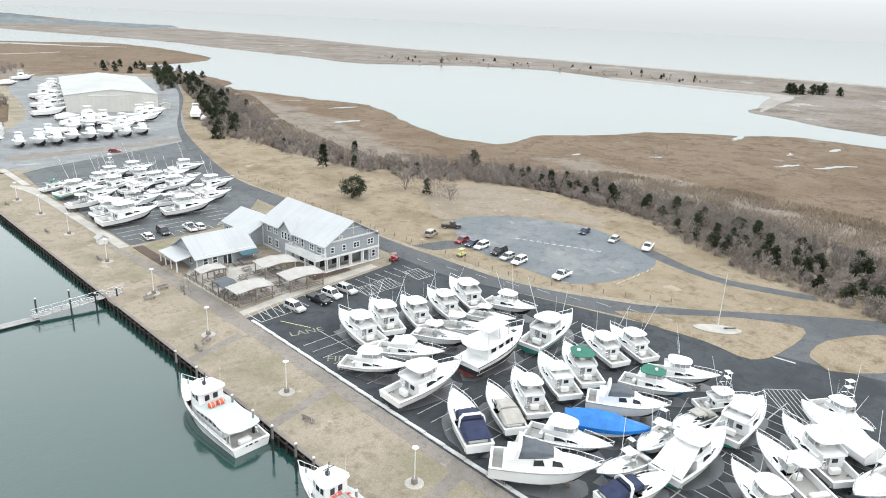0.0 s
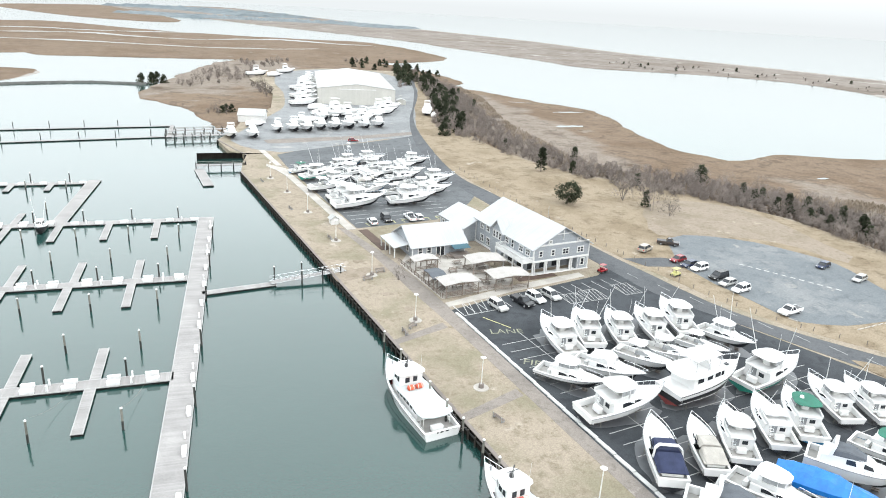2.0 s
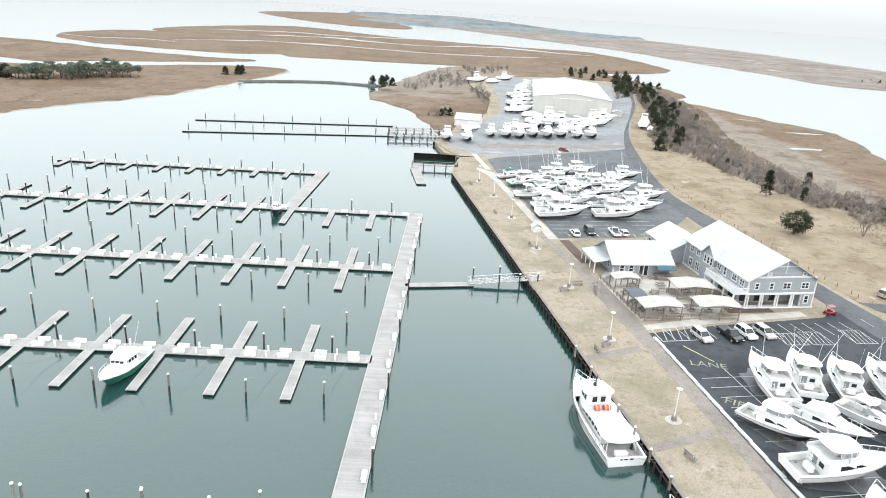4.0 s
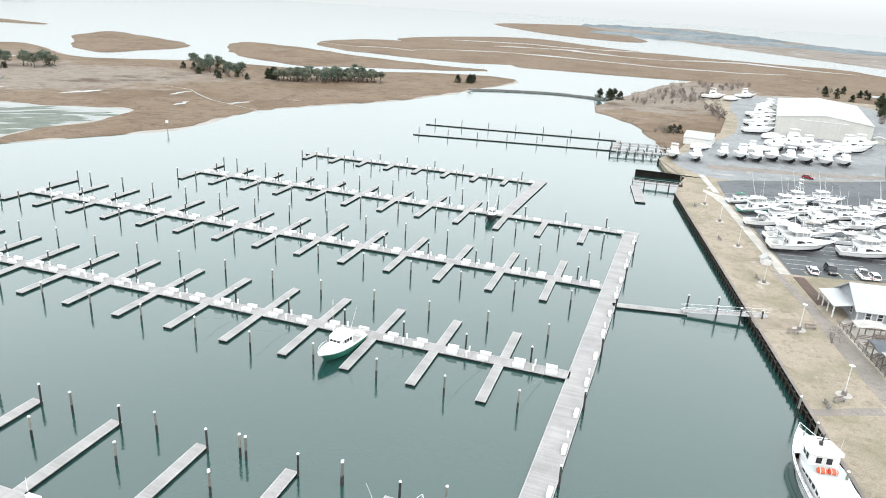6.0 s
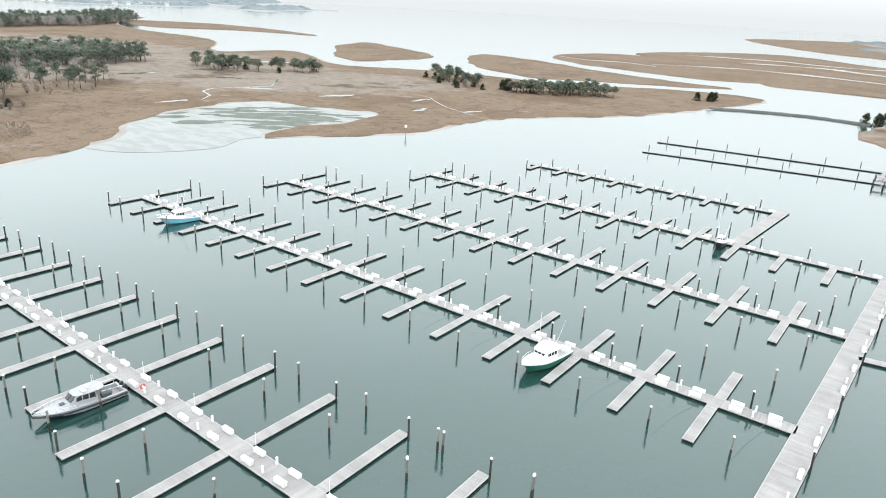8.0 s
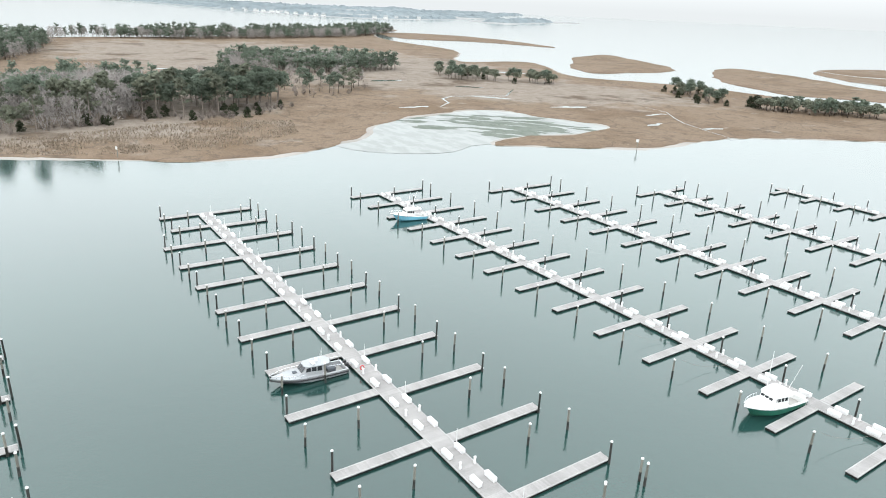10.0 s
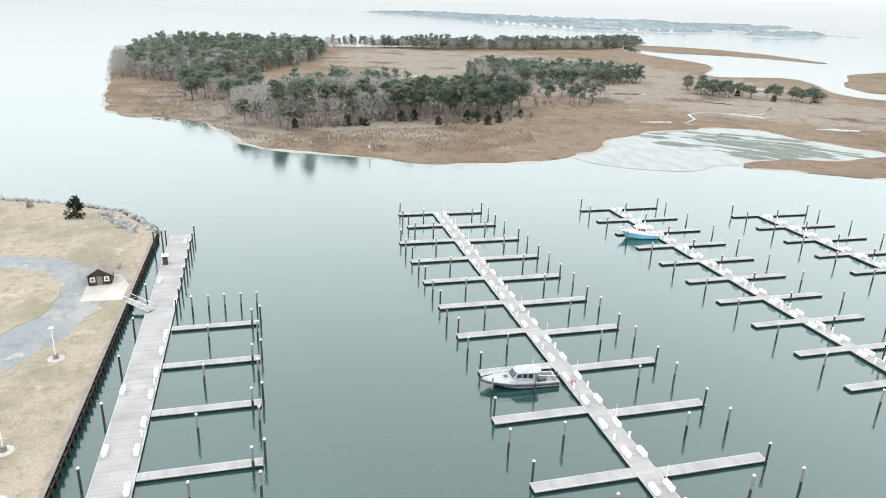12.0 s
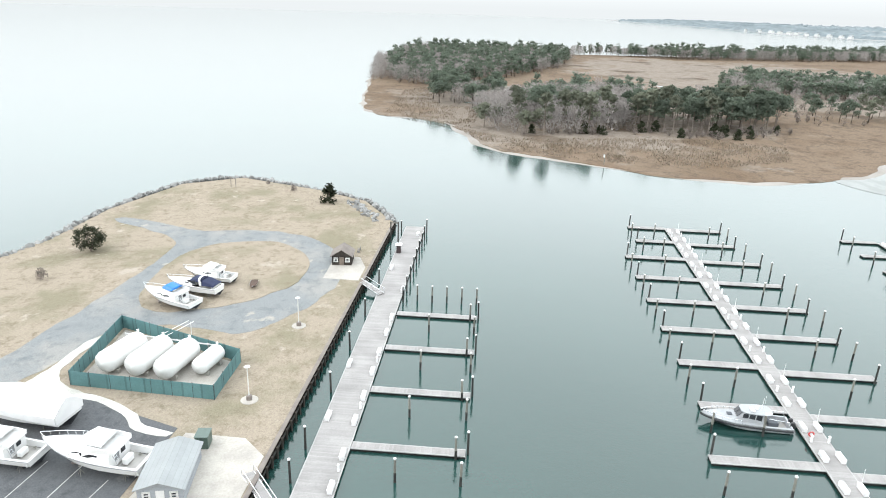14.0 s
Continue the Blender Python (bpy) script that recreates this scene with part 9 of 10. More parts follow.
wood([(-316, 14), (-330, 72), (-322, 100), (-332, 128), (-350, 146), (-362, 140), (-342, 110), (-345, 70), (-330, 20)], 60, ["shrub1", "shrub2", "cedar2", "shrub1"], 0.45, (0.7, 1.1), 3.0, FARP)
wood([(-430, 20), (-470, 28), (-494, 72), (-460, 104), (-424, 100)], 40, FPINES + ["fbare", "fbare"], 0.45, (0.95, 1.15), 5.0, FARP)
wood([(-515, -74), (-505, -40), (-550, -10), (-600, 20), (-700, 60), (-830, 88), (-900, 60), (-890, -100), (-700, -108)], 900, MIXED, 0.45, (0.8, 1.25), 4.4, BACK)
wood([(-525, 168), (-498, 262), (-520, 316), (-590, 306), (-610, 215), (-585, 180)], 230, FPINES + ["fbare", "fbare"], 0.45, (0.85, 1.15), 4.0, FARP)
wood([(-376, 166), (-386, 205), (-425, 232), (-450, 190), (-420, 160)], 26, ["pine3", "pine1", "shrub1", "bare2"], 0.45, (0.8, 1.0), 5.5, FARP)
wood([(-440, 110), (-470, 120), (-520, 165), (-500, 262), (-440, 240), (-455, 180)], 60, ["bare1", "bare2", "shrub1", "fbare"], 0.45, (0.7, 1.0), 5.0, FARP)
wood([(-880, 60), (-950, 120), (-985, 290), (-1050, 480), (-1240, 690), (-1120, 660), (-985, 520), (-925, 360), (-900, 226), (-930, 130)], 760, MIXED, 0.45, (0.8, 1.25), 4.4, BACK)
wood([(-495, 326), (-440, 312), (-392, 372), (-405, 388), (-440, 354), (-485, 356)], 46, ["pine4", "pine2", "cedar2", "pine4"], 0.45, (0.8, 1.0), 3.8, FARP)
wood([(-342, 430), (-285, 398), (-268, 410), (-290, 436), (-332, 456)], 36, ["pine4", "cedar2", "pine2", "shrub1"], 0.45, (0.75, 1.0), 3.6, FARP)
wood([(-254, 408), (-215, 432), (-193, 460), (-212, 474), (-248, 444)], 66, ["pine4", "fpine3", "pine4"], 0.45, (0.75, 0.95), 2.7, FARP)
wood([(-262, 418), (-254, 424), (-258, 430), (-266, 426)], 3, ["cedar2"], 0.45, (1.2, 1.5), 3)
wood([(-152, 500), (-136, 510), (-140, 518), (-152, 512)], 5, ["cedar2"], 0.45, (1.0, 1.3), 3)
# brush behind the marina
NORTH_BRUSH = [(146, 188), (128, 200), (112, 262), (104, 318), (118, 360), (136, 440), (150, 520), (166, 520), (160, 440), (140, 350), (132, 290), (142, 240), (166, 207)]
SOUTH_BRUSH = [(150, 187), (166, 162), (168, 124), (160, 104), (153, 82), (151, 50), (156, 0), (180, -10), (188, 40), (194, 70), (200, 104), (196, 140), (188, 180), (166, 210)]
wood(NORTH_BRUSH, 44, ["bare1", "bare2", "bare1", "bare2", "cedar1"], 0.7, (0.7, 0.95), 5.0)
wood(NORTH_BRUSH, 420, ["shrub1", "shrub2", "shrub1", "bare2", "shrub2"], 0.7, (0.8, 1.25), 2.6, BRUSH)
wood([(100, 305), (108, 300), (126, 350), (146, 430), (160, 520), (148, 522), (132, 430), (112, 350)], 66, ["cedar1", "cedar2", "cedar2", "cedar2"], 1.2, (0.9, 1.4), 2.7)
wood([(98, 300), (110, 296), (128, 350), (150, 430), (162, 520), (146, 522), (130, 430), (108, 350)], 160, ["shrub1", "shrub2", "bare2"], 1.0, (0.9, 1.3), 2.6, BRUSH)
wood([(120, 470), (150, 520), (165, 560), (180, 640), (160, 640), (140, 560)], 40, ["cedar1", "cedar2", "shrub1"], 0.6, (1.0, 1.4), 5.0, "scattered evergreen bushes and bare shrubs far off")
wood(SOUTH_BRUSH, 44, ["bare1", "bare2", "bare1"], 0.7, (0.65, 0.95), 5.5)
wood(SOUTH_BRUSH, 900, ["shrub1", "shrub2", "shrub1", "shrub2", "bare2"], 0.6, (0.8, 1.25), 2.4, BRUSH)
wood([(162, 176), (172, 150), (174, 110), (184, 112), (184, 160), (172, 190)], 22, ["cedar1", "cedar3", "cedar1", "cedar2"], 0.7, (0.7, 0.95), 5.2)
wood([(164, 112), (158, 70), (156, 30), (176, 30), (188, 108)], 44, ["cedar2", "cedar1", "cedar2"], 0.8, (0.7, 1.0), 3.6)
for key, x, y, s in (("bush", 102.4, 184.6, 1.0), ("cedar3", 113.5, 227, 1.15), ("cedar2", 98.8, 300, 1.2), ("cedar1", 126, 178, 0.8), ("bare1", 126, 174, 1.35), ("bare1", 130, 184, 1.3), ("bare2", 123, 186, 1.4), ("bare2", 128, 168, 1.2), ("cedar2", 168, 206, 1.2)):
    plant(key, x, y, GROUND_Z, s)
# north of the yard, and single bushes on the southern point
wood([(-30, 480), (-10, 470), (20, 520), (40, 600), (70, 690), (20, 660), (-10, 560)], 60, ["shrub1", "shrub2", "bare2", "shrub1"], 0.5, (0.9, 1.4), 5, "scattered evergreen bushes and bare shrubs far off")
wood([(-48, 488), (-34, 484), (-30, 496), (-42, 500)], 5, ["cedar2"], 0.45, (1.0, 1.3), 3)
wood([(28, 420), (36, 460), (30, 500), (20, 470)], 16, ["bare2", "shrub1"], 1.0, (0.8, 1.1), 4)
wood([(-6, 366), (6, 360), (10, 372), (-2, 378)], 8, ["shrub1", "bare2", "cedar2"], 0.5, (0.7, 0.9), 3)
wood([(110, 700), (160, 690), (190, 580), (170, 560), (120, 640)], 20, ["cedar2", "shrub1"], 0.5, (0.9, 1.2), 9)
plant("cedar2", -187.9, -42.8, GROUND_Z - 0.1, 1.05)
plant("bush", -139.5, -84.5, GROUND_Z, 0.8)
plant("shrub2", -122.7, -84.8, GROUND_Z, 0.9)
plant("shrub2", -198.2, -56.0, GROUND_Z - 0.3, 0.8)
plant("shrub2", -205, -66, GROUND_Z - 0.4, 0.6)
plant("bare2", 35.6, 133.4, GROUND_Z, 0.6)
plant("bare2", 45.6, 140, GROUND_Z, 0.55)
# barrier beach bushes
wood([(430, 715), (540, 670), (590, 600), (600, 500), (640, 420), (700, 420), (690, 560), (620, 720), (480, 820)], 70, ["cedar2", "shrub1", "shrub2", "shrub1"], 0.6, (0.5, 0.9), 9, "scattered evergreen bushes and bare shrubs far off")
wood([(640, 330), (680, 300), (700, 330), (660, 350)], 10, ["cedar2"], 0.6, (1.3, 1.8), 5)


def far_wood(name, pts, width, h, label, mat_=None):
    """A far belt of woods as one uneven canopy."""
    line = curve_round(pts, 5.0, closed=False)
    vs, fs, rows = [], [], 9
    for i, (x, y) in enumerate(line):
        j = min(i, len(line) - 2)
        d = (Vector(line[j + 1]) - Vector(line[j])).normalized()
        end = min(1.0, 0.25 + min(i, len(line) - 1 - i) / 12)
        for r in range(rows):
            o = (r / (rows - 1) * 2 - 1) * width * end
            q = Vector((x - d.y * o, y + d.x * o, 0))
            up = 0.75 + 0.9 * noise.noise(q * 0.05) + 0.7 * noise.noise(q * 0.17) + random.uniform(-0.12, 0.12)
            vs.append((q.x, q.y, -0.5 if r in (0, rows - 1) or i in (0, len(line) - 1) else max(0.2, h * up * (0.75 if r in (1, rows - 2) else 1.0) * end)))
    for i in range(len(line) - 1):
        for r in range(rows - 1):
            k = i * rows + r
            fs.append((k, k + rows, k + rows + 1, k + 1))
    me = bpy.data.meshes.new(name)
    me.from_pydata(vs, [], fs)
    me.materials.append(mat_ or M_FARWOOD)
    ob = new(name, me)
    return tagged(ob, label, "woods", kind="stuff")


far_wood("distant_woods", [(-200, 1980), (-30, 1880), (180, 1860), (330, 1830), (440, 1660)], 90, 5, "distant woods on the barrier, coloured blue-grey for haze", M_HAZEWOOD)
far_wood("distant_woods", [(-300, 2700), (0, 2500), (200, 2100)], 140, 7, "distant woods on the barrier, coloured blue-grey for haze", M_HAZEWOOD)
FAR_SHORE = [(-4500, 640), (-3400, 790), (-2700, 850), (-2250, 880), (-1930, 1002), (-1990, 1350), (-2400, 1850), (-3200, 2500), (-3500, 3000), (-4000, 2600), (-4500, 1600), (-4750, 1000)]
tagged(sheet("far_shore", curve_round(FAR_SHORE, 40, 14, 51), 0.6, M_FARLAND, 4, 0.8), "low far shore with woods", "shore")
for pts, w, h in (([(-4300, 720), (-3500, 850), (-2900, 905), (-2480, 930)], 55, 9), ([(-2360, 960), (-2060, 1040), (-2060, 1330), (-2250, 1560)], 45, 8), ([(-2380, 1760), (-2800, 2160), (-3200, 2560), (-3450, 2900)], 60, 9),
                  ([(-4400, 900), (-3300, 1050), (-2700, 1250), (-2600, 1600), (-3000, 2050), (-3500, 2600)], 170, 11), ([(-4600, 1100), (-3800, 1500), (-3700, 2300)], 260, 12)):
    far_wood("distant_woods", pts, w, h, "distant woods on the far shore, coloured blue-grey for haze")
ISLE = [(-1700, 1400), (-1800, 1540), (-1930, 1780), (-1960, 1960), (-2120, 2050), (-2240, 1850), (-2100, 1560), (-1880, 1400)]
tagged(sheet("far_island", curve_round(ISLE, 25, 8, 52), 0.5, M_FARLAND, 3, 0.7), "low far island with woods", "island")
far_wood("distant_woods", [(-1860, 1500), (-1990, 1660), (-2080, 1880)], 70, 11, "distant woods on an island, coloured blue-grey for haze")


def far_house(x, y, w, rz):
    """A small pale house at the far water's edge: walls and gable roof."""
    t = thing("far_house", "small pale house on the far shore", "house", "houses on the far shore")
    t.matrix_basis = pose(x, y, 0.6, 0, 0, rz)
    bm = bmesh.new()
    box(bm, (0, 0, 2.6), (w, 8, 5.4))
    part("wall", bm, M_TRIM, t)
    bm = bmesh.new()
    slab(bm, [(-4.6, 0), (4.6, 0), (0, 3.4)], -w / 2 - 0.4, w / 2 + 0.4)
    bmesh.ops.rotate(bm, matrix=Matrix.Rotation(radians(90), 3, "X"), verts=bm.verts)
    bmesh.ops.rotate(bm, matrix=Matrix.Rotation(radians(90), 3, "Z"), verts=bm.verts)
    bmesh.ops.translate(bm, vec=(0, 0, 5.3), verts=bm.verts)
    part("roof", bm, M_GREYROOF, t)


random.seed(91)
for k in range(14):
    f = k / 13
    far_house(-2620 + 560 * f + random.uniform(-14, 14), 868 + 80 * f + random.uniform(-8, 14), random.uniform(10, 18), random.uniform(-20, 30))
for k in range(5):
    far_house(-1975 - 9 * k + random.uniform(-8, 8), 1090 + 46 * k, random.uniform(9, 14), 80)


def tufts(name, poly, count, h, w, z, material, label):
    """Thousands of upright grass blades over an outline, as one mesh."""
    rnd = np.random.RandomState(len(name) + count)
    x0, x1 = min(p[0] for p in poly), max(p[0] for p in poly)
    y0, y1 = min(p[1] for p in poly), max(p[1] for p in poly)
    spots = []
    while len(spots) < count:
        p = (rnd.uniform(x0, x1), rnd.uniform(y0, y1))
        if inside(p, poly) and noise.noise(Vector((p[0] * 0.09, p[1] * 0.09, 3.0))) > rnd.uniform(-0.5, 0.35):
            spots.append(p)
    vs = []
    for x, y in spots:
        for _ in range(3):
            a, k = rnd.uniform(0, math.tau), rnd.uniform(0.6, 1.3)
            dx, dy = math.cos(a) * w * k, math.sin(a) * w * k
            bx, by = rnd.uniform(-0.3, 0.3) * h, rnd.uniform(-0.3, 0.3) * h
            vs += [(x - dx, y - dy, z - 0.05), (x + dx, y + dy, z - 0.05), (x + bx, y + by, z + h * k)]
    me = bpy.data.meshes.new(name)
    me.from_pydata(vs, [], [(i, i + 1, i + 2) for i in range(0, len(vs), 3)])
    me.materials.append(material)
    tagged(new(name, me), label, "grass", kind="stuff")


tufts("brush_reeds", [(180, 196), (214, 178), (236, 130), (240, 70), (226, 10), (196, -10), (186, 40), (198, 100), (192, 150)], 11000, 1.1, 0.16, 0.45, M_BLADE, "tall tan reeds behind the brush")
tufts("north_reeds", [(132, 205), (150, 215), (142, 260), (150, 350), (172, 440), (176, 500), (160, 500), (138, 350), (130, 290)], 4000, 0.9, 0.25, 0.45, M_BLADE, "tall tan reeds behind the brush")
tufts("shore_reeds", [(-266, 40), (-262, 85), (-280, 120), (-312, 130), (-322, 100), (-318, 60), (-306, 10), (-330, -14), (-372, -60), (-345, -24), (-296, -2), (-278, 14)], 4000, 0.8, 0.16, 0.45, M_BLADE, "tall tan reeds along the western shore")
tufts("grove_reeds", [(-330, -8), (-372, -56), (-480, -60), (-500, -40), (-420, -36), (-396, -6)], 2600, 0.8, 0.16, 0.45, M_BLADE, "tall tan reeds before the pines")

join_woods()
# the trees that only the joined woods used so far stand at the woods' edge
for k, key in enumerate(("fpine1", "fpine2", "fpine3", "fbare", "pine1", "pine2", "pine3", "pine4", "bare1", "bare2", "shrub1", "shrub2", "cedar1", "cedar2", "cedar3", "bush")):
    if key not in used_master:
        plant(key, -536 - 9 * k, -22 + 3 * (k % 3), 0.45)

# rock bank round the southern point
rocks = []
for k in range(5):
    bm = bmesh.new()
    r = bmesh.ops.create_icosphere(bm, subdivisions=1, radius=0.5)["verts"]
    for v in r:
        v.co = Vector((v.co.x * 1.3, v.co.y, v.co.z * 0.8)) * random.uniform(0.75, 1.2)
    o = link_mesh("rock", bm, M_ROCK)
    rocks.append(o.data)
    bpy.data.objects.remove(o)
bank = thing("rock_bank", "bank of grey riprap rocks round the point", "rocks", kind="structure")
edge = curve_round([(-175, -23), (-191, -32), (-202, -50), (-212, -76), (-201, -92), (-171, -99), (-147, -99), (-132, -102), (-100, -108)], 0.62, closed=False)
for i, p in enumerate(edge[:298]):
    o = new("rock", random.choice(rocks))
    o.parent = bank
    q = random.uniform(-1.2, 1.6)
    d = Vector((p[0] + 150, p[1] + 60)).normalized()
    o.matrix_basis = pose(p[0] + d.x * q, p[1] + d.y * q, 1.35 - max(0, q) * 0.55, random.uniform(0, 90), random.uniform(0, 90), random.uniform(0, 360)) @ Matrix.Scale(random.uniform(0.9, 2.0), 4)

heap = thing("rock_heap", "heap of pale grey riprap rocks at the bulkhead's end", "rocks", kind="structure")
for _ in range(110):
    f, q = random.uniform(0, 1), random.uniform(-2.6, 3.6)
    o = new("rock", random.choice(rocks))
    o.parent = heap
    o.matrix_basis = pose(-173.5 - 17 * f + q * -0.72, -25.5 - 11 * f + q * 0.7, 1.5 - max(0, q) * 0.42, random.uniform(0, 90), random.uniform(0, 90), random.uniform(0, 360)) @ Matrix.Scale(random.uniform(0.9, 1.9), 4)

# channel markers
for x, y in ((-260, 44), (-195, 238)):
    t = thing("channel_marker", "white channel marker board on a post in the shallows", "marker")
    t.matrix_basis = pose(x, y, 0, 0, 0, -70)
    bm = bmesh.new()
    rod(bm, (0, 0, -1), (0, 0, 4.4), 0.16, 0.14, 7)
    part("post", bm, M_PILE_DRY, t)
    bm = bmesh.new()
    box(bm, (0.2, 0, 3.9), (0.06, 1.2, 1.2), 0, 0.01)
    part("board", bm, M_CAP, t)

# ---- boats in their slips ----
ring = thing("life_ring_post", "red life ring on a short post on the dock", "life ring")
ring.matrix_basis = pose(-87.2, 48.2, DOCK_Z, 0, 0, 0)
bm = bmesh.new()
box(bm, (0, 0, 0.55), (0.1, 0.1, 1.1))
part("post", bm, M_CAP, ring)
bm = bmesh.new()
pipe(bm, [(0.09, 0.34 * math.cos(a), 0.75 + 0.34 * math.sin(a)) for a in [i * math.tau / 10 for i in range(11)]], 0.09, 6)
part("ring", bm, M_RED, ring)
def launch(L, label, hull_m, name, top_m=None, dark=False):
    """A down-east style launch: flared hull, wheelhouse with big windows, open cockpit."""
    b = thing(name, label, "boat")
    k = L / 12
    lines = hull_lines(L, 3.9 * k, 2.0, 3.2, rake=1.0)
    hull_parts(b, lines, hull_m, hull_m if dark else M_GEL, None, 0.34, L)
    z = at(lines, 0)[1]
    st = [(-1.8 * k, 1.5 * k, 1.4 * k, z - 0.5, z + 1.5), (0.9 * k, 1.4 * k, 1.25 * k, z, z + 1.5), (1.7 * k, 1.15 * k, 0.9 * k, z, z + 0.7), (3.6 * k, 0.7 * k, 0.45 * k, z + 0.2, z + 0.55)]
    bm = bmesh.new()
    house(bm, st)
    part("wheelhouse", bm, top_m or M_GEL, b)
    panes(b, st, [(-1.5 * k + i * 0.72 * k, -0.95 * k + i * 0.72 * k) for i in range(4)], 0.55, 0.86)
    for y in (-0.55, 0.0, 0.55):
        bm = bmesh.new()
        box(bm, (1.22 * k, y * 1.25 * k, z + 1.1), (0.3, 0.5 * k, 0.42), 0, 0.02)
        part("window", bm, M_GLASS, b)
    bm = bmesh.new()
    slab(bm, curve_round([(-2.6 * k, -1.5 * k), (0.9 * k, -1.35 * k), (1.4 * k, 0), (0.9 * k, 1.35 * k), (-2.6 * k, 1.5 * k)], 0.4), z + 1.52, z + 1.62)
    part("roof", bm, top_m or M_GEL, b)
    bm = bmesh.new()
    rod(bm, (-0.4 * k, 0, z + 1.6), (-0.4 * k, 0, z + 2.0), 0.28, 0.22, 10)
    part("radar_dome", bm, M_CAP, b)
    bow_rail(b, lines, 0.8 * k)
    outriggers(b, -0.4 * k, 1.4 * k, z + 1.5, 6.0, 0.15)
    return b


launch(12.6, "white launch with dark green hull moored in its slip", M_GREEN, "launch", dark=True).matrix_basis = pose(-46.8, 96.4, -0.95, 0, 0, -96)
launch(10.4, "white launch with pale blue hull in its slip", mat("pale_blue_gelcoat", (0.16, 0.42, 0.55), (0.14, 0.38, 0.5), rough=0.25), "launch", dark=True).matrix_basis = pose(-153.8, 97.6, -0.9, 0, 0, -100)


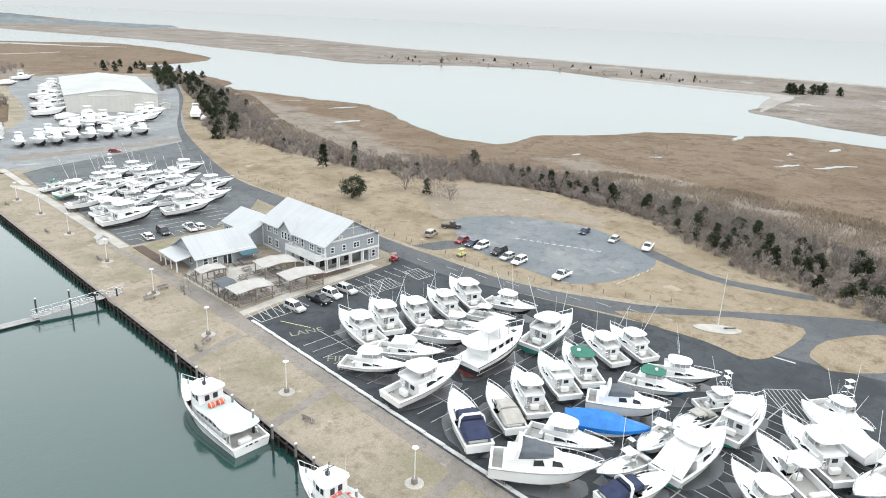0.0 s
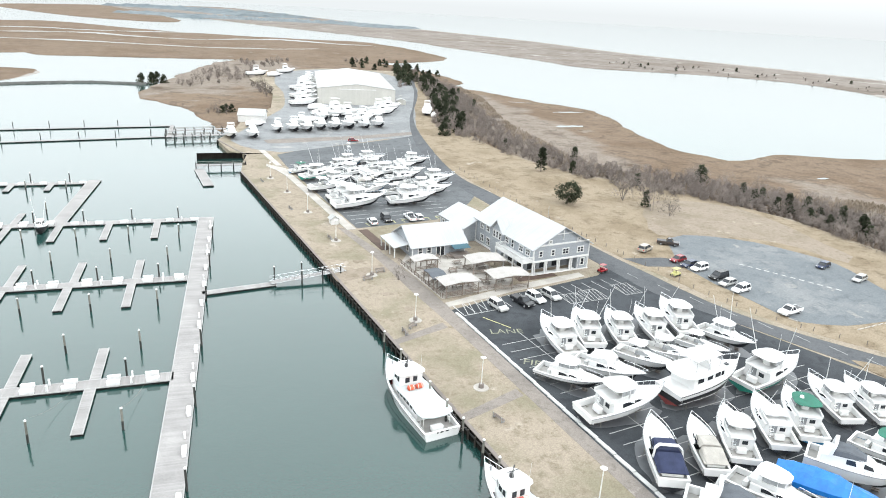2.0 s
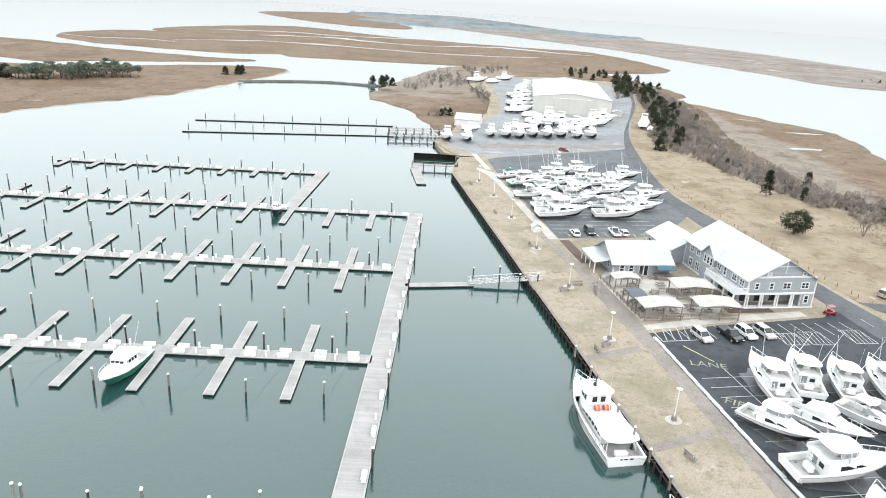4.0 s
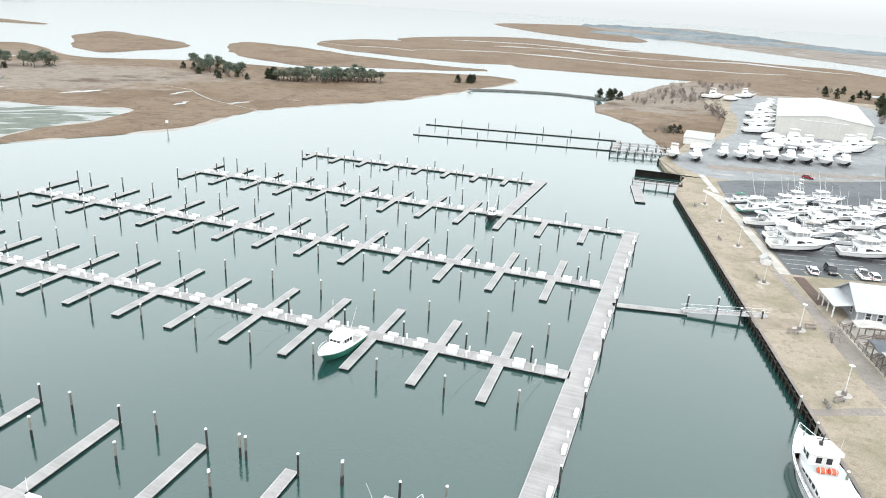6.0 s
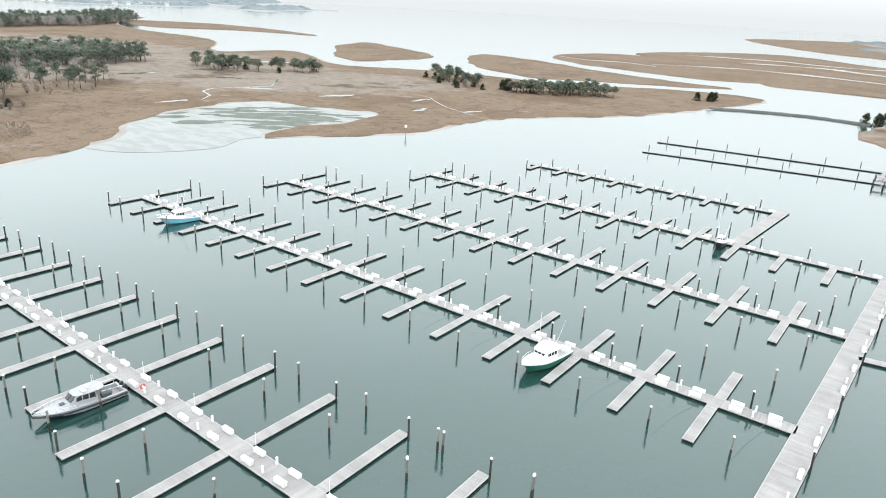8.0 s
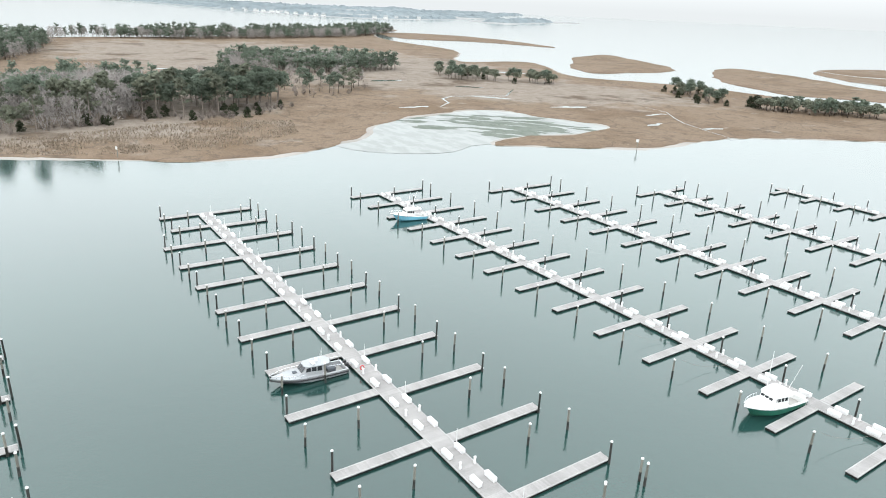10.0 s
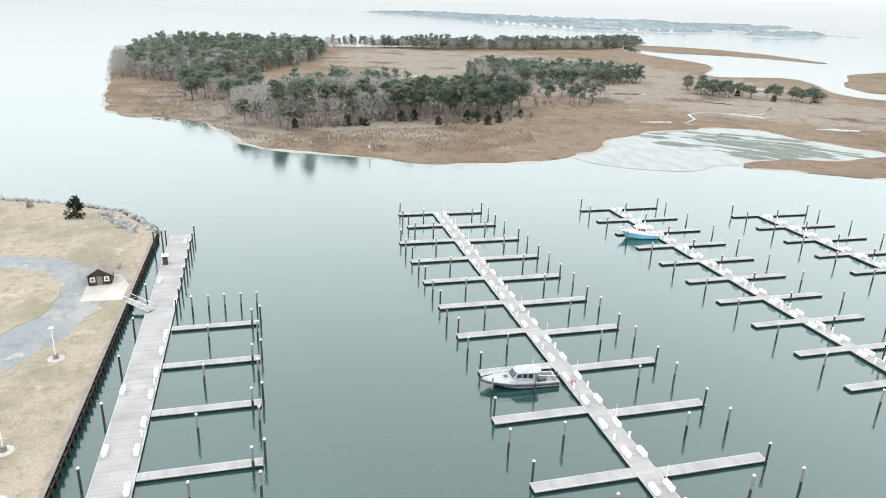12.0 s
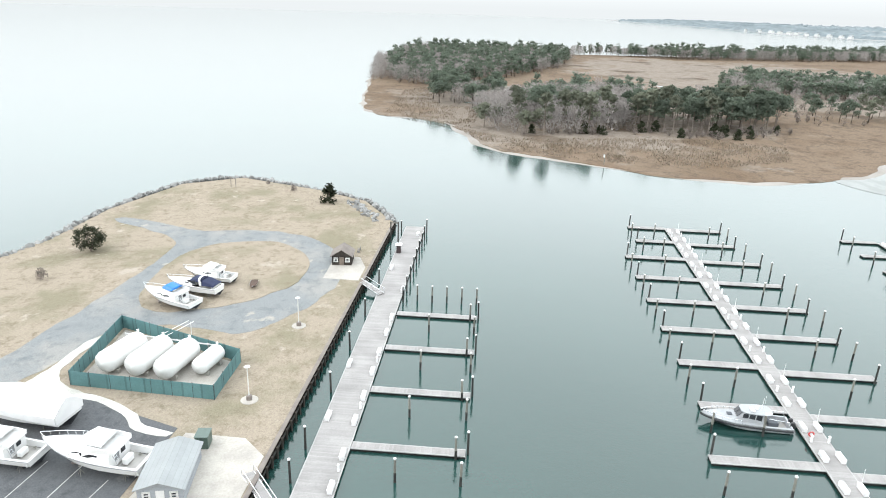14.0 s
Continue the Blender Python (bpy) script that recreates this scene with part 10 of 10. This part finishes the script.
def patrol_boat(L=12.2):
    """An aluminium patrol boat: dark fender collar, low grey wheelhouse with big windows, roof gear, outboards."""
    b = thing("patrol_boat", "grey aluminium patrol boat with dark collar in its slip", "boat")
    k = L / 12
    silver = mat("silver_grey_paint", (0.34, 0.352, 0.367), (0.27, 0.28, 0.292), rough=0.4, metal=0.1)
    lines = hull_lines(L, 3.5 * k, 1.9, 2.5, rake=1.2, full=0.5)
    hull_parts(b, lines, M_BLACK, silver, None, 0.3, L, deck_m=silver)
    bm = bmesh.new()
    for s in (1, -1):
        pipe(bm, [(p[2][0], s * (p[2][1] + 0.04), p[2][2] - 0.34) for p in lines], 0.13, 6)
    part("fender_collar", bm, M_BLACK, b, "black foam fender collar")
    z = at(lines, 0)[1]
    st = [(-2.0 * k, 1.25 * k, 1.15 * k, z - 0.6, z + 1.35), (0.6 * k, 1.2 * k, 1.05 * k, z, z + 1.4), (1.5 * k, 1.0 * k, 0.85 * k, z, z + 0.5), (3.4 * k, 0.6 * k, 0.45 * k, z + 0.1, z + 0.3)]
    bm = bmesh.new()
    house(bm, st)
    part("wheelhouse", bm, silver, b)
    panes(b, st, [(-1.8 * k, -1.0 * k), (-0.9 * k, -0.1 * k), (0.0, 0.75 * k)], 0.52, 0.92, slant=0.1)
    for y in (-0.5, 0.5):
        bm = bmesh.new()
        loft(bm, [[Vector((x * k + o, (y + e) * k, z + h)) for x, h in ((0.74, 1.3), (1.38, 0.62))] for e in (-0.42, 0.42) for o in (0.0,)])
        bmesh.ops.solidify(bm, geom=bm.faces[:], thickness=0.05)
        bmesh.ops.translate(bm, vec=(0.06, 0, 0.05), verts=bm.verts)
        part("windscreen", bm, M_GLASS, b)
    bm = bmesh.new()
    slab(bm, curve_round([(-2.9 * k, -1.2 * k), (0.5 * k, -1.1 * k), (0.9 * k, 0), (0.5 * k, 1.1 * k), (-2.9 * k, 1.2 * k)], 0.4), z + 1.42, z + 1.5)
    part("roof", bm, silver, b)
    bm = bmesh.new()
    box(bm, (-0.6 * k, 0.3, z + 1.62), (0.6, 1.1, 0.25), 0, 0.05)
    rod(bm, (-1.4 * k, -0.3, z + 1.5), (-1.4 * k, -0.3, z + 1.95), 0.3, 0.22, 10)
    rod(bm, (-1.9 * k, 0, z + 1.5), (-2.0 * k, 0, z + 3.4), 0.05, 0.03, 5)
    rod(bm, (-1.9 * k, 0.8, z + 1.5), (-1.9 * k, 0.8, z + 4.2), 0.025, 0.015, 4)
    part("roof_gear", bm, M_CAP, b)
    bm = bmesh.new()
    for s in (1, -1):
        pipe(bm, [(-2.6 * k, s * 1.2 * k, z + 0.9), (-5.4 * k, s * 1.35 * k, z + 0.7), (-5.6 * k, s * 1.3 * k, z - 0.1)], 0.05, 5)
        rod(bm, (-4.0 * k, s * 1.3 * k, z - 0.1), (-4.0 * k, s * 1.3 * k, z + 0.8), 0.05, 0.05, 5)
    part("aft_rail", bm, M_STEEL, b)
    for y in (-0.5, 0.5):
        bm = bmesh.new()
        box(bm, (-6.2 * k, y * k, 1.9), (0.7, 0.55, 1.0), 0, 0.12, (0.8, 0.85))
        box(bm, (-6.15 * k, y * k, 1.1), (0.35, 0.3, 1.2), 0, 0.05)
        part("outboard_motor", bm, M_BLACK, b, "black outboard motor")
    bm = bmesh.new()
    box(bm, (-3.6 * k, 0, z - 0.35), (1.4, 1.2, 0.6), 0, 0.06)
    part("locker", bm, M_GREYC, b)
    bm = bmesh.new()
    box(bm, (2.2 * k, 0, z + 0.52), (0.7, 0.7, 0.1), 0, 0.03)
    part("hatch", bm, M_GREYC, b)
    bow_rail(b, lines, 0.8 * k, 0.5)
    return b


patrol_boat().matrix_basis = pose(-90.2, 40.4, -0.95, 0, 0, -93)
launch(6.4, "small dark open boat moored by the cross dock", M_BLACK, "skiff", dark=True).matrix_basis = pose(-42.4, 182.6, -0.8, 0, 0, -92)
KINDS["A"].scale = (1, 1, 1)
w = copy_thing(KINDS["A"], pose(-20.8, 59.0, -1.1, 0, 0, 88))
KINDS["A"].scale = FIRST_SCALE["A"]
tagged(w, "white sport fishing boat afloat in its slip", group="boats afloat")
